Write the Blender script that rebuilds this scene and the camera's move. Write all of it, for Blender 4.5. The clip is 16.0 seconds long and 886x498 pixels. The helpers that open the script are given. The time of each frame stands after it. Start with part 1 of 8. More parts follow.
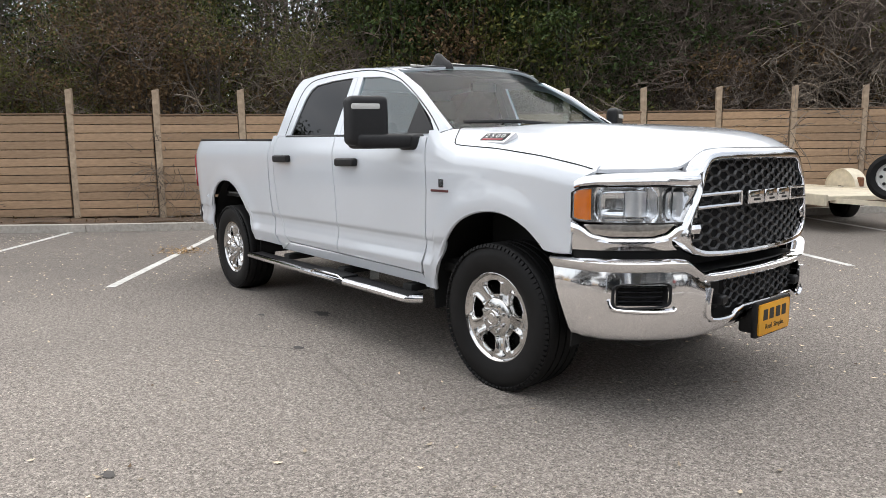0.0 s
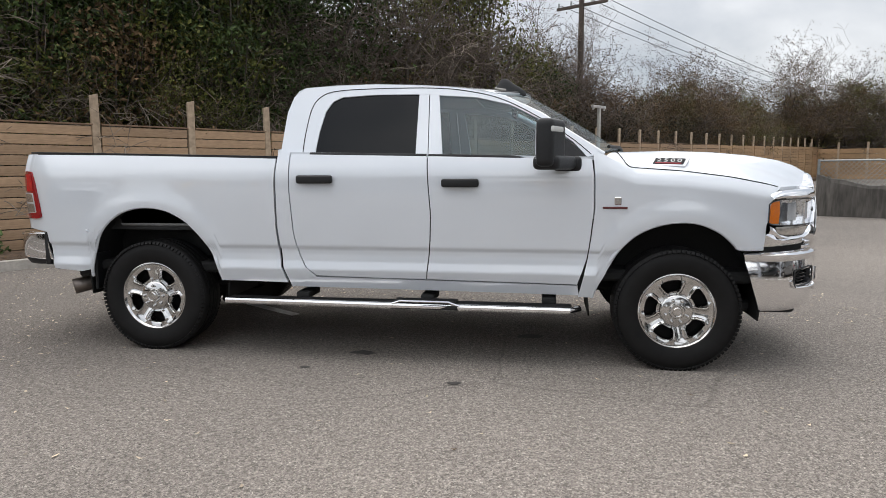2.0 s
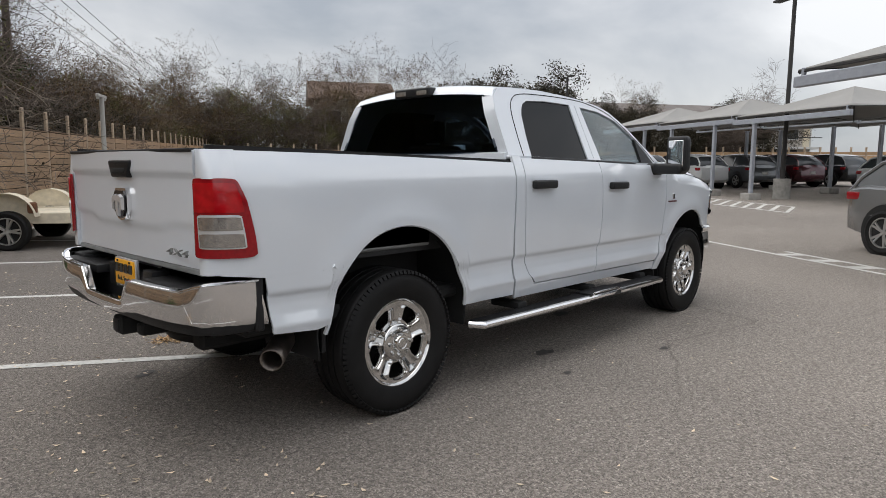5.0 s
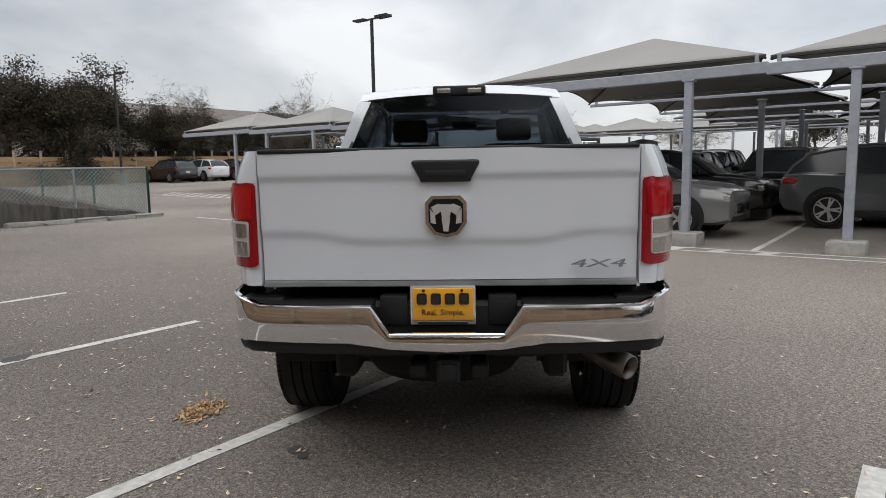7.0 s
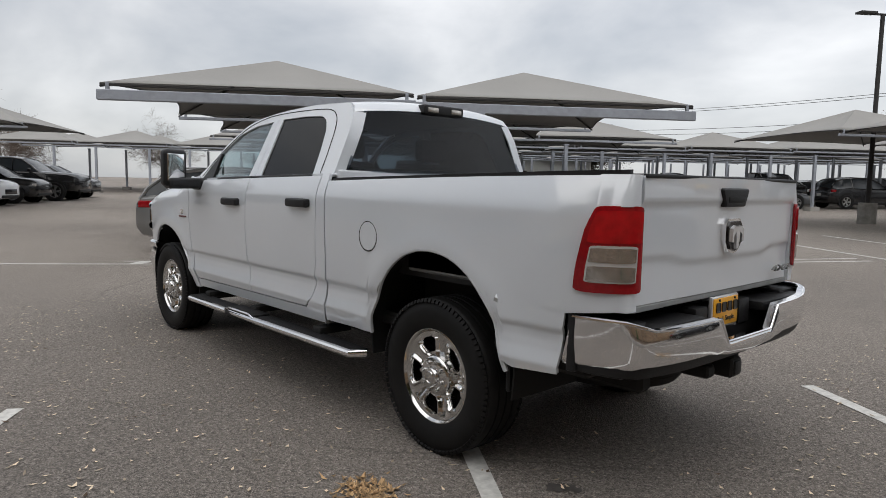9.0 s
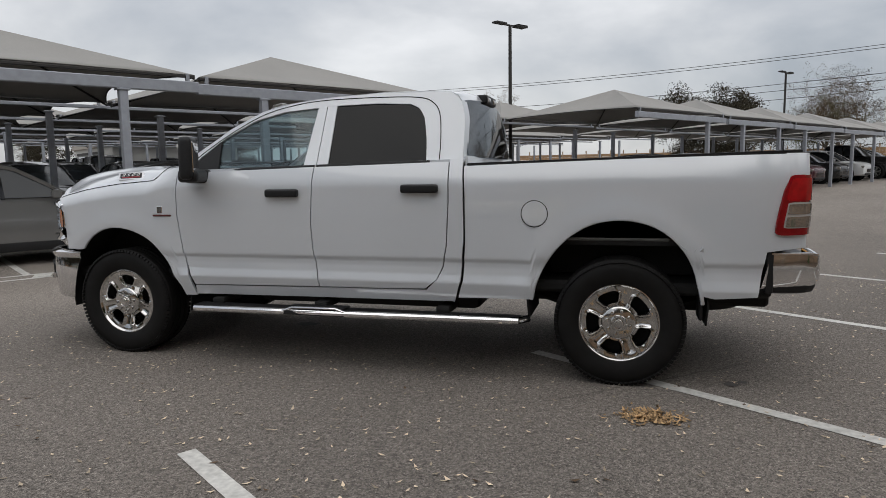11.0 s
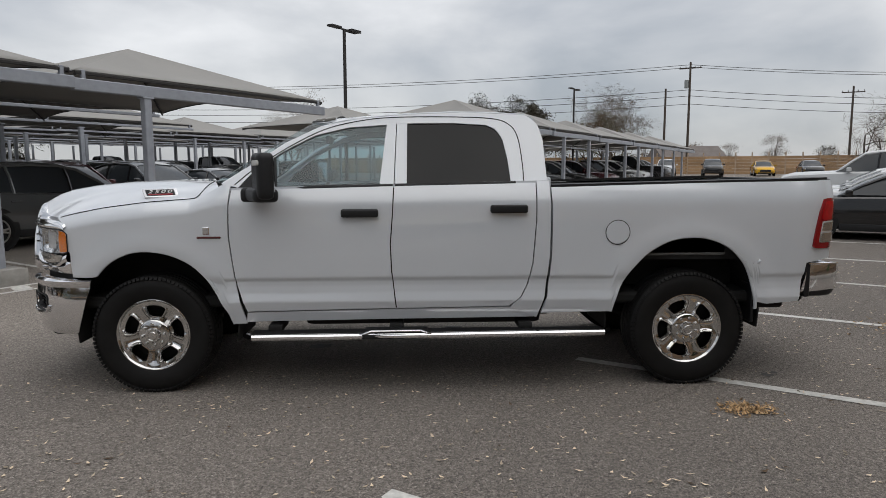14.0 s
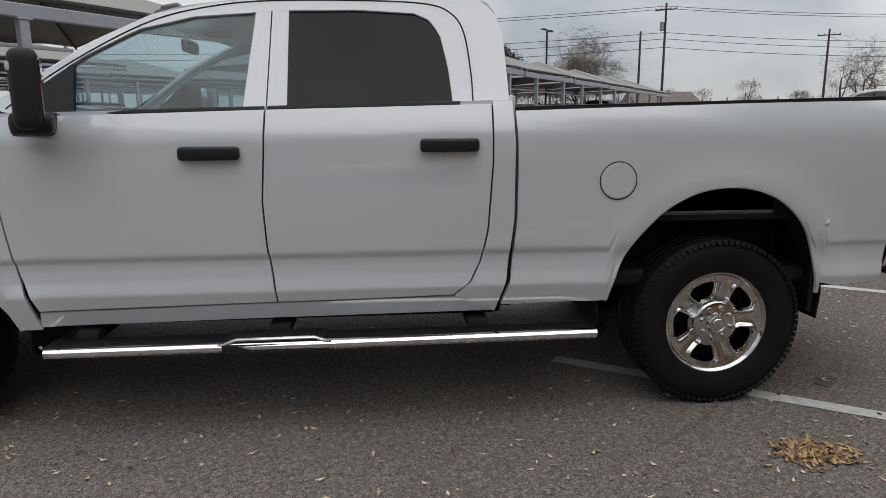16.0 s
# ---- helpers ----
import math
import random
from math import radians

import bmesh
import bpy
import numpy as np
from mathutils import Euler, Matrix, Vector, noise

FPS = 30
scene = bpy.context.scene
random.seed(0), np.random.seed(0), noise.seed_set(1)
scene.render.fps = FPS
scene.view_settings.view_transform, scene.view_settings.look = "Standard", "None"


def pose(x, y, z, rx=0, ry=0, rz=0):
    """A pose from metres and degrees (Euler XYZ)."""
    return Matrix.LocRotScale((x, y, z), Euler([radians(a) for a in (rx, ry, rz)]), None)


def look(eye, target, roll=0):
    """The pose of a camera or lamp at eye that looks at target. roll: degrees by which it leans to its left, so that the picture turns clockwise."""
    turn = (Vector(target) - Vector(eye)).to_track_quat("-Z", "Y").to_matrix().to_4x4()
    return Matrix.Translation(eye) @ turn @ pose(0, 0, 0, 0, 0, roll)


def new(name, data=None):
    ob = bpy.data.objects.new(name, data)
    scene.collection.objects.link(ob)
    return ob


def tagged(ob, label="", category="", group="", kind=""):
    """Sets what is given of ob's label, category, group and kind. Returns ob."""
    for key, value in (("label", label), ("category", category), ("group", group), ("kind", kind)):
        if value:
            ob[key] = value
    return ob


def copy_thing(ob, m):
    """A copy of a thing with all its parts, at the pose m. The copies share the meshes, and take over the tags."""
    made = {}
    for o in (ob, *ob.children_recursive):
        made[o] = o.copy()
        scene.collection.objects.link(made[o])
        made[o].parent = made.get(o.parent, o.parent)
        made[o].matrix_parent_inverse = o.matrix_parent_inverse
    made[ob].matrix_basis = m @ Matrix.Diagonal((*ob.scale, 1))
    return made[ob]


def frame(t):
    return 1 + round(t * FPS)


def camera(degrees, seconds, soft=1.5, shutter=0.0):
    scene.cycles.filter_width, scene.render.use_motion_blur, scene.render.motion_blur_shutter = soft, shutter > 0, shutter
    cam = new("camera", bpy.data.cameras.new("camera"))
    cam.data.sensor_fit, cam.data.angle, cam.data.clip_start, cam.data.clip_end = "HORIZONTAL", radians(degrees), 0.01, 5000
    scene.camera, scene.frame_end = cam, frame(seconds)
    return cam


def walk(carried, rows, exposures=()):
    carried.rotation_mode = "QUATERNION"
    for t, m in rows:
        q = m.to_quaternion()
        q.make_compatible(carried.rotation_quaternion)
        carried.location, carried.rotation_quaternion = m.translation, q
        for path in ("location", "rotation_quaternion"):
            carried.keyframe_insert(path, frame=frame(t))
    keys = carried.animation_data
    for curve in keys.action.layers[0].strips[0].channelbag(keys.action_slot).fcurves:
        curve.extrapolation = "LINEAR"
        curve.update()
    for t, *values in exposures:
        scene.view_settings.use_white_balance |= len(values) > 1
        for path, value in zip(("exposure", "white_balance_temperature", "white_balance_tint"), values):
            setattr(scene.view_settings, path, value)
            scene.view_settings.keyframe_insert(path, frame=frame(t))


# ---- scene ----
cam = camera(67.7, 16.0, 0.6)
PATH = [
    (0, (4.509, -3.426, 1.317), (2.968, -2.185, 1.028), -0.7),
    (0.5, (3.794, -4.161, 1.345), (2.542, -2.632, 1.038), -0.3),
    (1, (2.995, -4.779, 1.359), (2.008, -3.06, 1.094), 0.1),
    (1.5, (2.033, -5.234, 1.345), (1.4, -3.354, 1.091), -0.2),
    (2, (1.022, -5.467, 1.358), (0.715, -3.506, 1.115), -0.2),
    (2.5, (0.004, -5.603, 1.396), (0.03, -3.616, 1.173), 0.1),
    (3, (-1.048, -5.557, 1.383), (-0.668, -3.604, 1.181), 0.1),
    (3.5, (-2.052, -5.319, 1.387), (-1.41, -3.439, 1.155), -1.5),
    (4, (-2.948, -4.908, 1.415), (-2.038, -3.146, 1.159), 0.1),
    (4.5, (-3.734, -4.275, 1.409), (-2.471, -2.751, 1.126), 0.7),
    (4.7, (-4.002, -4.049, 1.409), (-2.675, -2.576, 1.141), 0.6),
    (5.75, (-5.12, -2.40, 1.405), (-3.35, -1.52, 1.14), 0.5),
    (6.8, (-5.675, -0.502, 1.398), (-3.7, -0.329, 1.136), 0.5),
    (7, (-5.717, -0.138, 1.395), (-3.735, -0.026, 1.149), -1.0),
    (7.5, (-5.637, 0.814, 1.392), (-3.673, 0.512, 1.158), 1.0),
    (8, (-5.386, 1.661, 1.405), (-3.519, 0.98, 1.176), 1.3),
    (8.5, (-5.007, 2.494, 1.401), (-3.289, 1.493, 1.193), 1.0),
    (8.7, (-4.779, 2.785, 1.424), (-3.159, 1.63, 1.224), 1.1),
    (9.75, (-3.66, 4.13, 1.41), (-2.50, 2.52, 1.19), 0.7),
    (10.8, (-2.162, 5.08, 1.394), (-1.587, 3.179, 1.157), 0.3),
    (11, (-1.921, 5.263, 1.406), (-1.391, 3.349, 1.168), -0.9),
    (11.5, (-1.344, 5.454, 1.428), (-0.974, 3.509, 1.144), -2.1),
    (12, (-0.885, 5.616, 1.497), (-0.676, 3.653, 1.177), -1.2),
    (12.5, (-0.533, 5.61, 1.522), (-0.405, 3.636, 1.225), -0.7),
    (13, (-0.249, 5.548, 1.553), (-0.196, 3.565, 1.295), 0.0),
    (13.5, (0.01, 5.549, 1.547), (-0.044, 3.565, 1.3), -0.2),
    (14, (0.073, 5.546, 1.551), (-0.015, 3.562, 1.313), -0.1),
    (14.5, (0.093, 5.503, 1.548), (-0.016, 3.519, 1.32), 0.5),
    (15, (0.045, 5.1, 1.475), (-0.048, 3.12, 1.208), -0.1),
    (15.5, (-0.078, 4.523, 1.445), (-0.149, 2.546, 1.155), -0.6),
    (16, (-0.304, 3.92, 1.398), (-0.471, 1.965, 1.01), -0.4),
]
walk(cam, [(t, look(e, g, r)) for t, e, g, r in PATH],
     [(0.0, 0.86), (1.0, 0.76), (2.0, 0.58), (3.0, 0.40), (4.7, 0.32), (7.0, 0.26), (8.5, 0.13), (11.0, -0.12), (16.0, -0.12)])


import collections

# ---- world, sun, exposure ----
world = bpy.data.worlds.new("overcast")
scene.world = world
world.use_nodes = True
wn, wl = world.node_tree.nodes, world.node_tree.links
wn.clear()
w_out = wn.new("ShaderNodeOutputWorld")
w_bg = wn.new("ShaderNodeBackground")
sky = wn.new("ShaderNodeTexSky")
sky.sky_type = "NISHITA"
sky.sun_disc = False
sky.sun_elevation = radians(60)
sky.sun_rotation = radians(320)
w_tc = wn.new("ShaderNodeTexCoord")
w_map = wn.new("ShaderNodeMapping")
w_map.inputs["Scale"].default_value = (1.0, 1.0, 2.0)
w_noise = wn.new("ShaderNodeTexNoise")
w_noise.inputs["Scale"].default_value = 2.3
w_noise.inputs["Detail"].default_value = 6
w_noise.inputs["Roughness"].default_value = 0.5
w_noise.inputs["Distortion"].default_value = 0.25
w_ramp = wn.new("ShaderNodeValToRGB")
w_ramp.color_ramp.elements[0].position = 0.36
w_ramp.color_ramp.elements[0].color = (0.375, 0.40, 0.435, 1)
w_ramp.color_ramp.elements[1].position = 0.66
w_ramp.color_ramp.elements[1].color = (0.80, 0.80, 0.805, 1)
for w_pos, w_col in ((0.46, (0.50, 0.515, 0.54, 1)), (0.54, (0.61, 0.617, 0.63, 1))):
    w_ramp.color_ramp.elements.new(w_pos).color = w_col
w_scale = wn.new("ShaderNodeMixRGB")
w_scale.blend_type = "MULTIPLY"
w_scale.inputs[0].default_value = 1.0
w_scale.inputs[2].default_value = (0.12, 0.12, 0.12, 1)
w_mix = wn.new("ShaderNodeMixRGB")
w_mix.inputs[0].default_value = 0.88
# the cloud cover is thinner, and brighter, towards the south
w_dot = wn.new("ShaderNodeVectorMath")
w_dot.operation = "DOT_PRODUCT"
w_dot.inputs[1].default_value = (0.1, -0.97, 0.2)
w_side = wn.new("ShaderNodeMapRange")
w_side.inputs["From Min"].default_value, w_side.inputs["From Max"].default_value = -1.0, 1.0
w_side.inputs["To Min"].default_value, w_side.inputs["To Max"].default_value = 0.80, 1.16
w_tone = wn.new("ShaderNodeMixRGB")
w_tone.blend_type = "MULTIPLY"
w_tone.inputs[0].default_value = 1.0
wl.new(w_tc.outputs["Generated"], w_map.inputs["Vector"])
wl.new(w_tc.outputs["Generated"], w_dot.inputs[0])
wl.new(w_dot.outputs["Value"], w_side.inputs["Value"])
wl.new(w_map.outputs["Vector"], w_noise.inputs["Vector"])
wl.new(w_noise.outputs["Fac"], w_ramp.inputs["Fac"])
wl.new(sky.outputs["Color"], w_scale.inputs[1])
wl.new(w_scale.outputs["Color"], w_mix.inputs[1])
wl.new(w_ramp.outputs["Color"], w_mix.inputs[2])
wl.new(w_mix.outputs["Color"], w_tone.inputs[1])
wl.new(w_side.outputs["Result"], w_tone.inputs[2])
# an overcast dome is brightest overhead
w_sep = wn.new("ShaderNodeSeparateXYZ")
w_up = wn.new("ShaderNodeMapRange")
w_up.inputs["From Min"].default_value, w_up.inputs["From Max"].default_value = 0.0, 1.0
w_up.inputs["To Min"].default_value, w_up.inputs["To Max"].default_value = 0.88, 1.60
w_dome = wn.new("ShaderNodeMixRGB")
w_dome.blend_type = "MULTIPLY"
w_dome.inputs[0].default_value = 1.0
wl.new(w_tc.outputs["Generated"], w_sep.inputs["Vector"])
wl.new(w_sep.outputs["Z"], w_up.inputs["Value"])
wl.new(w_tone.outputs["Color"], w_dome.inputs[1])
wl.new(w_up.outputs["Result"], w_dome.inputs[2])
wl.new(w_dome.outputs["Color"], w_bg.inputs["Color"])
wl.new(w_bg.outputs["Background"], w_out.inputs["Surface"])
w_bg.inputs["Strength"].default_value = 1.06

sun_data = bpy.data.lights.new("sun", "SUN")
sun_data.energy = 1.45
sun_data.angle = radians(100)
sun_data.color = (1.0, 0.95, 0.88)
sun = new("sun", sun_data)
sun.matrix_world = look((-5.0, 6.0, 13.5), (0, 0, 0))
scene.view_settings.exposure = 0.0


# ---- materials ----
def material(name, color, rough=0.5, metal=0.0, var=0.0, scale=20.0, scale2=1.2, var2=None, bump=0.0, bump_scale=None, coat=0.0, island=0.0, objrand=0.0, spec=0.5, emit=None, trans=0.0, stretch=(1, 1, 1), coat_ior=1.5):
    m = bpy.data.materials.new(name)
    m.use_nodes = True
    nt = m.node_tree
    b = nt.nodes["Principled BSDF"]
    b.inputs["Base Color"].default_value = (*color, 1)
    b.inputs["Roughness"].default_value = rough
    b.inputs["Metallic"].default_value = metal
    b.inputs["Specular IOR Level"].default_value = spec
    b.inputs["Coat Weight"].default_value = coat
    b.inputs["Coat Roughness"].default_value = 0.025
    b.inputs["Coat IOR"].default_value = coat_ior
    b.inputs["Transmission Weight"].default_value = trans
    if emit:
        b.inputs["Emission Color"].default_value = (*emit[:3], 1)
        b.inputs["Emission Strength"].default_value = emit[3]
    tc = nt.nodes.new("ShaderNodeTexCoord")
    mp = nt.nodes.new("ShaderNodeMapping")
    mp.inputs["Scale"].default_value = stretch
    nt.links.new(tc.outputs["Object"], mp.inputs["Vector"])
    val = None

    def add(sock, amount):
        nonlocal val
        mr = nt.nodes.new("ShaderNodeMapRange")
        mr.inputs["From Min"].default_value, mr.inputs["From Max"].default_value = 0.25, 0.75
        mr.inputs["To Min"].default_value, mr.inputs["To Max"].default_value = 1 - amount, 1 + amount
        nt.links.new(sock, mr.inputs["Value"])
        if val is None:
            val = mr.outputs["Result"]
        else:
            mu = nt.nodes.new("ShaderNodeMath")
            mu.operation = "MULTIPLY"
            nt.links.new(val, mu.inputs[0])
            nt.links.new(mr.outputs["Result"], mu.inputs[1])
            val = mu.outputs["Value"]

    fine = None
    if var or bump:
        fine = nt.nodes.new("ShaderNodeTexNoise")
        fine.inputs["Scale"].default_value = scale
        fine.inputs["Detail"].default_value = 4
        nt.links.new(mp.outputs["Vector"], fine.inputs["Vector"])
    if var:
        add(fine.outputs["Fac"], var)
        big = nt.nodes.new("ShaderNodeTexNoise")
        big.inputs["Scale"].default_value = scale2
        big.inputs["Detail"].default_value = 5
        nt.links.new(mp.outputs["Vector"], big.inputs["Vector"])
        add(big.outputs["Fac"], var if var2 is None else var2)
    if island:
        g = nt.nodes.new("ShaderNodeNewGeometry")
        add(g.outputs["Random Per Island"], island)
    if objrand:
        oi = nt.nodes.new("ShaderNodeObjectInfo")
        add(oi.outputs["Random"], objrand)
    if val is not None:
        mx = nt.nodes.new("ShaderNodeMixRGB")
        mx.blend_type = "MULTIPLY"
        mx.inputs[0].default_value = 1.0
        mx.inputs[1].default_value = (*color, 1)
        nt.links.new(val, mx.inputs[2])
        nt.links.new(mx.outputs["Color"], b.inputs["Base Color"])
    if bump:
        bp = nt.nodes.new("ShaderNodeBump")
        bp.inputs["Strength"].default_value = bump
        bp.inputs["Distance"].default_value = 0.01
        src = fine
        if bump_scale:
            src = nt.nodes.new("ShaderNodeTexNoise")
            src.inputs["Scale"].default_value = bump_scale
            src.inputs["Detail"].default_value = 3
            nt.links.new(mp.outputs["Vector"], src.inputs["Vector"])
        nt.links.new(src.outputs["Fac"], bp.inputs["Height"])
        nt.links.new(bp.outputs["Normal"], b.inputs["Normal"])
    return m


def glass_material(name, tint, rough=0.01, base=0.045, edge=0.95):
    """Clear or tinted pane: straight through, with a gloss that grows towards grazing angles."""
    m = bpy.data.materials.new(name)
    m.use_nodes = True
    nt = m.node_tree
    nt.nodes.clear()
    out = nt.nodes.new("ShaderNodeOutputMaterial")
    mix = nt.nodes.new("ShaderNodeMixShader")
    tr = nt.nodes.new("ShaderNodeBsdfTransparent")
    tr.inputs["Color"].default_value = (*tint, 1)
    gl = nt.nodes.new("ShaderNodeBsdfGlossy")
    gl.inputs["Roughness"].default_value = rough
    lw = nt.nodes.new("ShaderNodeLayerWeight")
    lw.inputs["Blend"].default_value = 0.5
    pw = nt.nodes.new("ShaderNodeMath")
    pw.operation = "POWER"
    pw.inputs[1].default_value = 4.0
    mr = nt.nodes.new("ShaderNodeMapRange")
    mr.inputs["To Min"].default_value, mr.inputs["To Max"].default_value = base, edge
    nt.links.new(lw.outputs["Facing"], pw.inputs[0])
    nt.links.new(pw.outputs["Value"], mr.inputs["Value"])
    nt.links.new(mr.outputs["Result"], mix.inputs["Fac"])
    nt.links.new(tr.outputs["BSDF"], mix.inputs[1])
    nt.links.new(gl.outputs["BSDF"], mix.inputs[2])
    nt.links.new(mix.outputs["Shader"], out.inputs["Surface"])
    return m


M_WHITE = material("white_paint", (0.68, 0.715, 0.76), 0.35, coat=1.0, var=0.012, scale=3, spec=0.3, coat_ior=2.0)
M_CHROME = material("chrome", (0.86, 0.86, 0.87), 0.07, 1.0)
M_CHROME_W = material("wheel_chrome", (0.64, 0.635, 0.625), 0.09, 1.0, var=0.05, scale=30)
M_REFLECT = material("lamp_reflector", (0.90, 0.91, 0.92), 0.10, 0.95)
M_LAMPCAP = material("lamp_cap", (0.20, 0.19, 0.17), 0.15, 0.3, coat=1.0, var=0.15, scale=40)
M_SILVER = material("silver_badge", (0.78, 0.78, 0.79), 0.25, 0.6)
M_GRILLE = material("grille_plastic", (0.012, 0.0125, 0.014), 0.35)
M_BADGERED = material("dark_red_badge", (0.10, 0.02, 0.02), 0.4)
M_BLACK = material("black_plastic", (0.012, 0.012, 0.013), 0.5, spec=0.35, var=0.15, scale=60, bump=0.1, bump_scale=400)
M_GLOSSBLACK = material("gloss_black", (0.01, 0.01, 0.012), 0.12)
M_DARK = material("underbody_black", (0.008, 0.008, 0.008), 0.8, var=0.3, scale=8)
M_LINER = material("bed_liner", (0.02, 0.02, 0.021), 0.7, var=0.2, scale=40, bump=0.3, bump_scale=150)
M_RUBBER = material("tyre_rubber", (0.009, 0.0087, 0.0087), 0.6, spec=0.22, var=0.25, scale=14, scale2=3, bump=0.08, bump_scale=120)
M_GLASS = glass_material("window_glass", (0.70, 0.79, 0.81), base=0.065)
M_WINDSCREEN = glass_material("windscreen_glass", (0.76, 0.84, 0.85), base=0.03, edge=0.30)
M_PRIVACY = glass_material("privacy_glass", (0.03, 0.033, 0.037), base=0.034, edge=0.6)
M_BACKGLASS = glass_material("rear_privacy_glass", (0.34, 0.37, 0.41), base=0.03)
M_LENS = glass_material("lamp_lens", (0.95, 0.96, 0.97), 0.02, 0.05)
M_BACKUP = material("reversing_lens", (0.50, 0.47, 0.44), 0.12, 0.75, coat=1.0, var=0.3, scale=70)
M_RED = material("red_lens", (0.27, 0.004, 0.008), 0.2, spec=0.3, coat=0.6, var=0.15, scale=60, scale2=6)
M_REDDARK = material("dark_red_lens", (0.42, 0.004, 0.008), 0.1, coat=0.3, var=0.25, scale=25)
M_AMBER = material("amber_lens", (0.85, 0.22, 0.02), 0.12, coat=1.0, var=0.1, scale=90)
M_INNERLENS = material("frosted_inner_lens", (0.82, 0.84, 0.86), 0.15, 0.45, coat=1.0, var=0.08, scale=50)
M_CLEAR = material("clear_lens", (0.50, 0.47, 0.43), 0.1, 0.6, coat=1.0, var=0.25, scale=45)
M_PLATE = material("yellow_plate", (0.78, 0.37, 0.02), 0.35, var=0.06, scale=12)
M_INK = material("black_ink", (0.02, 0.018, 0.016), 0.5)
M_WHITEINK = material("white_ink", (0.75, 0.75, 0.75), 0.5)
M_REDINK = material("red_ink", (0.28, 0.01, 0.02), 0.35)
M_SEAT = material("seat_cloth", (0.05, 0.05, 0.055), 0.9, var=0.2, scale=60)
M_DASH = material("dash_plastic", (0.025, 0.026, 0.03), 0.6)
M_GREYMETAL = material("grey_sheet_metal", (0.25, 0.26, 0.26), 0.6, 0.3, var=0.2, scale=10)

M_ASPHALT = bpy.data.materials.new("asphalt")
M_ASPHALT.use_nodes = True
_nt = M_ASPHALT.node_tree
_b = _nt.nodes["Principled BSDF"]
_b.inputs["Roughness"].default_value = 0.9
_b.inputs["Specular IOR Level"].default_value = 0.3
_tc = _nt.nodes.new("ShaderNodeTexCoord")


def _noise(scale, detail=4, rough=0.5):
    n = _nt.nodes.new("ShaderNodeTexNoise")
    n.inputs["Scale"].default_value = scale
    n.inputs["Detail"].default_value = detail
    n.inputs["Roughness"].default_value = rough
    _nt.links.new(_tc.outputs["Object"], n.inputs["Vector"])
    return n.outputs["Fac"]


def _ramp(sock, stops):
    r = _nt.nodes.new("ShaderNodeValToRGB")
    e = r.color_ramp.elements
    e[0].position, e[0].color = stops[0][0], (*stops[0][1], 1)
    e[1].position, e[1].color = stops[-1][0], (*stops[-1][1], 1)
    for p, c in stops[1:-1]:
        e.new(p).color = (*c, 1)
    _nt.links.new(sock, r.inputs["Fac"])
    return r.outputs["Color"]


def _mixc(kind, a, b, fac=1.0):
    x = _nt.nodes.new("ShaderNodeMixRGB")
    x.blend_type = kind
    if isinstance(fac, float):
        x.inputs[0].default_value = fac
    else:
        _nt.links.new(fac, x.inputs[0])
    for s, v in ((1, a), (2, b)):
        if isinstance(v, tuple):
            x.inputs[s].default_value = (*v, 1)
        else:
            _nt.links.new(v, x.inputs[s])
    return x.outputs["Color"]


_vor = _nt.nodes.new("ShaderNodeTexVoronoi")
_vor.inputs["Scale"].default_value = 150
_nt.links.new(_tc.outputs["Object"], _vor.inputs["Vector"])
_stone = _ramp(_vor.outputs["Color"], [(0.0, (0.080, 0.071, 0.064)), (0.3, (0.165, 0.148, 0.134)), (0.6, (0.238, 0.214, 0.194)), (0.85, (0.330, 0.298, 0.270)), (1.0, (0.51, 0.464, 0.424))])
_fine = _ramp(_noise(38, 6, 0.7), [(0.3, (0.5, 0.5, 0.5)), (0.7, (1.4, 1.39, 1.37))])
_big = _ramp(_noise(0.16, 6, 0.55), [(0.32, (0.80, 0.80, 0.80)), (0.68, (1.16, 1.15, 1.13))])
_col = _mixc("MULTIPLY", _mixc("MULTIPLY", _stone, _fine), _big)
# the driving lane is worn paler than the stalls
_dot = _nt.nodes.new("ShaderNodeVectorMath")
_dot.operation = "DOT_PRODUCT"
_dot.inputs[1].default_value = (0.832, -0.555, 0)
_nt.links.new(_tc.outputs["Object"], _dot.inputs[0])
_add = _nt.nodes.new("ShaderNodeMath")
_add.operation = "MULTIPLY_ADD"
_add.inputs[1].default_value = 2.5
_nt.links.new(_noise(0.5, 4), _add.inputs[0])
_nt.links.new(_dot.outputs["Value"], _add.inputs[2])
_lane = _nt.nodes.new("ShaderNodeMapRange")
_lane.inputs["From Min"].default_value, _lane.inputs["From Max"].default_value = -1.5, 4.0
_lane.inputs["To Min"].default_value, _lane.inputs["To Max"].default_value = 0.90, 1.22
_nt.links.new(_add.outputs["Value"], _lane.inputs["Value"])
_col = _mixc("MULTIPLY", _col, _lane.outputs["Result"])
_stainmask = _ramp(_noise(0.9, 5, 0.6), [(0.66, (0, 0, 0)), (0.80, (1, 1, 1))])
_col = _mixc("MIX", _col, (0.06, 0.056, 0.052), _mixc("MULTIPLY", _stainmask, (0.45, 0.45, 0.45)))
_wave = _nt.nodes.new("ShaderNodeTexVoronoi")
_wave.feature = "DISTANCE_TO_EDGE"
_wave.inputs["Scale"].default_value = 0.32
_wv = _nt.nodes.new("ShaderNodeMixRGB")
_wv.inputs[0].default_value = 0.22
_nn = _nt.nodes.new("ShaderNodeTexNoise")
_nn.inputs["Scale"].default_value = 1.4
_nn.inputs["Detail"].default_value = 6
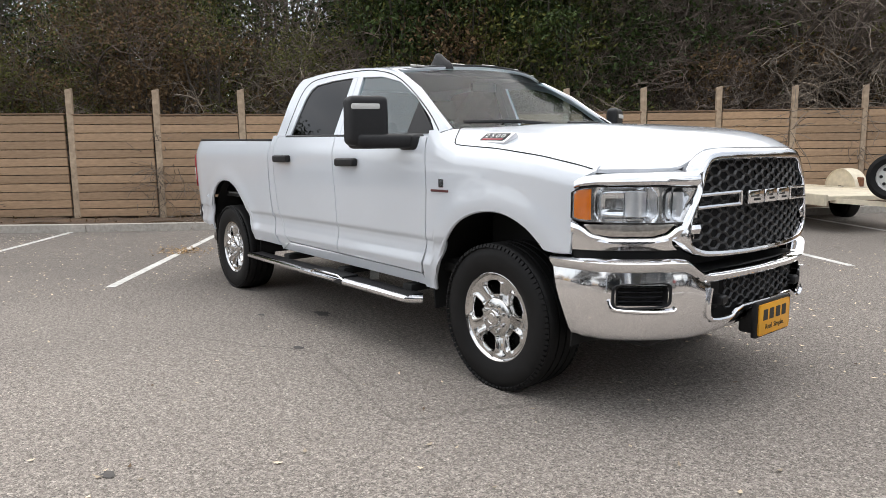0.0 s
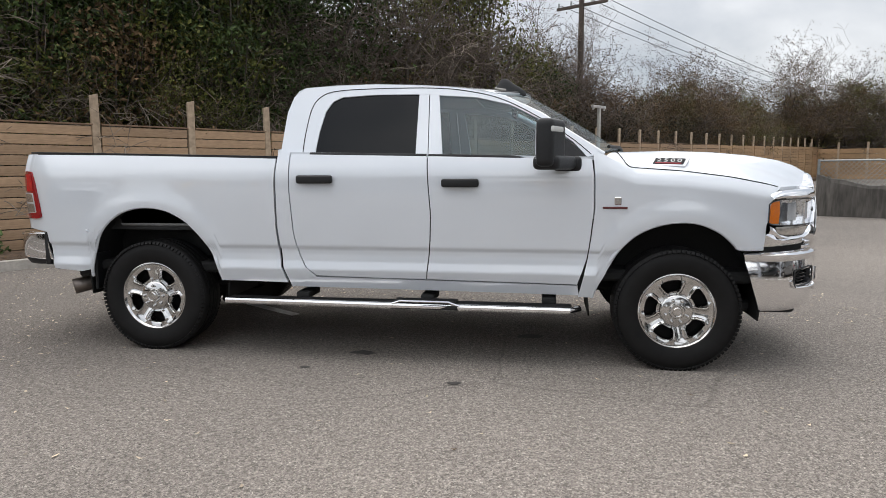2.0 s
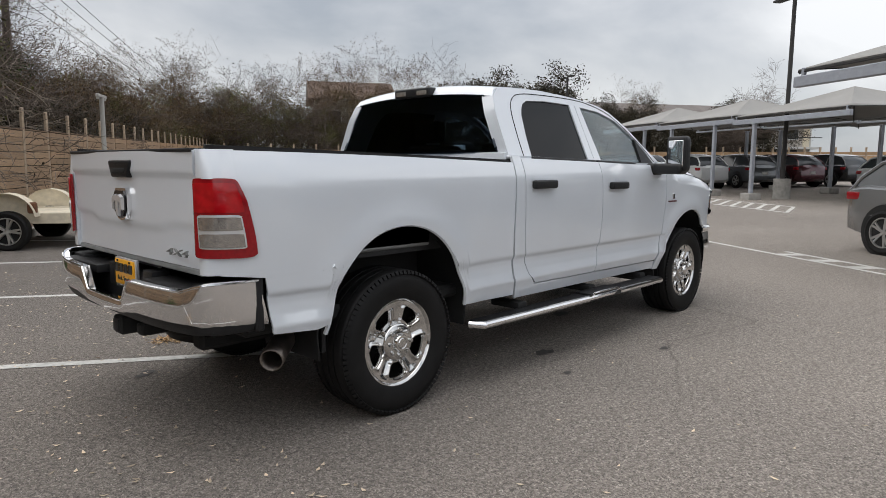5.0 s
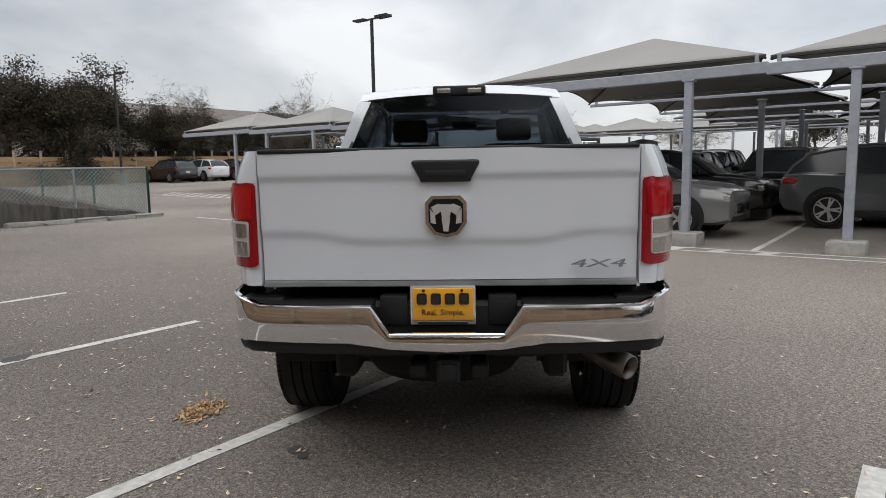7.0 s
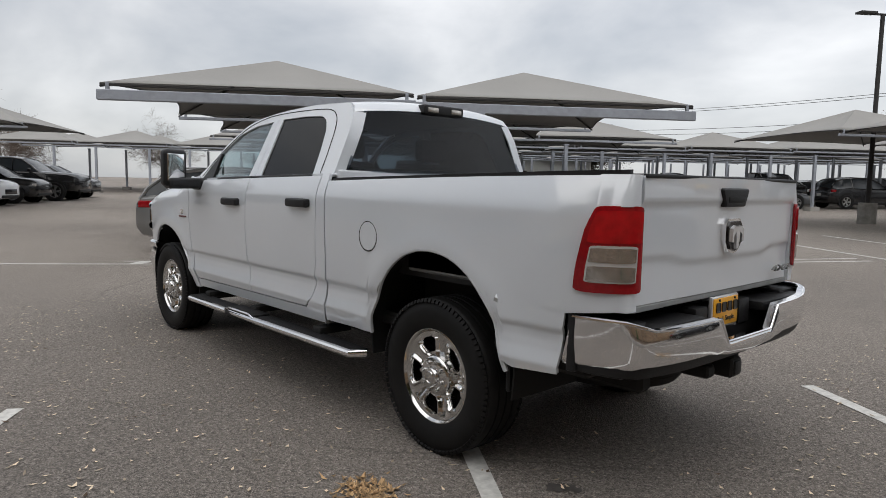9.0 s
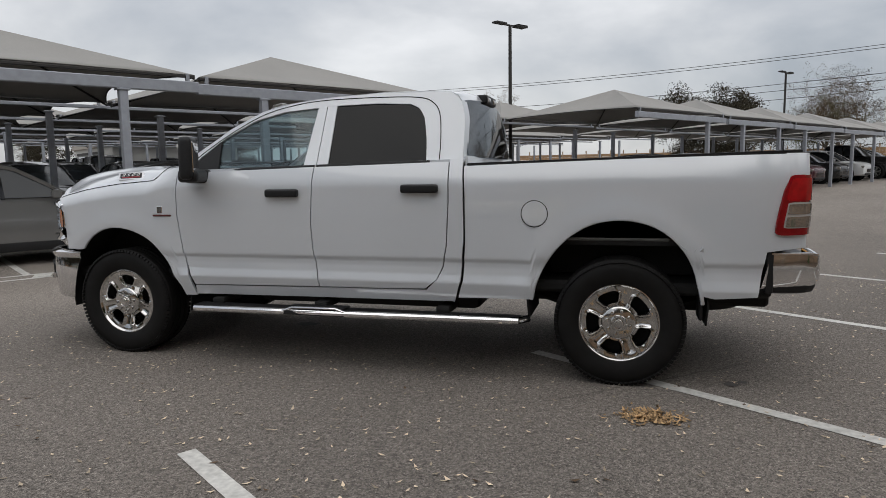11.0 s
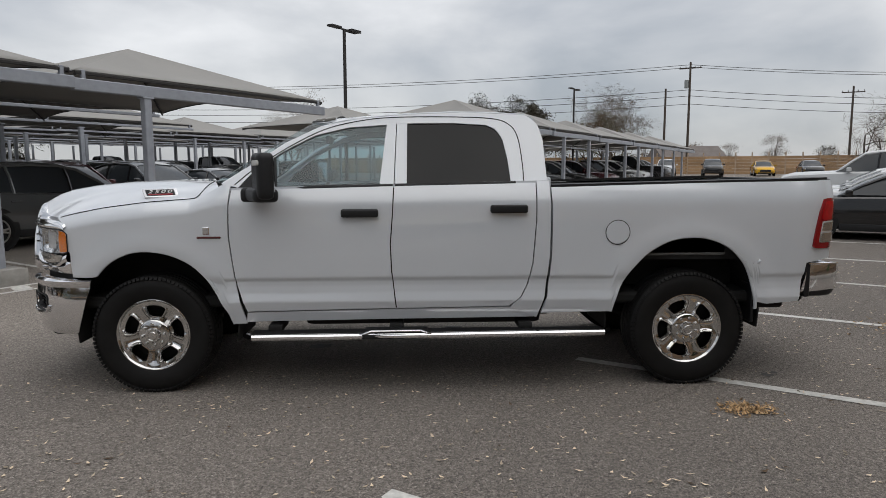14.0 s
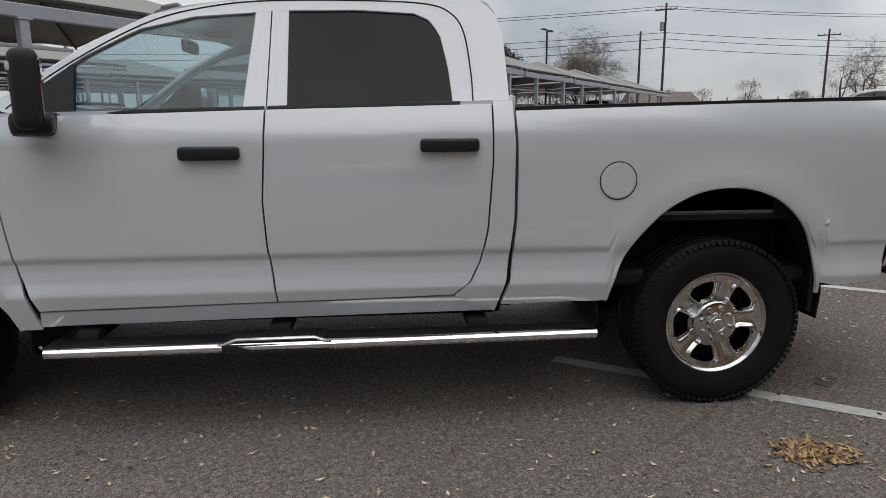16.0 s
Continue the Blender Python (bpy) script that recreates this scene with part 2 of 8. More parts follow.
_nt.links.new(_tc.outputs["Object"], _nn.inputs["Vector"])
_nt.links.new(_tc.outputs["Object"], _wv.inputs[1])
_nt.links.new(_nn.outputs["Color"], _wv.inputs[2])
_nt.links.new(_wv.outputs["Color"], _wave.inputs["Vector"])
_crack = _ramp(_wave.outputs["Distance"], [(0.0, (1, 1, 1)), (0.0028, (0, 0, 0))])
_col = _mixc("MIX", _col, (0.05, 0.045, 0.042), _mixc("MULTIPLY", _crack, _mixc("MULTIPLY", _ramp(_noise(0.35, 3), [(0.42, (0, 0, 0)), (0.62, (0.4, 0.4, 0.4))]), (1.0, 1.0, 1.0))))
_nt.links.new(_col, _b.inputs["Base Color"])
_bp = _nt.nodes.new("ShaderNodeBump")
_bp.inputs["Strength"].default_value = 0.7
_bp.inputs["Distance"].default_value = 0.008
_nt.links.new(_vor.outputs["Distance"], _bp.inputs["Height"])
_nt.links.new(_bp.outputs["Normal"], _b.inputs["Normal"])

M_LINE = material("worn_line_paint", (0.55, 0.54, 0.51), 0.8, var=0.22, scale=26, scale2=2.5, bump=0.2, bump_scale=80)
M_KERB = material("kerb_concrete", (0.40, 0.37, 0.33), 0.9, var=0.2, scale=18, scale2=0.8, bump=0.2, bump_scale=60)
M_STAINED = material("stained_concrete", (0.085, 0.078, 0.07), 0.95, var=0.4, scale=5, scale2=1.2, bump=0.4, bump_scale=25, stretch=(3, 3, 0.5))
M_CONCRETE = material("concrete", (0.30, 0.29, 0.27), 0.9, var=0.25, scale=8, scale2=0.6, bump=0.2, bump_scale=40)
M_BOARD = material("tan_fence_board", (0.40, 0.27, 0.168), 0.85, var=0.2, scale=30, scale2=2.0, bump=0.25, bump_scale=60, objrand=0.12, stretch=(0.25, 0.25, 1.6))
M_BOARDFAR = material("far_fence_board", (0.36, 0.23, 0.125), 0.85, var=0.16, scale=6, scale2=0.5, island=0.12)
M_CAPRAIL = material("brown_cap_rail", (0.19, 0.12, 0.075), 0.9, var=0.25, scale=20, scale2=1.5, stretch=(0.3, 1, 1))
M_POST = material("tan_fence_post", (0.40, 0.305, 0.215), 0.9, var=0.28, scale=14, scale2=3, bump=0.2, bump_scale=70)
M_MULCH = material("leaf_litter", (0.10, 0.065, 0.04), 0.95, var=0.45, scale=40, scale2=3, bump=0.8, bump_scale=35)
M_EARTH = material("dry_earth", (0.14, 0.11, 0.08), 0.95, var=0.35, scale=14, scale2=0.4, bump=0.5, bump_scale=20)
M_BARK = material("bark", (0.075, 0.062, 0.051), 0.95, var=0.35, scale=18, scale2=2, bump=0.4, bump_scale=30)
M_TWIG = material("bare_twig", (0.115, 0.088, 0.070), 0.9, var=0.25, scale=12, island=0.25)
M_LEAF = material("evergreen_leaf", (0.033, 0.050, 0.014), 0.5, var=0.2, scale=3, island=0.55, spec=0.15)
M_PALETWIG = material("pale_twig", (0.19, 0.155, 0.122), 0.9, var=0.2, scale=12, island=0.3)
M_LEAF2 = material("yellowish_leaf", (0.085, 0.088, 0.022), 0.6, var=0.2, scale=3, island=0.5, spec=0.15)
M_LEAFDARK = material("live_oak_leaf", (0.050, 0.043, 0.028), 0.6, var=0.2, scale=3, island=0.5, spec=0.15)
M_LEAFOLIVE = material("olive_leaf", (0.115, 0.098, 0.050), 0.6, var=0.2, scale=3, island=0.5, spec=0.15)
M_GREENWIRE = material("green_coated_wire", (0.02, 0.085, 0.065), 0.5, var=0.15, scale=20)
M_LEAFBROWN = material("brown_leaf", (0.11, 0.072, 0.038), 0.8, var=0.2, scale=3, island=0.5, spec=0.15)
M_DRYLEAF = material("fallen_leaf", (0.55, 0.45, 0.33), 0.8, var=0.2, scale=20, island=0.45)
M_PILE = material("leaf_pile_shred", (0.36, 0.235, 0.12), 0.85, var=0.2, scale=20, island=0.45)
M_FABRIC = material("canopy_fabric", (0.275, 0.268, 0.255), 0.85, var=0.06, scale=40, scale2=0.7, bump=0.06, bump_scale=200)
M_BEAM = material("grey_painted_steel", (0.31, 0.33, 0.37), 0.5, 0.2, var=0.1, scale=10, scale2=1)
M_GALV = material("galvanised", (0.30, 0.32, 0.32), 0.5, 0.7, var=0.15, scale=20)
M_PALEPOST = material("weathered_pale_post", (0.42, 0.41, 0.38), 0.8, 0.1, var=0.2, scale=14, stretch=(1, 1, 0.4))
M_POLE = material("dark_light_pole", (0.03, 0.028, 0.027), 0.55, 0.3)
M_WOODPOLE = material("weathered_wood_pole", (0.075, 0.06, 0.05), 0.95, var=0.3, scale=8, stretch=(4, 4, 0.4))
M_STUCCO = material("beige_siding", (0.40, 0.37, 0.33), 0.9, var=0.1, scale=6, scale2=0.3)
M_ROOF = material("apartment_roof", (0.16, 0.14, 0.13), 0.9, var=0.2, scale=8)
M_ROOFBROWN = material("brown_shingle_roof", (0.105, 0.07, 0.052), 0.9, var=0.2, scale=8)
M_FARGLASS = material("far_window_glass", (0.03, 0.035, 0.04), 0.15)
M_TRIMWHITE = material("white_trim", (0.55, 0.55, 0.53), 0.7)
M_TRAILER = material("cream_trailer_paint", (0.62, 0.55, 0.42), 0.6, var=0.15, scale=12, scale2=2)
M_RUST = material("rust", (0.16, 0.07, 0.035), 0.9, var=0.3, scale=25)
M_STAIN = material("oil_stain", (0.07, 0.063, 0.058), 0.7, var=0.3, scale=30)
M_LEAFGREEN = material("weed_leaf", (0.07, 0.11, 0.03), 0.7, island=0.4)


# ---- mesh helpers ----
def mesh_ob(name, verts, faces, mat, parent=None, label="", smooth=True, angle=35):
    me = bpy.data.meshes.new(name)
    me.from_pydata([tuple(v) for v in verts], [], [tuple(f) for f in faces])
    me.materials.append(mat)
    if smooth:
        me.polygons.foreach_set("use_smooth", [True] * len(me.polygons))
        me.update()
        me.set_sharp_from_angle(angle=radians(angle))
    me.update()
    ob = new(name, me)
    if parent:
        ob.parent = parent
    if label:
        tagged(ob, label)
    return ob


def part(name, bm, mat, parent=None, label="", smooth=True, angle=35):
    me = bpy.data.meshes.new(name)
    bm.normal_update()
    bm.to_mesh(me)
    bm.free()
    me.materials.append(mat)
    if smooth:
        me.polygons.foreach_set("use_smooth", [True] * len(me.polygons))
        me.set_sharp_from_angle(angle=radians(angle))
    me.update()
    ob = new(name, me)
    if parent:
        ob.parent = parent
    if label:
        tagged(ob, label)
    return ob


def thing(name, label, category, group="", loc=(0, 0, 0), rz=0, kind=""):
    e = new(name)
    e.empty_display_size = 0.1
    e.matrix_basis = pose(*loc, 0, 0, rz)
    return tagged(e, label, category, group, kind)


def box_bm(x0, x1, y0, y1, z0, z1, bevel=0.0, seg=2, bm=None, m=None):
    bm = bm or bmesh.new()
    r = bmesh.ops.create_cube(bm, size=1)
    vs = r["verts"]
    for v in vs:
        v.co = Vector(((x0 + x1) / 2 + v.co.x * (x1 - x0), (y0 + y1) / 2 + v.co.y * (y1 - y0), (z0 + z1) / 2 + v.co.z * (z1 - z0)))
    if bevel:
        es = list({e for v in vs for e in v.link_edges})
        b = bmesh.ops.bevel(bm, geom=es, offset=bevel, segments=seg, affect="EDGES", profile=0.6)
        vs = list({v for f in b["faces"] for v in f.verts} | {v for v in vs if v.is_valid})
    if m is not None:
        bmesh.ops.transform(bm, matrix=m, verts=vs)
    return bm


def cyl_data(p0, p1, r0, r1=None, seg=10, caps=True):
    r1 = r0 if r1 is None else r1
    p0, p1 = Vector(p0), Vector(p1)
    d = (p1 - p0).normalized()
    a = d.orthogonal().normalized()
    b = d.cross(a)
    vs, fs = [], []
    for p, r in ((p0, r0), (p1, r1)):
        for i in range(seg):
            t = 2 * math.pi * i / seg
            vs.append(p + (a * math.cos(t) + b * math.sin(t)) * r)
    for i in range(seg):
        fs.append((i, (i + 1) % seg, seg + (i + 1) % seg, seg + i))
    if caps:
        fs.append(tuple(range(seg - 1, -1, -1)))
        fs.append(tuple(range(seg, 2 * seg)))
    return vs, fs


def tube_data(pts, radii, seg=8, caps=True):
    pts = [Vector(p) for p in pts]
    if isinstance(radii, (int, float)):
        radii = [radii] * len(pts)
    vs, fs = [], []
    a = None
    for i, p in enumerate(pts):
        d = (pts[min(i + 1, len(pts) - 1)] - pts[max(i - 1, 0)]).normalized()
        a = d.orthogonal().normalized() if a is None else (a - d * a.dot(d)).normalized()
        b = d.cross(a)
        for k in range(seg):
            t = 2 * math.pi * k / seg
            vs.append(p + (a * math.cos(t) + b * math.sin(t)) * radii[i])
    for i in range(len(pts) - 1):
        for k in range(seg):
            k2 = (k + 1) % seg
            fs.append((i * seg + k, i * seg + k2, (i + 1) * seg + k2, (i + 1) * seg + k))
    if caps:
        fs.append(tuple(range(seg - 1, -1, -1)))
        n = (len(pts) - 1) * seg
        fs.append(tuple(range(n, n + seg)))
    return vs, fs


def join_data(*items):
    vs, fs = [], []
    for v, f in items:
        o = len(vs)
        vs.extend(v)
        fs.extend([tuple(i + o for i in q) for q in f])
    return vs, fs


def box_data(x0, x1, y0, y1, z0, z1):
    vs = [(x, y, z) for z in (z0, z1) for y in (y0, y1) for x in (x0, x1)]
    return vs, [(0, 2, 3, 1), (4, 5, 7, 6), (0, 1, 5, 4), (2, 6, 7, 3), (0, 4, 6, 2), (1, 3, 7, 5)]


def move_data(data, m):
    return [m @ Vector(v) for v in data[0]], data[1]


def lathe_data(profile, seg=48, close=False):
    """profile: (radius, y) pairs, turned round the y axis."""
    vs, fs = [], []
    n = len(profile)
    for k in range(seg):
        t = 2 * math.pi * k / seg
        for r, y in profile:
            vs.append((r * math.cos(t), y, r * math.sin(t)))
    for k in range(seg):
        k2 = (k + 1) % seg
        for i in range(n - 1 + (1 if close else 0)):
            j = (i + 1) % n
            fs.append((k * n + i, k * n + j, k2 * n + j, k2 * n + i))
    return vs, fs


def resample(poly, n):
    pts = [Vector(p) for p in poly]
    acc = [0.0]
    for a, b in zip(pts, pts[1:]):
        acc.append(acc[-1] + (b - a).length)
    out = []
    for i in range(n + 1):
        s = acc[-1] * i / n
        k = 0
        while k < len(acc) - 2 and acc[k + 1] < s:
            k += 1
        f = (s - acc[k]) / max(1e-9, acc[k + 1] - acc[k])
        out.append(pts[k].lerp(pts[k + 1], f))
    return out


def smooth_curve(poly, n=8):
    """Catmull-Rom through the points."""
    p = [Vector(q) for q in poly]
    p = [p[0] * 2 - p[1]] + p + [p[-1] * 2 - p[-2]]
    out = []
    for i in range(1, len(p) - 2):
        for k in range(n):
            t = k / n
            out.append(0.5 * (2 * p[i] + (p[i + 1] - p[i - 1]) * t + (2 * p[i - 1] - 5 * p[i] + 4 * p[i + 1] - p[i + 2]) * t * t + (3 * p[i] - p[i - 1] - 3 * p[i + 1] + p[i + 2]) * t ** 3))
    out.append(p[-2])
    return out


def coons(bot, top, left, right, nu, nv):
    """Patch between four boundary lines: bot and top run along u, left and right along v."""
    b, t, l, r = resample(bot, nu), resample(top, nu), resample(left, nv), resample(right, nv)
    P = []
    for j in range(nv + 1):
        v = j / nv
        row = []
        for i in range(nu + 1):
            u = i / nu
            p = b[i] * (1 - v) + t[i] * v + l[j] * (1 - u) + r[j] * u
            p = p - (b[0] * (1 - u) * (1 - v) + b[-1] * u * (1 - v) + t[0] * (1 - u) * v + t[-1] * u * v)
            row.append(p)
        P.append(row)
    return P


def sheet(name, P, mat, parent, outward, thick=0.0, label="", skip=None, angle=40):
    """A mesh from rows of points, facing outward, with thickness inwards."""
    nv, nu = len(P), len(P[0])
    vs = [Vector(p) for row in P for p in row]
    fs = []
    for j in range(nv - 1):
        for i in range(nu - 1):
            if skip and skip(i, j):
                continue
            fs.append((j * nu + i, j * nu + i + 1, (j + 1) * nu + i + 1, (j + 1) * nu + i))
    tot = Vector((0, 0, 0))
    for f in fs:
        tot += (vs[f[2]] - vs[f[0]]).cross(vs[f[3]] - vs[f[1]])
    if tot.dot(Vector(outward)) < 0:
        fs = [tuple(reversed(f)) for f in fs]
    ob = mesh_ob(name, vs, fs, mat, parent, label, angle=angle)
    if thick:
        use = collections.Counter(frozenset((f[i], f[(i + 1) % len(f)])) for f in fs for i in range(len(f)))
        for e in ob.data.edges:
            if use[frozenset(e.vertices)] == 1:
                e.use_edge_sharp = True
        md = ob.modifiers.new("thickness", "SOLIDIFY")
        md.thickness, md.offset = thick, -1
    return ob


def text_mesh(name, body, size, m, mat, parent=None, depth=0.002, label="", align="CENTER"):
    cu = bpy.data.curves.new(name, "FONT")
    cu.body, cu.size, cu.extrude = body, size, depth
    cu.align_x, cu.align_y = align, "CENTER"
    cu.resolution_u = 3
    tmp = bpy.data.objects.new(name, cu)
    scene.collection.objects.link(tmp)
    bpy.context.view_layer.update()
    me = bpy.data.meshes.new_from_object(tmp.evaluated_get(bpy.context.evaluated_depsgraph_get()))
    bpy.data.objects.remove(tmp)
    me.transform(m)
    me.materials.clear()
    me.materials.append(mat)
    ob = new(name, me)
    if parent:
        ob.parent = parent
    if label:
        tagged(ob, label)
    return ob


def ground_z(x, y):
    r = math.hypot(x, y)
    return 0.016 * (r - 8) if r > 9 else (0.004 * (r - 7) ** 2 if r > 7 else 0.0)


D = Vector((0.555, 0.832, 0))
N = Vector((0.832, -0.555, 0))
YAW_D = math.degrees(math.atan2(D.y, D.x))
YAW_N = math.degrees(math.atan2(N.y, N.x))


# ---- ground ----
def build_ground():
    radii = [0, 3, 5, 7, 8, 9, 11, 14, 18, 24, 32, 45, 65, 100, 160, 300, 700, 1500]
    seg = 64
    vs, fs = [(0, 0, 0)], []
    for r in radii[1:]:
        for k in range(seg):
            t = 2 * math.pi * k / seg
            x, y = r * math.cos(t), r * math.sin(t)
            vs.append((x, y, min(ground_z(x, y), 1.6)))
    for k in range(seg):
        fs.append((0, 1 + k, 1 + (k + 1) % seg))
    for i in range(len(radii) - 2):
        a, b = 1 + i * seg, 1 + (i + 1) * seg
        for k in range(seg):
            k2 = (k + 1) % seg
            fs.append((a + k, b + k, b + k2, a + k2))
    ob = mesh_ob("ground", vs, fs, M_ASPHALT)
    return tagged(ob, "worn grey asphalt car park with hairline cracks", "ground", kind="structure")


build_ground()


def painted_line(p, q, width=0.10, label="worn white painted parking stall line"):
    p, q = Vector((*p, 0)), Vector((*q, 0))
    d = (q - p).normalized()
    s = Vector((-d.y, d.x, 0)) * width / 2
    n = max(2, int((q - p).length / 0.5))
    rng = random.Random(int(p.x * 100) + 7)
    vs, fs = [], []
    for i in range(n + 1):
        c = p.lerp(q, i / n)
        for sg in (-1, 1):
            v = c + s * sg * (1 + rng.uniform(-0.05, 0.05))
            vs.append((v.x, v.y, ground_z(v.x, v.y) + 0.004))
    for i in range(n):
        fs.append((2 * i, 2 * i + 1, 2 * i + 3, 2 * i + 2))
    ob = mesh_ob("painted_line", vs, fs, M_LINE)
    return tagged(ob, label, "road marking", group="stall lines", kind="structure")


# stall lines by the fence: the ends lie on one line along D
STALL = [Vector((-2.75, -1.93, 0)) + D * 2.67 * k for k in range(-5, 5)]
for e in STALL:
    painted_line((e.x, e.y), (e.x - N.x * 5.7, e.y - N.y * 5.7))
# the lane's far side, in front of the canopies
J = Vector((5.10, -4.60, 0))


def ab(a, b):
    """A place a metres along the canopy row (away from the fence's far end) and b metres behind its front beam."""
    p = J - D * a + N * b
    return p.x, p.y


painted_line(ab(-5.0, -0.35), ab(9, -0.35), 0.09, "thin white edge line before the canopies")
painted_line(ab(-14.5, -0.75), ab(9, -0.75), 0.09, "thin white edge line before the canopies")
for k in range(8):
    painted_line(ab(-4.7 + 0.7 * k, -0.72), ab(-4.6 + 0.7 * k, -0.38), 0.22, "worn white cross stripe between two edge lines")
for a in (-2.7, 0.0, 2.7):
    painted_line(ab(a, -0.3), ab(a, 5.0))
for k in range(6):
    painted_line(ab(9.5 + 2.6 * k, -0.8), ab(9.5 + 2.6 * k, 4.6))
# hatched island before the far canopy
painted_line(ab(-13.4, 7.0), ab(-28.6, 7.0), 0.11, "white outline of a hatched no-parking island")
painted_line(ab(-11.7, 5.3), ab(-27.8, 5.3), 0.11, "white outline of a hatched no-parking island")
painted_line(ab(-11.7, 5.3), ab(-13.4, 7.0), 0.11, "white outline of a hatched no-parking island")
for k in range(24):
    painted_line(ab(-12.4 - 0.62 * k, 5.36), ab(-14.0 - 0.62 * k, 6.94), 0.13, "white hatched no-parking stripe")


# ---- kerb, planting strip, board fence ----
F0 = Vector((-8.75, 0.37, 0))


def fence_pt(s, w):
    return F0 + D * s + N * w


def strip(name, s0, s1, w0, w1, z0, z1, mat, label, cat, step=2.0, rough=0.0, kind="structure"):
    """A long block along the fence, from offset w0 to w1, following the ground."""
    n = int((s1 - s0) / step)
    rng = random.Random(3)
    vs, fs = [], []
    for i in range(n + 1):
        s = s0 + (s1 - s0) * i / n
        for w, z in ((w0, z0), (w0, z1), ((w0 + w1) / 2, z1 + rough), (w1, z1), (w1, z0)):
            p = fence_pt(s, w)
            vs.append((p.x, p.y, ground_z(p.x, p.y) + z + (rng.uniform(-rough, rough) if z == z1 else 0)))
    for i in range(n):
        for k in range(4):
            a = i * 5 + k
            fs.append((a, a + 5, a + 6, a + 1))
    return tagged(mesh_ob(name, vs, fs, mat), label, cat, kind=kind)


def build_kerb():
    for i in range(18):
        s0 = -16 + 3.0 * i
        o = strip("kerb", s0 + 0.008, s0 + 2.992, 0.92, 1.10, -0.05, 0.13, M_KERB, "pale concrete kerb at the car park's edge", "kerb", step=1.0)


build_kerb()
strip("planting_strip", -16, 60, 0.02, 0.92, -0.05, 0.14, M_MULCH, "strip of brown leaf litter below the fence", "ground", step=0.35, rough=0.03)
strip("bank", -60, 90, -60, -0.1, -0.3, 0.12, M_EARTH, "dry earth under the trees behind the fence", "ground", step=4.0, rough=0.05)

BOARD_H, BOARDS, BAY = 0.158, 12, 1.585


def build_fence():
    fence = thing("board_fence", "tan horizontal board fence with tall flat posts", "fence", loc=tuple(F0), rz=YAW_D)
    brd = []
    rng = random.Random(5)
    for k in range(3):
        bm = box_bm(0.0, BAY - 0.155, -0.020, 0.020, 0.0, BOARD_H - 0.016, 0.004, 1)
        for v in bm.verts:
            v.co.y += 0.016 * (1 - v.co.z / BOARD_H) + rng.uniform(-0.001, 0.001)
        ob = part("board", bm, M_BOARD, fence, smooth=False)
        brd.append(ob.data)
        bpy.data.objects.remove(ob)
    bm = box_bm(-0.062, 0.062, 0.0, 0.058, 0, 2.48, 0.008, 1)
    for v in bm.verts:
        if v.co.z > 2:
            v.co.z += v.co.x * 0.25
    pm = part("post", bm, M_POST, fence, smooth=False)
    post_me = pm.data
    bpy.data.objects.remove(pm)
    bm = box_bm(0.0, BAY - 0.13, -0.03, 0.05, 0.012, 0.036, 0.004, 1)
    cm = part("cap_rail", bm, M_CAPRAIL, fence, smooth=False)
    cap_me = cm.data
    bpy.data.objects.remove(cm)
    far = []
    for i in range(-9, 36):
        s = -0.02 + i * BAY
        p = fence_pt(s, 0)
        z0 = ground_z(p.x, p.y) + 0.16
        lean = rng.uniform(-0.9, 0.9)
        near = -4 <= i < 20
        o = new("post", post_me)
        o.parent = fence
        o.matrix_basis = pose(s, 0, z0 - 0.1, rng.uniform(-0.8, 0.8), lean, 0)
        if near:
            for k in range(BOARDS):
                b = new("board", brd[(i + k) % 3])
                b.parent = fence
                b.matrix_basis = pose(s + 0.065, 0.0, z0 + k * BOARD_H, 0, rng.uniform(-0.15, 0.15), 0)
            o = new("cap_rail", cap_me)
            o.parent = fence
            o.matrix_basis = pose(s + 0.065, 0.0, z0 + BOARDS * BOARD_H - 0.01)
        else:
            for k in range(BOARDS):
                far.append(move_data(box_data(s + 0.065, s + BAY - 0.065, -0.02, 0.02, z0 + k * BOARD_H, z0 + (k + 1) * BOARD_H - 0.014), Matrix()))
    tagged(mesh_ob("boarding", *join_data(*far), M_BOARDFAR, fence, smooth=False), kind="stuff")


build_fence()


def build_far_fence(origin, direction, count, name="far_board_fence"):
    d = Vector((*direction, 0)).normalized()
    f = thing(name, "tan board fence along the far edge of the car park", "fence", loc=(*origin, 0), rz=math.degrees(math.atan2(d.y, d.x)))
    bays, posts = [], []
    for i in range(count):
        p = Vector((*origin, 0)) + d * i * 1.6
        z0 = ground_z(p.x, p.y)
        for k in range(6):
            bays.append(box_data(i * 1.6 + 0.06, i * 1.6 + 1.54, -0.02, 0.02, z0 + k * 0.32, z0 + (k + 1) * 0.32 - 0.02))
        posts.append(box_data(i * 1.6 - 0.06, i * 1.6 + 0.06, -0.06, 0.06, z0 - 0.1, z0 + 2.3))
    tagged(mesh_ob("boarding", *join_data(*bays), M_BOARDFAR, f, smooth=False), kind="stuff")
    tagged(mesh_ob("fence_post_run", *join_data(*posts), M_POST, f, smooth=False), kind="stuff")


build_far_fence((17.9, 41.0), (0.832, -0.555), 60)
build_far_fence((-70, -50), (0.93, -0.37), 55)


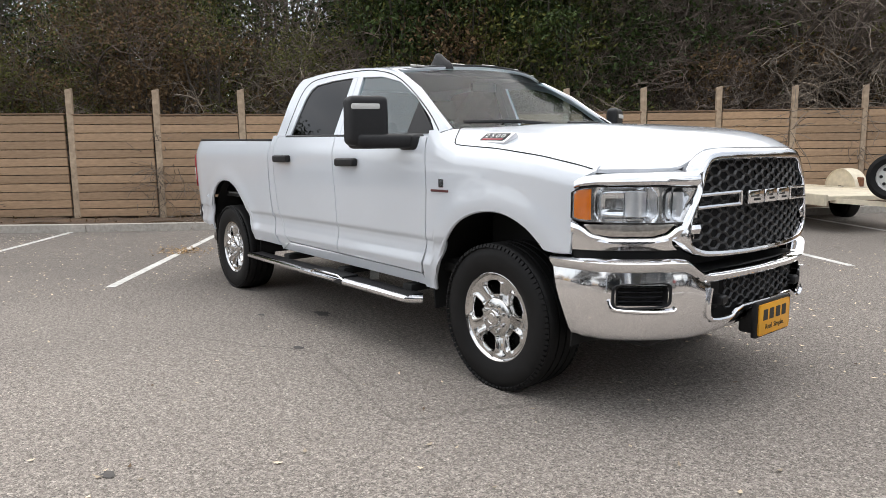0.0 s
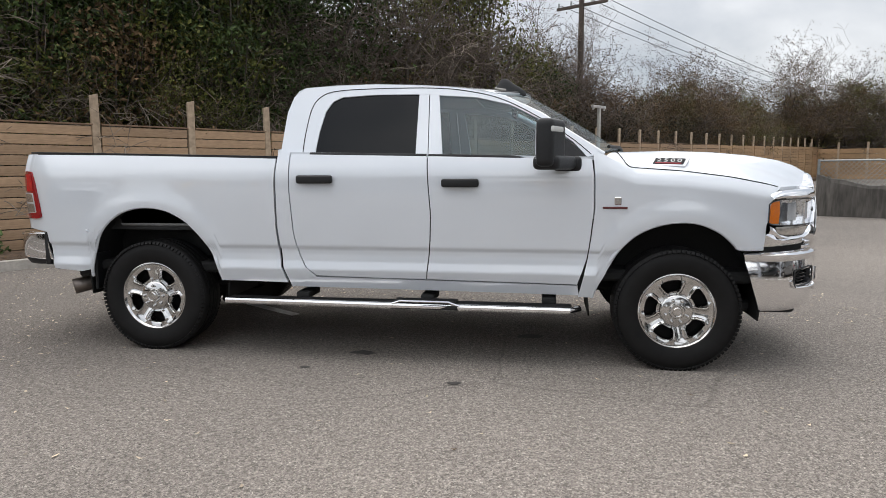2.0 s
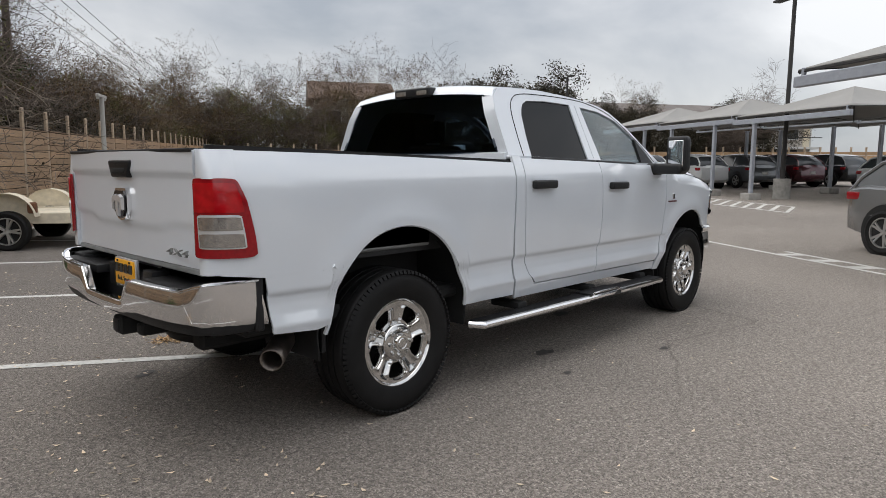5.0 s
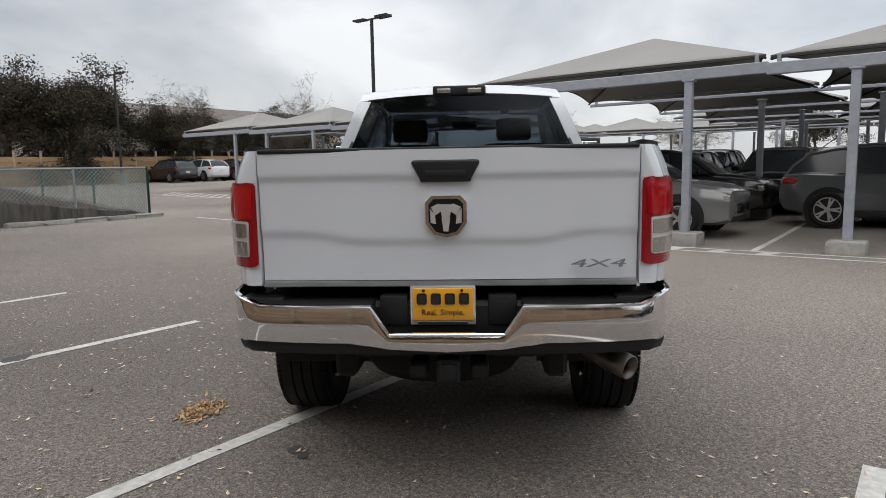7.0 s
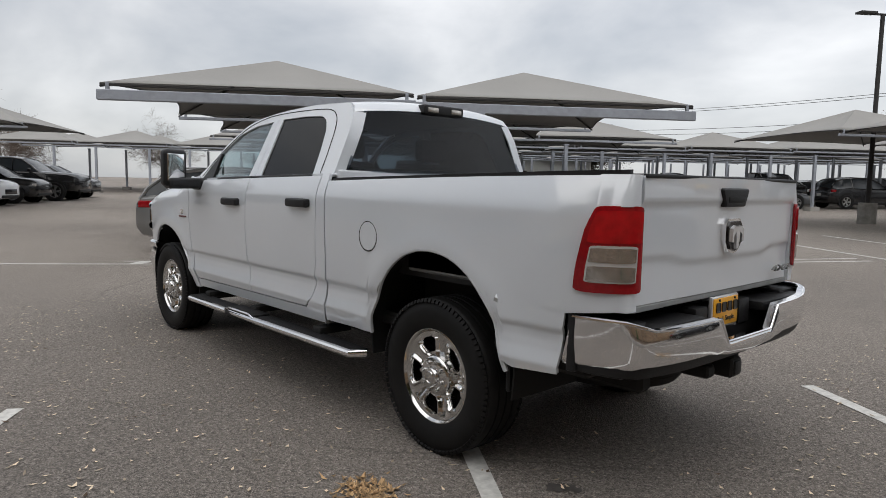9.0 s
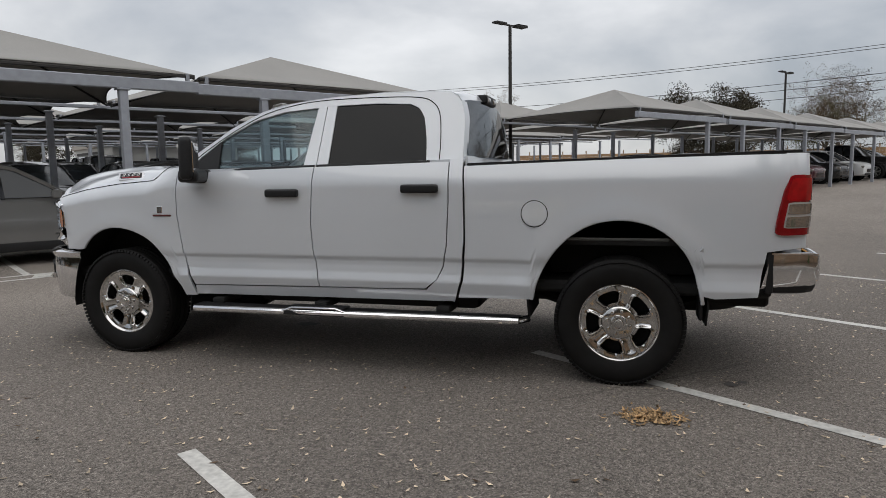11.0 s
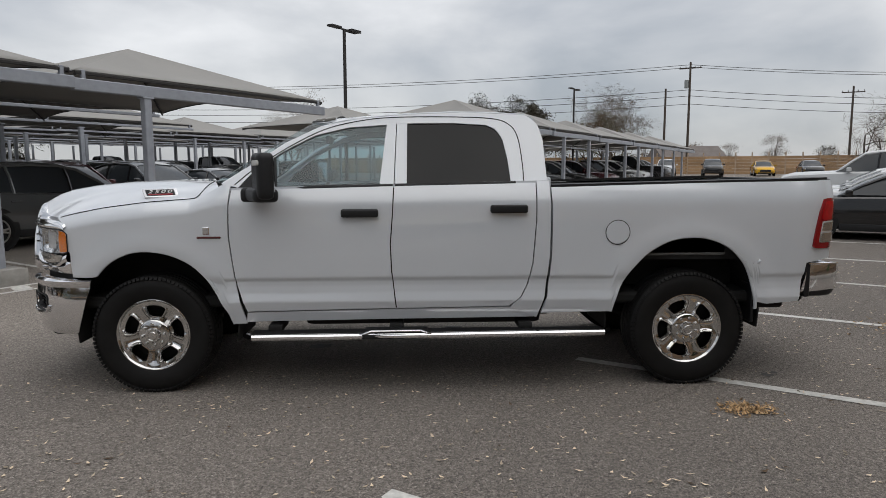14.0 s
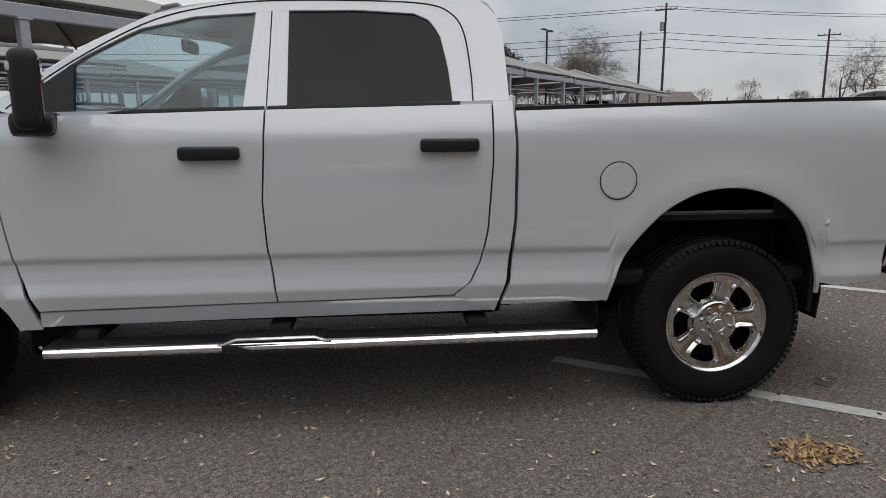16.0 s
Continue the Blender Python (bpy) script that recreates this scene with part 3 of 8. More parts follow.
# ---- shade canopies ----
def build_canopy(label, posts, deep):
    """One square fabric canopy: front beam along x from 0 to 5.4, depth along y, a post at each of posts."""
    c = thing("shade_canopy", label, "canopy", group="car park shade canopies")
    L, W, ze, zp = 5.4, 5.4, 3.05, 4.0
    apex = Vector((L / 2, W / 2, zp))
    corners = [Vector((0, 0, ze)), Vector((L, 0, ze)), Vector((L, W, ze)), Vector((0, W, ze))]
    items = []
    n, m = 12, 8
    for k in range(4):
        a, b = corners[k], corners[(k + 1) % 4]
        inward = (Vector((L / 2, W / 2, ze)) - (a + b) / 2).normalized()
        vs, fs = [], []
        for r in range(m + 1):
            v = r / m
            for i in range(n + 1):
                t = i / n
                bow = math.sin(math.pi * t)
                e = a.lerp(b, t) + inward * (0.10 if k % 2 == 0 else 0.48) * bow + Vector((0, 0, 0.03 * bow if k % 2 == 0 else 0.10 * bow))
                p = e.lerp(apex, v)
                p.z -= 0.10 * v * (1 - v) * 4 * bow
                vs.append(p)
        for r in range(m):
            for i in range(n):
                o = r * (n + 1) + i
                fs.append((o, o + 1, o + n + 2, o + n + 1))
        items.append((vs, fs))
    vs, fs = join_data(*items)
    seen, index, keep = {}, [], []
    for p in vs:
        key = (round(p.x, 3), round(p.y, 3), round(p.z, 3))
        if key not in seen:
            seen[key] = len(keep)
            keep.append(p)
        index.append(seen[key])
    faces = []
    for f in fs:
        g = list(dict.fromkeys(index[i] for i in f))
        if len(g) > 2:
            faces.append(tuple(g))
    fab = mesh_ob("fabric", keep, faces, M_FABRIC, c, angle=14)
    md = fab.modifiers.new("thickness", "SOLIDIFY")
    md.thickness, md.offset = 0.012, -1
    for y in (0.0,):
        part("beam", box_bm(-0.05, L + 0.05, y - deep / 3, y + deep / 3, 2.93 - deep, 2.93, 0.012, 1), M_BEAM, c)
        part("fabric_rail", box_bm(0.0, L, y - 0.025, y + 0.025, 2.99, 3.035, 0.006, 1), M_POLE, c)
        for px in (0.12, L - 0.12):
            part("stub", box_bm(px - 0.03, px + 0.03, y - 0.03, y + 0.03, 2.92, 3.06, 0.006, 1), M_BEAM, c)
        for px in posts:
            part("post", box_bm(px - 0.065, px + 0.065, y - 0.065, y + 0.065, 0.1, 2.76, 0.01, 1), M_BEAM, c)
            part("post_cap", box_bm(px - 0.10, px + 0.10, y - 0.085, y + 0.085, 2.725, 2.752, 0.004, 1), M_BEAM, c)
            part("footing", box_bm(px - 0.26, px + 0.26, y - 0.26, y + 0.26, -0.05, 0.22, 0.04, 2), M_CONCRETE, c)
    for k in (1, 3):
        pts = []
        for i in range(13):
            t = i / 12
            bow = math.sin(math.pi * t)
            e = corners[k].lerp(corners[(k + 1) % 4], t)
            e.x += (0.48 if k == 3 else -0.48) * bow
            pts.append((e.x, e.y, ze + 0.10 * bow - 0.015))
        mesh_ob("edge_cable", *tube_data(pts, 0.012, 6), M_POLE, c)
    for cx in (0, L):
        for cy in (0, W):
            mesh_ob("hip_strut", *tube_data([(cx, cy, 2.99), (L / 2, W / 2, zp - 0.06)], 0.022, 6), M_POLE, c)
    mesh_ob("king_post", *cyl_data((L / 2, W / 2, 3.45), (L / 2, W / 2, zp - 0.03), 0.03, seg=8), M_POLE, c)
    return c


CANOPY_KINDS = {(k, d): build_canopy("taupe pyramid fabric shade canopy on grey steel posts", v, d) for k, v in (("start", (4.25,)), ("end", (1.15,)), ("both", (1.15, 4.25))) for d in (0.18, 0.08)}
placed = set()
ROWS = [(b, -5.4, 5.48, 2, 0.0) for b in (0.0, 5.6)] + [(11.2, -5.4, 5.48, 3, 0.0)]
ROWS += [(b, 13.2, 5.7, 6, 0.11) for b in (0.0, 5.6)]
ROWS += [(b, -7.0, 5.48, 9, 0.0) for b in (17.5, 23.1)]
ROWS += [(b, -28.92, 5.44, 3, 0.0) for b in (8.09, 13.7)]
ROWS += [(b, -23.0, 5.48, 13, 0.0) for b in (31.0, 36.6)] + [(43.0, 4.0, 5.48, 8, 0.0)]
for b, a0, step, count, fall in ROWS:
    for i in range(count):
        which = ("start" if i == 0 else ("end" if i == count - 1 else "both"), 0.18 if b in (0.0, 8.09) else 0.08)
        x, y = ab(a0 + step * i, b)
        sink = fall * i + (0.02 if (b, i, count) == (0.0, 1, 2) else 0.0)
        # local x runs along -D, local y along N
        m = Matrix.Translation((x, y, ground_z(x, y) - sink)) @ Matrix(((-D.x, N.x, 0, 0), (-D.y, N.y, 0, 0), (0, 0, 1, 0), (0, 0, 0, 1)))
        if which in placed:
            copy_thing(CANOPY_KINDS[which], m)
        else:
            placed.add(which)
            CANOPY_KINDS[which].matrix_basis = m


# ---- lamp posts and utility poles ----
def build_light_pole(x, y, h=7.3, heads=2, base=True):
    p = thing("car_park_light", "dark steel car park light pole with flat lamp heads", "street lamp", group="car park lights", loc=(x, y, ground_z(x, y)), rz=YAW_D)
    mesh_ob("pole", *cyl_data((0, 0, 0), (0, 0, h), 0.085, 0.07, 12), M_POLE, p)
    if base:
        mesh_ob("base", *cyl_data((0, 0, -0.1), (0, 0, 0.75), 0.3, 0.3, 20), M_CONCRETE, p)
    part("arm", box_bm(-0.5, 0.5, -0.03, 0.03, h - 0.05, h + 0.02, 0.01, 1), M_POLE, p)
    for s in (-1, 1):
        part("lamp_head", box_bm(s * 0.32, s * 0.95, -0.16, 0.16, h - 0.03, h + 0.05, 0.02, 2), M_POLE, p)


for q in ((22.36, 4.24), (3.0, -23.9), (-12.9, -48.2), (38, 24)):
    build_light_pole(*q)


def build_utility_pole(x, y, h, arm=True, lean=0.0, transformer=False):
    p = thing("utility_pole", "weathered wooden utility pole with a crossarm", "utility pole", loc=(x, y, ground_z(x, y)), rz=YAW_N)
    mesh_ob("pole", *cyl_data((0, 0, -0.2), (lean, 0, h), 0.16, 0.11, 12), M_WOODPOLE, p)
    if arm:
        part("crossarm", box_bm(-1.2, 1.2, -0.05, 0.05, h - 0.75, h - 0.63, 0.01, 1), M_WOODPOLE, p)
        for s in (-1.1, -0.5, 0.5, 1.1):
            mesh_ob("insulator", *cyl_data((s, 0, h - 0.63), (s, 0, h - 0.45), 0.05, 0.04, 8), M_GALV, p)
    if transformer:
        mesh_ob("transformer", *cyl_data((0.35, 0, h - 2.9), (0.35, 0, h - 2.0), 0.25, 0.25, 14), M_GALV, p)


build_utility_pole(2.35, 23.6, 8.5)
build_utility_pole(-31.6, -70.4, 12.6, transformer=True)
build_utility_pole(-30.2, -74, 10.0, arm=False)
build_utility_pole(-52, -72, 10.0)


def cable(p, q, sag, r=0.014):
    pts = []
    for i in range(17):
        t = i / 16
        c = Vector(p).lerp(Vector(q), t)
        c.z -= sag * 4 * t * (1 - t)
        pts.append(c)
    ob = mesh_ob("overhead_cable", *tube_data(pts, r, 5), M_POLE)
    tagged(ob, "thin black overhead power cable", "cable", group="overhead cables")


for o in (-1.0, -0.4, 0.5, 1.1):
    cable((2.35 + N.x * o, 23.6 + N.y * o, 8.2), (2.35 + N.x * o + D.x * 75, 23.6 + N.y * o + D.y * 75, 8.8), 1.2)
for z, o in ((12.4, 0.0), (12.0, 0.8), (9.6, 0), (8.9, 0.2), (8.0, 0.1)):
    cable((-31.6, -70.4 + o, z + 1), (-95, -60 + o, z + 1), 1.4, 0.03)
    cable((-31.6, -70.4 + o, z + 1), (60, -90 + o, z + 1), 1.4, 0.03)
short = thing("cable_post", "pale galvanised post with a short crossbar by the fence", "post", loc=(2.6, 15.95, ground_z(2.6, 15.95)), rz=YAW_D)
mesh_ob("pole", *cyl_data((0, 0, 0), (0, 0, 3.1), 0.065, 0.06, 12), M_PALEPOST, short)
part("crossbar", box_bm(-0.42, 0.36, -0.045, 0.045, 3.06, 3.14, 0.012, 1), M_PALEPOST, short)
for px in (-0.36, 0.30):
    mesh_ob("bracket", *cyl_data((px, 0, 3.0), (px, 0, 3.07), 0.035, 0.045, 8), M_PALEPOST, short)


# ---- the white pickup truck ----
truck = thing("pickup_truck", "white crew cab pickup truck with chrome wheels and bumpers", "pickup truck")

W_Z = [(0.40, 0.900), (0.50, 0.932), (0.58, 0.960), (0.625, 0.974), (0.635, 0.978), (0.645, 0.977), (0.70, 0.966), (0.75, 0.963), (0.786, 0.966), (0.802, 0.979), (0.815, 0.983), (0.95, 0.992), (1.10, 0.999), (1.20, 1.001), (1.30, 0.9995), (1.335, 0.996), (1.365, 0.988), (1.42, 0.968), (1.50, 0.932)]


def interp(tab, v):
    if v <= tab[0][0]:
        return tab[0][1]
    for (a, p), (b, q) in zip(tab, tab[1:]):
        if v <= b:
            t = (v - a) / (b - a)
            return p + (q - p) * t
    return tab[-1][1]


def rounded(z):
    """The section above the lower crease, eased so that its tangent turns steadily."""
    ws = [math.exp(-(k / 3.0) ** 2) for k in range(-6, 7)]
    return sum(w * interp(W_Z, max(0.812, z + 0.008 * k)) for w, k in zip(ws, range(-6, 7))) / sum(ws)


W_ROUND = [(0.82 + 0.01 * k, rounded(0.82 + 0.01 * k)) for k in range(72)]
F_TOP = [(1.325, 1.45), (1.45, 1.40), (1.6, 1.356), (1.9, 1.334), (2.2, 1.295), (2.45, 1.245), (2.52, 1.225)]
ARCH_R, ARCH_F = (-1.885, 0.50), (1.895, 0.44)


def side_y(x, z):
    y = interp(W_ROUND if z > 0.82 else W_Z, z)
    if x > 1.7:
        y -= 0.085 * ((x - 1.7) / 1.0) ** 2
    if x < -2.55:
        y -= 0.128 * ((-2.55 - x) / 0.4) ** 2.5
    if x > 1.35:
        d = interp(F_TOP, x) - z
        y -= 0.055 * max(0.0, (0.11 - d) / 0.11) ** 2 * min(1.0, (x - 1.35) / 0.25)
    for ax, az in (ARCH_R, ARCH_F):
        d = math.hypot(x - ax, z - az)
        if z > az - 0.1:
            y += 0.014 * math.exp(-((d - 0.60) / 0.085) ** 2)
    return y


def glass_y(x, z):
    y = 0.925 - 0.44 * (z - 1.45)
    if x > 0.3:
        y -= 0.05 * ((x - 0.3) / 1.0) ** 2
    return y


def side_panel(name, bot, top, left, right, s, mat, nu=24, nv=16, fn=side_y, thick=0.02, off=0.0, label="", parent=None):
    P = coons([(x, z, 0) for x, z in bot], [(x, z, 0) for x, z in top], [(x, z, 0) for x, z in left], [(x, z, 0) for x, z in right], nu, nv)
    Q = [[(p.x, s * (fn(p.x, p.y) + off), p.y) for p in row] for row in P]
    return sheet(name, Q, mat, parent or truck, (0, s, 0.05), thick, label)


def column_panel(name, bot, top, left, right, s, mat, nv=30, sub=3):
    """A panel whose lower edge runs round a wheel arch: columns rise from that edge to the top line."""
    xs = [bot[0]]
    for a, b in zip(bot, bot[1:]):
        n = max(1, min(sub * 4, int(abs(b[0] - a[0]) / 0.014)))
        xs += [(a[0] + (b[0] - a[0]) * i / n, a[1] + (b[1] - a[1]) * i / n) for i in range(1, n + 1)]
    x0, x1 = xs[0][0], xs[-1][0]
    lz, rz = [(z, x) for x, z in left], [(z, x) for x, z in right]
    Q = []
    for j in range(nv + 1):
        v = j / nv
        row = []
        for x, zb in xs:
            u = (x - x0) / (x1 - x0)
            zt = interp(top, x)
            z = zb + (zt - zb) * v
            wl, wr = max(0.0, 1 - u * 4.0), max(0.0, 1 - (1 - u) * 4.0)
            xx = x + (interp(lz, z) - x0) * wl + (interp(rz, z) - x1) * wr
            row.append((xx, s * side_y(xx, z), z))
        Q.append(row)
    return sheet(name, Q, mat, truck, (0, s, 0.05), 0.02)


def arch_line(c, r, a0, a1, n=14, sx=1.0, sz=1.0):
    return [(c[0] + sx * r * math.cos(radians(a0 + (a1 - a0) * i / n)), c[1] + sz * r * math.sin(radians(a0 + (a1 - a0) * i / n))) for i in range(n + 1)]


R_ARCH = [(-2.395, 0.55), (-2.385, 0.605), (-2.37, 0.67), (-2.34, 0.78), (-2.28, 0.89), (-2.19, 0.985), (-2.08, 1.05), (-1.95, 1.082), (-1.82, 1.08), (-1.70, 1.05), (-1.58, 0.98), (-1.48, 0.88), (-1.40, 0.76), (-1.355, 0.65), (-1.33, 0.545)]
F_ARCH = [(1.335, 0.48), (1.36, 0.56), (1.42, 0.69), (1.50, 0.815), (1.60, 0.915), (1.73, 0.98), (1.88, 1.008), (2.02, 0.995), (2.15, 0.935), (2.235, 0.86), (2.262, 0.832), (2.34, 0.828), (2.415, 0.83)]
for s in (-1, 1):
    # bed side
    bed_bot = [(-2.705, 0.605), (-2.46, 0.59)] + R_ARCH[1:] + [(-1.1, 0.54), (-0.83, 0.535)]
    bed_left = [(-2.705, 0.605), (-2.725, 0.76), (-2.745, 0.885), (-2.93, 0.905), (-2.945, 1.15), (-2.94, 1.38), (-2.925, 1.475)]
    bed_right = [(-0.83, 0.535), (-0.87, 0.66), (-0.895, 0.95), (-0.895, 1.25), (-0.885, 1.43)]
    column_panel("bed_side", bed_bot, [(-2.95, 1.475), (-1.9, 1.455), (-0.885, 1.43)], bed_left, bed_right, s, M_WHITE, 90)
    # cab corner
    side_panel("cab_corner", [(-0.80, 0.50), (-0.61, 0.587)], [(-0.872, 1.475), (-0.785, 1.475)], [(-0.80, 0.50), (-0.85, 0.66), (-0.88, 0.95), (-0.88, 1.3), (-0.872, 1.475)],
               [(-0.61, 0.587), (-0.688, 0.66), (-0.733, 0.75), (-0.765, 0.9), (-0.785, 1.2), (-0.785, 1.475)], s, M_WHITE, 6, 96)
    # doors
    rd_left = [(-0.60, 0.595), (-0.68, 0.66), (-0.725, 0.75), (-0.757, 0.9), (-0.777, 1.2), (-0.777, 1.46)]
    rd_right = [(0.195, 0.585), (0.225, 0.85), (0.232, 1.04), (0.215, 1.25), (0.205, 1.44)]
    rear_door = side_panel("rear_door", [(-0.60, 0.595), (-0.2, 0.588), (0.195, 0.585)], [(-0.777, 1.46), (-0.3, 1.45), (0.205, 1.44)], rd_left, rd_right, s, M_WHITE, 24, 88)
    fd_left = [(0.203, 0.585), (0.233, 0.85), (0.240, 1.04), (0.223, 1.25), (0.213, 1.44)]
    fd_right = [(1.235, 0.57), (1.295, 0.75), (1.315, 0.9), (1.335, 1.1), (1.33, 1.3), (1.315, 1.415)]
    front_door = side_panel("front_door", [(0.203, 0.585), (0.7, 0.578), (1.235, 0.57)], [(0.213, 1.44), (0.8, 1.425), (1.315, 1.415)], fd_left, fd_right, s, M_WHITE, 28, 88)
    # fender
    fn_left = [(1.245, 0.48), (1.303, 0.75), (1.323, 0.9), (1.343, 1.1), (1.338, 1.3), (1.325, 1.45)]
    fn_right = [(2.415, 0.83), (2.425, 0.9), (2.425, 0.97), (2.43, 1.0), (2.45, 1.13), (2.47, 1.19), (2.52, 1.225)]
    column_panel("front_fender", [(1.245, 0.48)] + F_ARCH, F_TOP, fn_left, fn_right, s, M_WHITE, 130)
    # rocker
    side_panel("rocker_panel", [(-0.78, 0.505), (0.2, 0.50), (1.25, 0.49)], [(-0.66, 0.583), (0.2, 0.574), (1.238, 0.56)], [(-0.78, 0.505), (-0.66, 0.583)], [(1.25, 0.49), (1.238, 0.56)], s, M_WHITE, 20, 4, off=-0.006)
    # dark backing seen in the panel gaps
    side_panel("door_jamb", [(-0.88, 0.52), (1.33, 0.5)], [(-0.88, 1.44), (1.33, 1.41)], [(-0.88, 0.52), (-0.88, 1.44)], [(1.33, 0.5), (1.33, 1.41)], s, M_DARK, 16, 10, off=-0.03, thick=0.01)
    # arch lips
    for line, nm in ((R_ARCH, "rear_arch_lip"), (F_ARCH, "front_arch_lip")):
        pts = [(x, s * (side_y(x, z) - 0.012), z) for x, z in line]
        mesh_ob(nm, *tube_data(smooth_curve(pts, 3), 0.013, 6), M_WHITE, truck)
    # wheel house liners
    for cx, cz, r0, nm in ((-1.865, 0.53, 0.585, "rear_wheel_house"), (1.865, 0.47, 0.575, "front_wheel_house")):
        P = []
        for k in range(17):
            a = radians(-12 + 204 * k / 16)
            P.append([(cx + r0 * math.cos(a) * 0.96, s * y, cz + r0 * math.sin(a)) for y in (0.925, 0.8, 0.55, 0.42)])
        sheet(nm, P, M_DARK, truck, (0, 0, -1), 0.01)
    # upper body sides: pillars, header, belt
    ROOFL = [(-0.865, 1.475), (-0.855, 1.76), (-0.82, 1.88), (-0.74, 1.945), (-0.28, 1.962), (0.13, 1.945), (0.46, 1.915), (0.71, 1.865), (0.96, 1.745), (1.17, 1.60), (1.40, 1.455)]
    cp = [(-0.865, 1.475), (-0.855, 1.76), (-0.82, 1.88), (-0.74, 1.945)]
    side_panel("c_pillar", [(-0.865, 1.475), (-0.61, 1.462)], [(-0.74, 1.945), (-0.45, 1.872)], cp, [(-0.61, 1.462), (-0.595, 1.62), (-0.565, 1.77), (-0.52, 1.84), (-0.45, 1.872)], s, M_WHITE, 8, 14, glass_y, 0.03)
    side_panel("roof_rail", [(-0.45, 1.872), (-0.2, 1.886), (0.12, 1.882), (0.26, 1.872), (0.53, 1.852), (0.77, 1.795), (1.0, 1.675), (1.20, 1.53), (1.29, 1.43)],
               [(-0.74, 1.945), (-0.28, 1.962), (0.13, 1.945), (0.46, 1.915), (0.71, 1.865), (0.96, 1.745), (1.17, 1.60), (1.40, 1.455)],
               [(-0.45, 1.872), (-0.74, 1.945)], [(1.29, 1.43), (1.40, 1.455)], s, M_WHITE, 40, 5, glass_y, 0.03)
    side_panel("b_pillar", [(0.12, 1.445), (0.205, 1.443)], [(0.115, 1.884), (0.187, 1.88)], [(0.12, 1.445), (0.115, 1.884)], [(0.205, 1.443), (0.187, 1.88)], s, M_WHITE, 3, 10, glass_y, 0.03)
    side_panel("b_pillar", [(0.211, 1.443), (0.31, 1.435)], [(0.193, 1.88), (0.26, 1.872)], [(0.211, 1.443), (0.193, 1.88)], [(0.31, 1.435), (0.26, 1.872)], s, M_WHITE, 3, 10, glass_y, 0.03)
    side_panel("mirror_sail", [(1.02, 1.415), (1.29, 1.43)], [(1.04, 1.645), (1.06, 1.632)], [(1.02, 1.415), (1.04, 1.645)], [(1.29, 1.43), (1.06, 1.632)], s, M_BLACK, 5, 8, glass_y, 0.02, off=0.002)
    # window panes
    side_panel("rear_window_pane", [(-0.61, 1.45), (0.125, 1.432)], [(-0.45, 1.876), (0.118, 1.888)], [(-0.61, 1.45), (-0.597, 1.62), (-0.568, 1.77), (-0.52, 1.842), (-0.45, 1.876)], [(0.125, 1.432), (0.118, 1.888)], s, M_PRIVACY, 14, 10, glass_y, 0.005, off=-0.012).visible_shadow = False
    side_panel("front_window_pane", [(0.305, 1.425), (1.05, 1.405)], [(0.255, 1.876), (0.53, 1.856), (0.77, 1.80), (1.06, 1.64)], [(0.305, 1.425), (0.255, 1.876)], [(1.05, 1.405), (1.06, 1.64)], s, M_GLASS, 16, 10, glass_y, 0.005, off=-0.012).visible_shadow = False
    seam = [(-0.70, 1.475), (-0.697, 1.6), (-0.675, 1.78), (-0.62, 1.872), (-0.5, 1.917), (-0.2, 1.930), (0.2, 1.926), (0.45, 1.900), (0.70, 1.838), (0.95, 1.712), (1.18, 1.562), (1.315, 1.45)]
    mesh_ob("door_seam", *tube_data(smooth_curve([(x, s * (glass_y(x, z) + 0.0005), z) for x, z in seam], 5), 0.0035, 6), M_DARK, truck)
    # belt mouldings
    for x0, z0, x1, z1 in ((-0.64, 1.461, 0.20, 1.444), (0.215, 1.443, 1.28, 1.422)):
        pts = [(x0 + (x1 - x0) * i / 8, s * (glass_y(x0 + (x1 - x0) * i / 8, z0) + 0.012), z0 + (z1 - z0) * i / 8) for i in range(9)]
        mesh_ob("belt_moulding", *tube_data(pts, 0.013, 8), M_BLACK, truck, "black rubber belt moulding")
    # shoulder filling between doors and glass
    side_panel("shoulder", [(-0.875, 1.455), (1.33, 1.405)], [(-0.875, 1.478), (1.33, 1.43)], [(-0.875, 1.455), (-0.875, 1.478)], [(1.33, 1.405), (1.33, 1.43)], s, M_WHITE, 20, 2, lambda x, z: 0.94 - 0.004, 0.04)
    # door handles
    for x0, x1, z in ((-0.715, -0.455, 1.283), (0.315, 0.57, 1.258)):
        y = side_y((x0 + x1) / 2, z)
        h = part("door_handle", box_bm(x0, x1, s * y - 0.004 if s > 0 else -y - 0.045, s * y + 0.045 if s > 0 else -y + 0.004, z - 0.029, z + 0.029, 0.02, 3), M_BLACK, truck, "black plastic door handle")
    # step bar
    sb = mesh_ob("step_bar", *join_data(box_data(-1.26, 1.20, s * 0.93 if s > 0 else -1.055, s * 1.055 if s > 0 else -0.93, 0.395, 0.43)), M_BLACK, truck, "black running board with chrome edge", smooth=False)
    mesh_ob("chrome_edge", *tube_data([(-1.31, s * 0.97, 0.415), (-1.26, s * 1.05, 0.415), (0.0, s * 1.06, 0.41), (1.19, s * 1.05, 0.405), (1.25, s * 0.97, 0.405)], 0.024, 10), M_CHROME, sb, "chrome step edge")
    part("step_pad", box_bm(-0.02, 0.42, s * 1.0 - 0.07, s * 1.0 + 0.07, 0.425, 0.445, 0.008, 2), M_BLACK, sb)
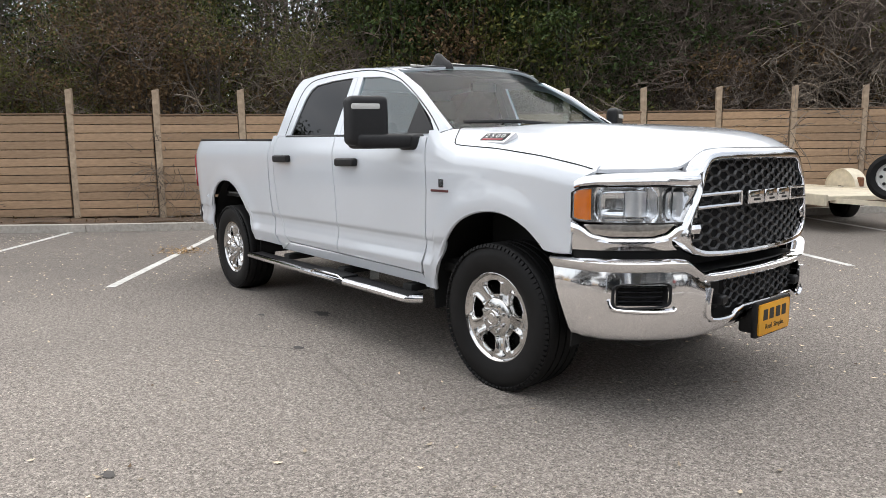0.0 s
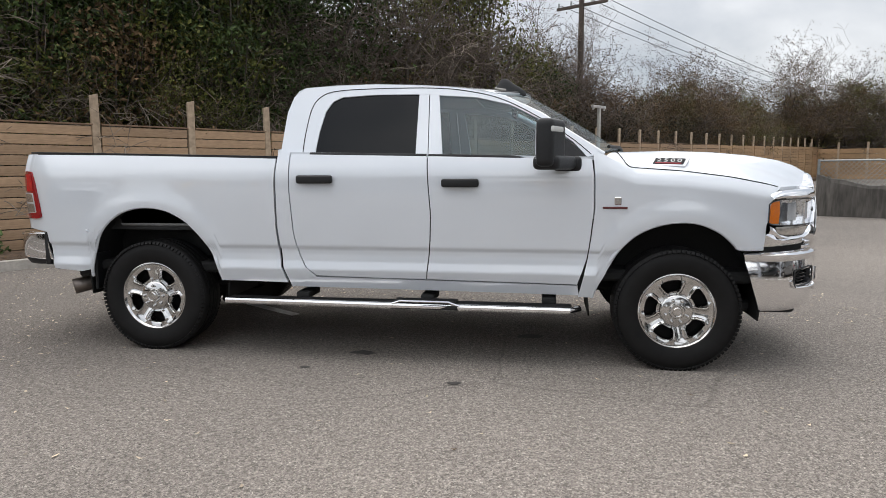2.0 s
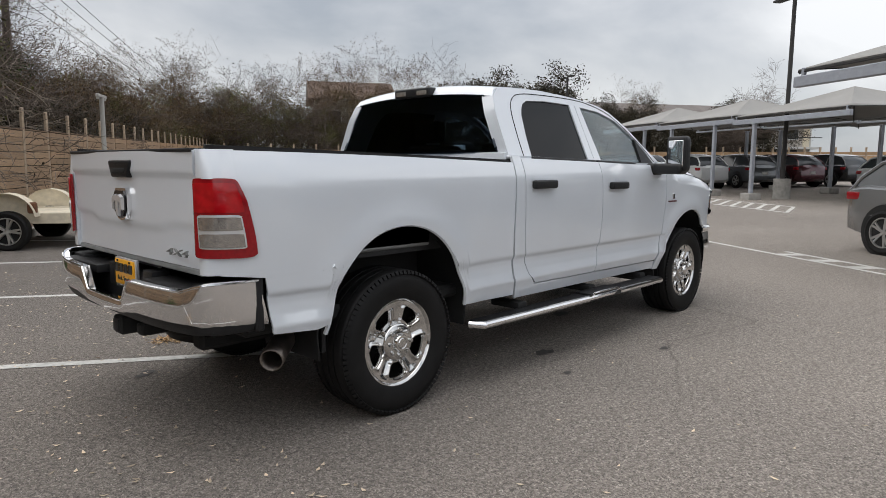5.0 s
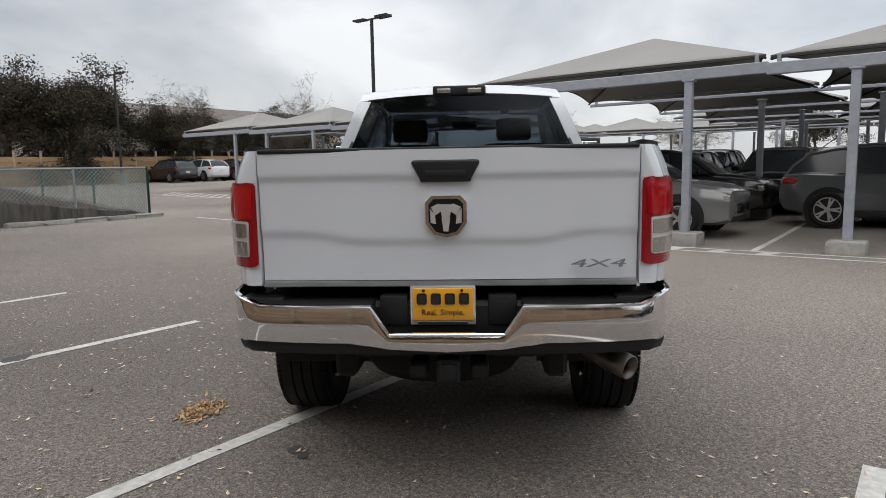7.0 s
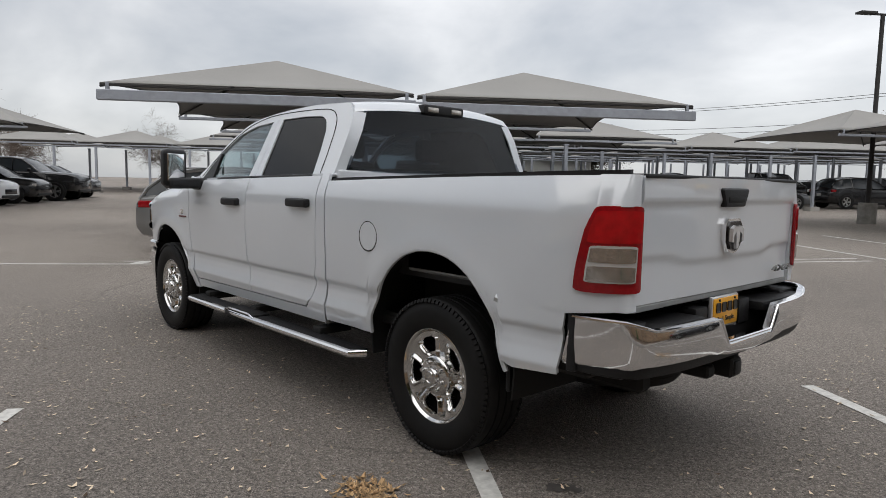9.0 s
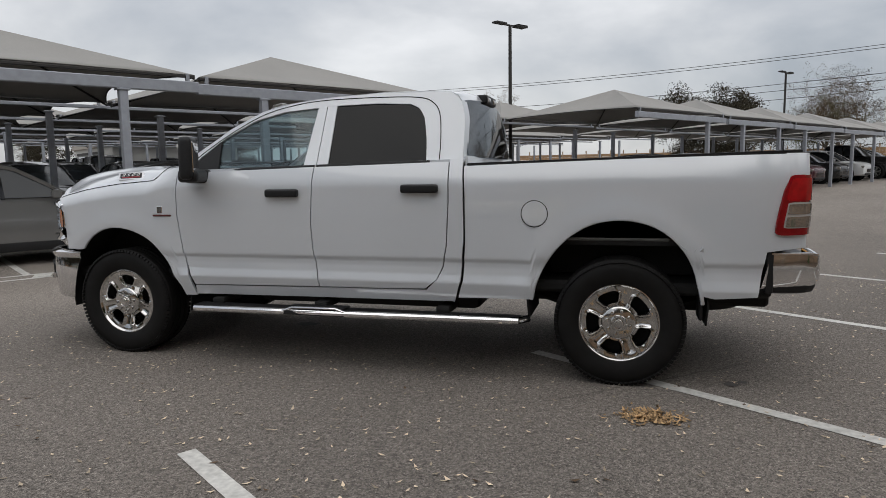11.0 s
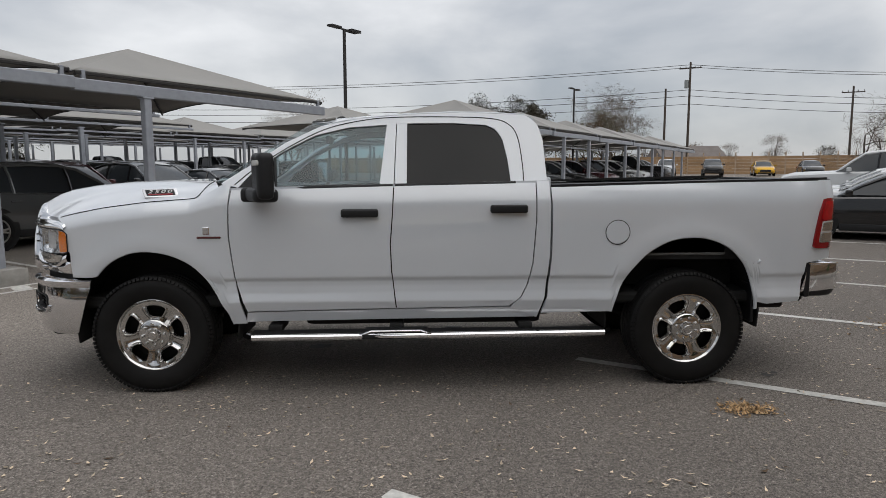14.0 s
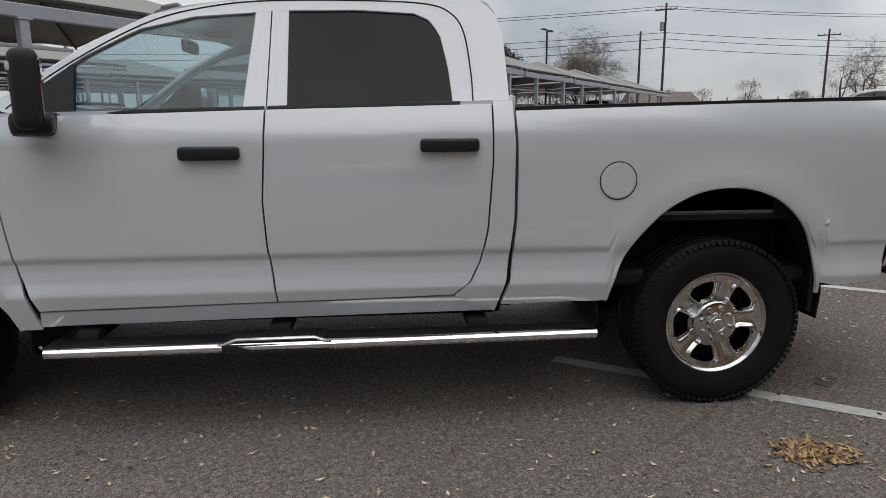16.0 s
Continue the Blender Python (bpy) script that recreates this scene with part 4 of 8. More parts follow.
    mesh_ob("step_hoop", *tube_data([(-0.06, s * 1.067, 0.418), (-0.02, s * 1.073, 0.430), (0.03, s * 1.073, 0.447), (0.37, s * 1.073, 0.446), (0.42, s * 1.073, 0.428), (0.46, s * 1.067, 0.416)], 0.008, 8), M_CHROME, sb, "chrome hoop round the step pad")
    part("step_bracket", box_bm(-0.04, 0.44, s * 1.015 - 0.065, s * 1.015 + 0.065, 0.39, 0.425, 0.01, 2), M_BLACK, sb)
    for x in (-0.72, 0.2, 1.05):
        part("mount", box_bm(x - 0.05, x + 0.05, s * 0.83 - 0.12, s * 0.83 + 0.13, 0.42, 0.47, 0.015, 2), M_DARK, sb)
    # mirrors
    def span(a, b):
        return min(s * a, s * b), max(s * a, s * b)
    def swept(x0, x1, y0, y1, z0, z1, bevel, seg):
        """A block whose outer end leans back."""
        bm = box_bm(x0, x1, *span(y0, y1), z0, z1, bevel, seg)
        for v in bm.verts:
            v.co.x -= 0.42 * (abs(v.co.y) - 1.12)
            if v.co.z > 1.6:
                v.co.y -= s * 0.12 * (v.co.z - 1.6) if abs(v.co.y) > 1.22 else 0.0
        return bm
    mir = part("tow_mirror", swept(1.032, 1.142, 1.115, 1.335, 1.365, 1.662, 0.042, 5), M_BLACK, truck, "large black towing mirror")
    part("mirror_arm", swept(1.00, 1.165, 0.985, 1.30, 1.345, 1.435, 0.04, 4), M_BLACK, mir)
    part("mirror_foot", box_bm(1.06, 1.25, *span(0.88, 1.01), 1.330, 1.435, 0.04, 4), M_BLACK, mir)
    part("turn_lamp", swept(1.10, 1.147, 1.17, 1.325, 1.578, 1.615, 0.012, 2), M_TRIMWHITE, mir, "clear turn signal strip")
    part("mirror_glass", swept(1.026, 1.036, 1.145, 1.305, 1.41, 1.625, 0.005, 1), M_CHROME, mir, "mirror glass")
    # tail lamp: one lens wrapped round the corner
    def lamp_path(f, z, o=0.0):
        e = abs(side_y(-2.93, z))
        xf = interp([(1.0, -2.785), (1.09, -2.795), (1.26, -2.825), (1.34, -2.852)], z)
        path = [(-2.968 - o, 0.796), (-2.971 - o, 0.812), (-2.966 - o, e - 0.050), (-2.953 - o * 0.8, e - 0.026 + o * 0.5), (-2.932 - o * 0.4, e + 0.004 + o), (-2.90, abs(side_y(-2.90, z)) + 0.011 + o), (-2.86, abs(side_y(-2.86, z)) + 0.011 + o), (xf, abs(side_y(xf, z)) + 0.008 + o)]
        q = resample([(a, b, 0) for a, b in path], 40)
        return q[round(f * 40)]
    def lamp_sheet(name, f0, f1, z0, z1, o, mt, parent, label=""):
        Q = []
        for k in range(9):
            z = z0 + (z1 - z0) * k / 8
            row = []
            for i in range(17):
                p = lamp_path(f0 + (f1 - f0) * i / 16, z, o)
                row.append((p.x, s * p.y, (z0 + z1) / 2 + (z - (z0 + z1) / 2) * (1 - 0.09 * abs(i / 8 - 1) ** 8)))
            Q.append(row)
        return sheet(name, Q, mt, parent, (-1, s, 0), 0.015, label)
    lamp = lamp_sheet("tail_lamp", 0.0, 1.0, 0.985, 1.345, 0.006, M_RED, truck, "red tail lamp with clear reversing lenses")
    lamp_sheet("inner_red", 0.08, 0.90, 1.192, 1.325, 0.0105, M_REDDARK, lamp)
    lamp_sheet("lens_frame", 0.14, 0.86, 1.028, 1.182, 0.0105, M_SILVER, lamp, "chrome lens frame")
    lamp_sheet("clear_lens", 0.18, 0.82, 1.112, 1.172, 0.0135, M_BACKUP, lamp, "clear reversing lens")
    lamp_sheet("clear_lens", 0.18, 0.82, 1.034, 1.097, 0.0135, M_BACKUP, lamp, "clear reversing lens")
    # side badges
    for k, (x0, x1, z0, z1, mt) in enumerate(((1.39, 1.55, 1.088, 1.102, M_BADGERED), (1.465, 1.51, 1.115, 1.165, M_CHROME))):
        y = side_y(1.46, 1.12)
        part("fender_badge", box_bm(x0, x1, min(s * (y - 0.004), s * (y + 0.007)), max(s * (y - 0.004), s * (y + 0.007)), z0, z1, 0.003, 1), mt, truck, "small chrome and red fender badge")
    # underside rail
    part("frame_rail", box_bm(-2.85, 2.55, min(s * 0.42, s * 0.52), max(s * 0.42, s * 0.52), 0.46, 0.66, 0.02, 1), M_DARK, truck)
    Q = [[], []]
    for k in range(21):
        x = -2.925 + 2.025 * k / 20
        z = 1.4475 + 0.022 * (-0.90 - x)
        Q[0].append((x, s * (side_y(x, 1.45) - 0.012), z))
        Q[1].append((x, s * 0.80, z + 0.003))
    sheet("bed_rail_cap", Q, M_BLACK, truck, (0, 0, 1), 0.022, "black plastic bed rail cap")

# roof
RX = [-0.822, -0.79, -0.74, -0.5, -0.2, 0.13, 0.3, 0.46, 0.56, 0.63, 0.66]
RZ = [1.878, 1.925, 1.947, 1.962, 1.965, 1.95, 1.937, 1.918, 1.905, 1.891, 1.880]
P = []
for x, z in zip(RX, RZ):
    ye = glass_y(x, z) - 0.005
    P.append([(x + 0.23 * (1 - (t / 8) ** 2) * max(0.0, (x - 0.13) / 0.53) - 0.03 * (1 - (t / 8) ** 2) * (1 if x < -0.7 else 0), ye * t / 8, z + 0.040 * (1 - (abs(t) / 8) ** 2.5)) for t in range(-8, 9)])
sheet("roof", P, M_WHITE, truck, (0, 0, 1), 0.02)
# windscreen and rear glass
P = []
for j in range(9):
    v = j / 8
    xe, ze = 0.645 + (1.395 - 0.645) * v, 1.884 + (1.462 - 1.884) * v ** 1.04
    ye = glass_y(xe, ze) - 0.03
    P.append([(xe + 0.23 * (1 - (t / 8) ** 2), ye * t / 8, ze + 0.036 * (1 - v) * (1 - (t / 8) ** 2) + 0.008 * (1 - (t / 8) ** 2)) for t in range(-8, 9)])
sheet("windscreen", P, M_WINDSCREEN, truck, (1, 0, 0.5), 0.0).visible_shadow = False
for s in (-1, 1):
    mesh_ob("windscreen_seal", *tube_data([(P[j][8 + 8 * s][0], P[j][8 + 8 * s][1] * 0.995, P[j][8 + 8 * s][2] + 0.004) for j in range(9)], 0.008, 6), M_BLACK, truck)
mesh_ob("windscreen_seal", *tube_data([(p[0] + 0.005, p[1], p[2] + 0.004) for p in P[0]], 0.007, 6), M_BLACK, truck)
for s in (-1, 1):
    mesh_ob("a_pillar_trim", *tube_data([(0.60, s * 0.70, 1.875), (0.72, s * 0.715, 1.845), (0.97, s * 0.755, 1.725), (1.18, s * 0.80, 1.585), (1.40, s * 0.85, 1.445)], 0.02, 8), M_WHITE, truck)
P = []
for j in range(7):
    v = j / 6
    xe, ze = -0.83 - 0.055 * v, 1.89 - 0.40 * v
    ye = glass_y(xe, ze) - 0.07
    P.append([(xe - 0.03 * (1 - (t / 6) ** 2), ye * t / 6, ze + 0.03 * (1 - v) * (1 - (t / 6) ** 2)) for t in range(-6, 7)])
rear_glass = sheet("rear_window", P, M_BACKGLASS, truck, (-1, 0, 0), 0.006)
for s in (-1, 1):
    P = [[(xx, s * (glass_y(-0.86, z) - 0.004), z), (xx - 0.012, s * (glass_y(-0.86, z) - 0.09), z)] for xx, z in ((-0.865, 1.475), (-0.861, 1.6), (-0.855, 1.76), (-0.837, 1.83), (-0.822, 1.878))]
    sheet("rear_pillar", P, M_WHITE, truck, (-1, 0, 0), 0.01)
part("cab_back", box_bm(-0.90, -0.86, -0.90, 0.90, 0.60, 1.50, 0.02, 2), M_WHITE, truck)
part("high_brake_lamp", box_bm(-0.885, -0.80, -0.19, 0.19, 1.905, 1.975, 0.02, 3), M_BLACK, truck, "black housing of the high brake lamp")
for y in (-0.11, 0.11):
    part("cargo_lamp", box_bm(-0.892, -0.86, y - 0.05, y + 0.05, 1.92, 1.955, 0.008, 2), M_CLEAR, truck)
# hood
H_MID = [(0.0, 1.470), (0.25, 1.478), (0.5, 1.466), (0.7, 1.442), (0.85, 1.410), (0.94, 1.372), (1.0, 1.326)]


def hood_pt(v, u, side=1):
    """Point of the hood: v from the cowl to the nose, u from the middle line to the seam."""
    x0 = 1.40 + 0.20 * (1 - u * u)
    x = x0 + v * (2.885 - 0.375 * u ** 2.4 - x0)
    xe = 1.40 + v * 1.11
    zc, ze = interp(H_MID, v), interp(F_TOP, xe) + 0.001
    dome = 1 / (1 + math.exp((u - 0.72 + 0.15 * v) * (14 + 22 * v)))
    a = 0.86 - 0.36 * v - 0.46 * v ** 8
    shape = a * (1 - u ** (13 - 10 * v)) + (1 - a) * dome
    return Vector((x, side * u * (side_y(min(xe, 2.5), ze) - 0.003), ze + (zc - ze) * shape))


P = []
for j in range(29):
    row = []
    for t in range(-24, 25):
        u = abs(t) / 24
        row.append(hood_pt(j / 28, u + 0.35 * u * (1 - u) * u, 1 if t >= 0 else -1))
    P.append(row)
sheet("hood", P, M_WHITE, truck, (0, 0, 1), 0.02)
for s in (-1, 1):
    pts = [(1.47, s * 0.80, 1.474), (1.50, s * 0.87, 1.445), (1.55, s * (side_y(1.55, 1.37) + 0.001), 1.372)]
    pts += [(x, s * (side_y(x, interp(F_TOP, x)) + 0.0012), interp(F_TOP, x) + 0.001) for x in [1.6 + 0.09 * i for i in range(11)]]
    mesh_ob("hood_seam", *tube_data(smooth_curve(pts, 4), 0.0032, 6), M_DARK, truck)
part("cowl", box_bm(1.30, 1.66, -0.80, 0.80, 1.405, 1.440, 0.01, 2), M_BLACK, truck)
for s0, s1 in ((-0.1, -0.78), (0.62, 0.0)):
    mesh_ob("wiper", *tube_data([(1.60 - 0.25 * s0 * s0, s0, 1.487), (1.59 - 0.25 * ((s0 + s1) / 2) ** 2, (s0 + s1) / 2, 1.505), (1.59 - 0.25 * s1 * s1, s1, 1.50)], 0.012, 6), M_BLACK, truck)
for s in (-1, 1):
    # model badge on the flank of the hood: black plate in a slanted chrome frame
    lean = radians(46)
    tx, ty, tz = Vector((-s, 0, 0)), Vector((0, -s * math.cos(lean), math.sin(lean))), Vector((0, s * math.sin(lean), math.cos(lean)))
    o = Vector((1.822, s * 0.878, 1.394))
    base = Matrix(((tx.x, ty.x, tz.x, o.x), (tx.y, ty.y, tz.y, o.y), (tx.z, ty.z, tz.z, o.z), (0, 0, 0, 1))) @ Matrix.Rotation(radians(2.5 * s), 4, "Z")
    def plaque(name, w, h, z0, z1, mat, parent, label="", dy=0.0):
        bm = box_bm(-w / 2, w / 2, -h / 2 + dy, h / 2 + dy, z0, z1, min(0.008, h * 0.2), 2)
        for v in bm.verts:
            v.co.x += -s * v.co.y * 0.45
            v.co = base @ v.co
        return part(name, bm, mat, parent, label)
    badge = plaque("hood_badge", 0.235, 0.080, -0.03, 0.006, M_SILVER, truck, "chrome framed hood badge")
    plaque("badge_face", 0.195, 0.054, 0.0, 0.009, M_BLACK, badge)
    plaque("badge_line", 0.165, 0.010, 0.004, 0.0105, M_REDINK, badge, "", -0.019)
    for k, ch in enumerate("2500"):
        text_mesh("badge_digit", ch, 0.042, base @ Matrix.Translation((-0.0645 + 0.043 * k, 0.005, 0.0095)) @ Matrix(((1.55, 0.2, 0, 0), (0, 0.95, 0, 0), (0, 0, 1, 0), (0, 0, 0, 1))), M_WHITEINK, badge, 0.001)

# tailgate, bed
P = []
for j in range(45):
    z = 0.925 + (1.47 - 0.925) * j / 44
    row = []
    for i in range(-20, 21):
        y = 0.786 * i / 20
        x = -2.955 - 0.012 * max(0.0, min(1.0, (z - 1.345) / 0.02)) + 0.012 * (1 / (1 + math.exp((z - (1.085 + 0.035 / (1 + math.exp(-(abs(y) - 0.47) * 40)))) / 0.006)))
        row.append((x - 0.010 * (1 - (y / 0.786) ** 2), y, z))
    P.append(row)
tailgate = sheet("tailgate", P, M_WHITE, truck, (-1, 0, 0), 0.06)
part("tailgate_top", box_bm(-2.975, -2.89, -0.784, 0.784, 1.46, 1.479, 0.008, 2), M_BLACK, truck)
part("handle_slot", box_bm(-2.994, -2.95, -0.085, 0.085, 1.355, 1.385, 0.008, 2), M_DARK, truck)
bm = box_bm(-2.990, -2.93, -0.14, 0.14, 1.335, 1.425, 0.014, 3)
for v in bm.verts:
    if v.co.z < 1.38:
        v.co.y *= 0.76
part("tailgate_handle", bm, M_BLACK, truck, "black tailgate handle recess")
bm = bmesh.new()
pts = [(-0.06, 0.082), (0.06, 0.082), (0.085, 0.055), (0.085, -0.03), (0.05, -0.078), (0.0, -0.09), (-0.05, -0.078), (-0.085, -0.03), (-0.085, 0.055)]
for sc, x, mt, nm in ((1.0, -2.985, M_CHROME, "emblem_frame"), (0.84, -2.992, M_GLOSSBLACK, "emblem_field")):
    vs = [(-2.955, y * sc, 1.197 + z * sc) for y, z in pts] + [(x, y * sc, 1.197 + z * sc) for y, z in pts]
    n = len(pts)
    fs = [tuple(range(n, 2 * n))] + [(i, (i + 1) % n, n + (i + 1) % n, n + i) for i in range(n)]
    ob = mesh_ob(nm, vs, fs, mt, truck, "chrome octagonal tailgate emblem" if sc == 1 else "", smooth=False)
bm.free()
for pl in (((-0.030, 0.052), (0.030, 0.052), (0.016, -0.01), (-0.016, -0.01)), ((-0.066, 0.040), (-0.030, 0.056), (-0.024, 0.022), (-0.050, 0.004)), ((0.030, 0.056), (0.066, 0.040), (0.050, 0.004), (0.024, 0.022)),
           ((-0.070, 0.034), (-0.050, 0.006), (-0.046, -0.036), (-0.068, -0.030)), ((0.050, 0.006), (0.070, 0.034), (0.068, -0.030), (0.046, -0.036)), ((-0.020, -0.008), (0.020, -0.008), (0.011, -0.070), (-0.011, -0.070))):
    vs = [(-2.99, y * 0.96, 1.196 + z * 0.94) for y, z in pl] + [(-3.004, y * 0.88, 1.196 + z * 0.88) for y, z in pl]
    mesh_ob("emblem_shape", vs, [(4, 5, 6, 7), (0, 1, 5, 4), (1, 2, 6, 5), (2, 3, 7, 6), (3, 0, 4, 7)], M_SILVER, truck, smooth=False)
text_mesh("drive_badge", "4X4", 0.066, Matrix.Translation((-2.977, -0.625, 0.992)) @ Matrix.Rotation(radians(-90), 4, "Z") @ Matrix.Rotation(radians(90), 4, "X") @ Matrix(((2.0, 0.30, 0, 0), (0, 0.72, 0, 0), (0, 0, 1, 0), (0, 0, 0, 1))), M_GREYMETAL, truck, 0.004, "grey four wheel drive badge")
part("bed_floor", box_bm(-2.90, -0.93, -0.84, 0.84, 0.90, 0.95, 0.0), M_LINER, truck)
for s in (-1, 1):
    part("bed_inner_wall", box_bm(-2.86, -0.93, min(s * 0.80, s * 0.86), max(s * 0.80, s * 0.86), 0.95, 1.43, 0.0), M_LINER, truck)
    Q = []
    for k in range(9):
        z = 0.905 + (1.474 - 0.905) * k / 8
        xe = interp([(0.905, -2.926), (1.15, -2.941), (1.38, -2.936), (1.475, -2.920)], z)
        e = side_y(xe, z) - 0.002
        Q.append([(-2.90, s * 0.790, z), (-2.958, s * 0.794, z), (-2.962, s * (e - 0.045), z), ((xe - 2.962) / 2 - 0.008, s * (e - 0.018), z), (xe + 0.004, s * e, z), (xe + 0.03, s * (e - 0.006), z)])
    sheet("bed_pillar", Q, M_WHITE, truck, (-1, 0, 0), 0.01)
    # the rounded corner over the tail lamp
    Q = []
    for k in range(13):
        z = 1.342 + 0.132 * k / 12
        e = side_y(-2.90, z) + 0.001
        line = [(-2.960, 0.793), (-2.964, 0.808), (-2.962, e - 0.052), (-2.953, e - 0.030), (-2.935, e - 0.012), (-2.90, e)]
        line += [(x, side_y(x, z) + 0.001) for x in (-2.88, -2.86)] + [(-2.84, side_y(-2.84, z) - 0.002)]
        Q.append([(p.x, s * p.y, z) for p in resample(smooth_curve([(a, b, 0) for a, b in line], 4), 30)])
    sheet("bed_corner", Q, M_WHITE, truck, (-1, s, 0), 0.012)
part("bed_front_wall", box_bm(-0.96, -0.90, -0.9, 0.9, 0.60, 1.40, 0.01, 1), M_WHITE, truck)
part("sill_strip", box_bm(-2.95, -2.88, -0.79, 0.79, 0.895, 0.922, 0.004, 1), M_GREYMETAL, truck)

# rear bumper
def rear_x(y):
    return -3.075 + 0.075 * (abs(y) / 0.91) ** 4


def top_z(y):
    a = abs(y)
    if a < 0.235:
        return 0.725
    if a < 0.31:
        return 0.725 + (a - 0.235) / 0.075 * 0.115
    return 0.84 + (0.04 * max(0, (a - 0.78) / 0.12) if a > 0.78 else 0)


ys = [0.0, 0.07, 0.15, 0.21, 0.235, 0.26, 0.285, 0.31, 0.335, 0.4, 0.5, 0.6, 0.7, 0.78, 0.83]
rear_line = [(rear_x(y), y, 0.0) for y in ys] + [(-3.008, 0.868, 0), (-2.985, 0.892, 0), (-2.955, 0.912, 0), (-2.91, 0.928, 0), (-2.85, 0.94, 0), (-2.775, 0.948, 0)]
for s in (-1, 1):
    part("bumper_end", box_bm(-2.96, -2.76, min(s * 0.70, s * 0.90), max(s * 0.70, s * 0.90), 0.64, 0.855, 0.02, 2), M_BLACK, truck)
for s in (-1, 1):
    P = []
    for f in (0.0, 0.03, 0.10, 0.3, 0.55, 0.8, 0.92, 1.0):
        row = []
        for x, y, _ in rear_line:
            zt = top_z(min(y, 0.90)) if x < -2.97 else 0.88
            zb = (0.675 if y > 0.36 else 0.665 - 0.02 * (1 - y / 0.36)) - 0.02 * max(0.0, (y - 0.83) / 0.13)
            push = 0.010 * math.sin(math.pi * f) - (0.03 if f == 0 else 0) - (0.025 if f == 1.0 else 0)
            w = max(0.0, min(1.0, (y - 0.83) / 0.11))
            row.append((x - push * (1 - w) + 0.055 * f * w * w, s * (y + push * 0.5 * w), zt + (zb - zt) * f))
        P.append(row)
    rbp = sheet("rear_bumper", P, M_CHROME, truck, (-1, s * 0.3, 0), 0.010, "chrome step bumper")
    mesh_ob("bumper_lip", *tube_data(P[1], 0.007, 6), M_CHROME, rbp, "bright chrome lip")
    part("bumper_gasket", box_bm(-2.79, -2.745, min(s * 0.88, s * 0.952), max(s * 0.88, s * 0.952), 0.63, 0.888, 0.014, 3), M_BLACK, truck)
    part("step_pad", box_bm(-3.015, -2.88, min(s * 0.31, s * 0.86), max(s * 0.31, s * 0.86), 0.79, 0.838, 0.012, 2), M_BLACK, truck, "black rubber bumper step pad")
    part("bumper_tow_step", box_bm(-2.965, -2.88, min(s * 0.17, s * 0.29), max(s * 0.17, s * 0.29), 0.73, 0.86, 0.012, 2), M_BLACK, truck)
part("bumper_core", box_bm(-2.955, -2.80, -0.90, 0.90, 0.64, 0.83, 0.02, 1), M_BLACK, truck)
for s in (-1, 1):
    P = [[(x + d * (1 if y < 0.9 else 0.2), s * (y - (d if y > 0.85 else 0)), z) for x, y, _ in rear_line] for z, d in ((0.69, 0.012), (0.665, 0.010), (0.635, 0.022), (0.622, 0.06), (0.622, 0.16))]
    sheet("bumper_valance", P, M_BLACK, truck, (-1, s * 0.3, -0.2), 0.008, "black plastic bumper valance")
rp = part("dealer_plate", box_bm(-2.980, -2.965, -0.108, 0.148, 0.755, 0.893, 0.006, 2), M_PLATE, truck, "orange yellow dealer plate in a grey frame")
part("plate_frame", box_bm(-2.975, -2.957, -0.118, 0.158, 0.735, 0.902, 0.008, 2), M_SILVER, rp)
for yy in (0.108, 0.049, -0.010, -0.069):
    part("plate_mark", box_bm(-2.983, -2.979, yy - 0.021, yy + 0.021, 0.824, 0.872, 0.006, 1), M_INK, rp)
text_mesh("plate_lettering", "Real. Simple.", 0.036, Matrix.Translation((-2.9812, 0.02, 0.790)) @ Matrix.Rotation(radians(-90), 4, "Z") @ Matrix.Rotation(radians(90), 4, "X"), M_INK, rp, 0.001)
part("plate_bar", box_bm(-2.978, -2.974, -0.085, 0.125, 0.739, 0.749, 0.0), M_INK, rp)
for yy in (0.10, -0.06):
    mesh_ob("plate_screw", *cyl_data((-2.981, yy, 0.884), (-2.985, yy, 0.884), 0.006, seg=8), M_DARK, rp)
part("hitch_receiver", box_bm(-3.03, -2.6, -0.05, 0.05, 0.50, 0.60, 0.01, 1), M_DARK, truck)
part("hitch_plug", box_bm(-3.04, -3.02, -0.035, 0.035, 0.515, 0.585, 0.012, 2), M_BLACK, truck)
for y in (-0.13, 0.13):
    part("chain_loop", box_bm(-2.98, -2.84, y - 0.04, y + 0.04, 0.50, 0.57, 0.025, 3), M_DARK, truck)
part("hitch_crossbar", box_bm(-2.85, -2.72, -0.5, 0.5, 0.55, 0.63, 0.02, 1), M_DARK, truck)

# inner panels of the rear wheel wells
for s in (-1, 1):
    part("wheel_well_panel", box_bm(-2.36, -1.42, min(s * 0.60, s * 0.62), max(s * 0.60, s * 0.62), 0.68, 1.0, 0.004, 1), M_DARK, truck)

# exhaust
ex = tube_data(smooth_curve([(-1.95, -0.40, 0.60), (-2.2, -0.50, 0.57), (-2.42, -0.64, 0.50), (-2.65, -0.84, 0.44)], 5), 0.060, 14, caps=False)
ob = mesh_ob("exhaust_pipe", *ex, material("exhaust_tip_steel", (0.21, 0.18, 0.16), 0.42, 0.85, var=0.4, scale=12), truck, "brown tinted steel exhaust tip")
md = ob.modifiers.new("thickness", "SOLIDIFY")
md.thickness = 0.006

# front: bumper, following one line in plan from the middle to the wheel arch
def plan_line(pts, n=120):
    q = resample(smooth_curve([(a, b, 0) for a, b in pts], 8), n)
    return [(p.x, p.y) for p in q]


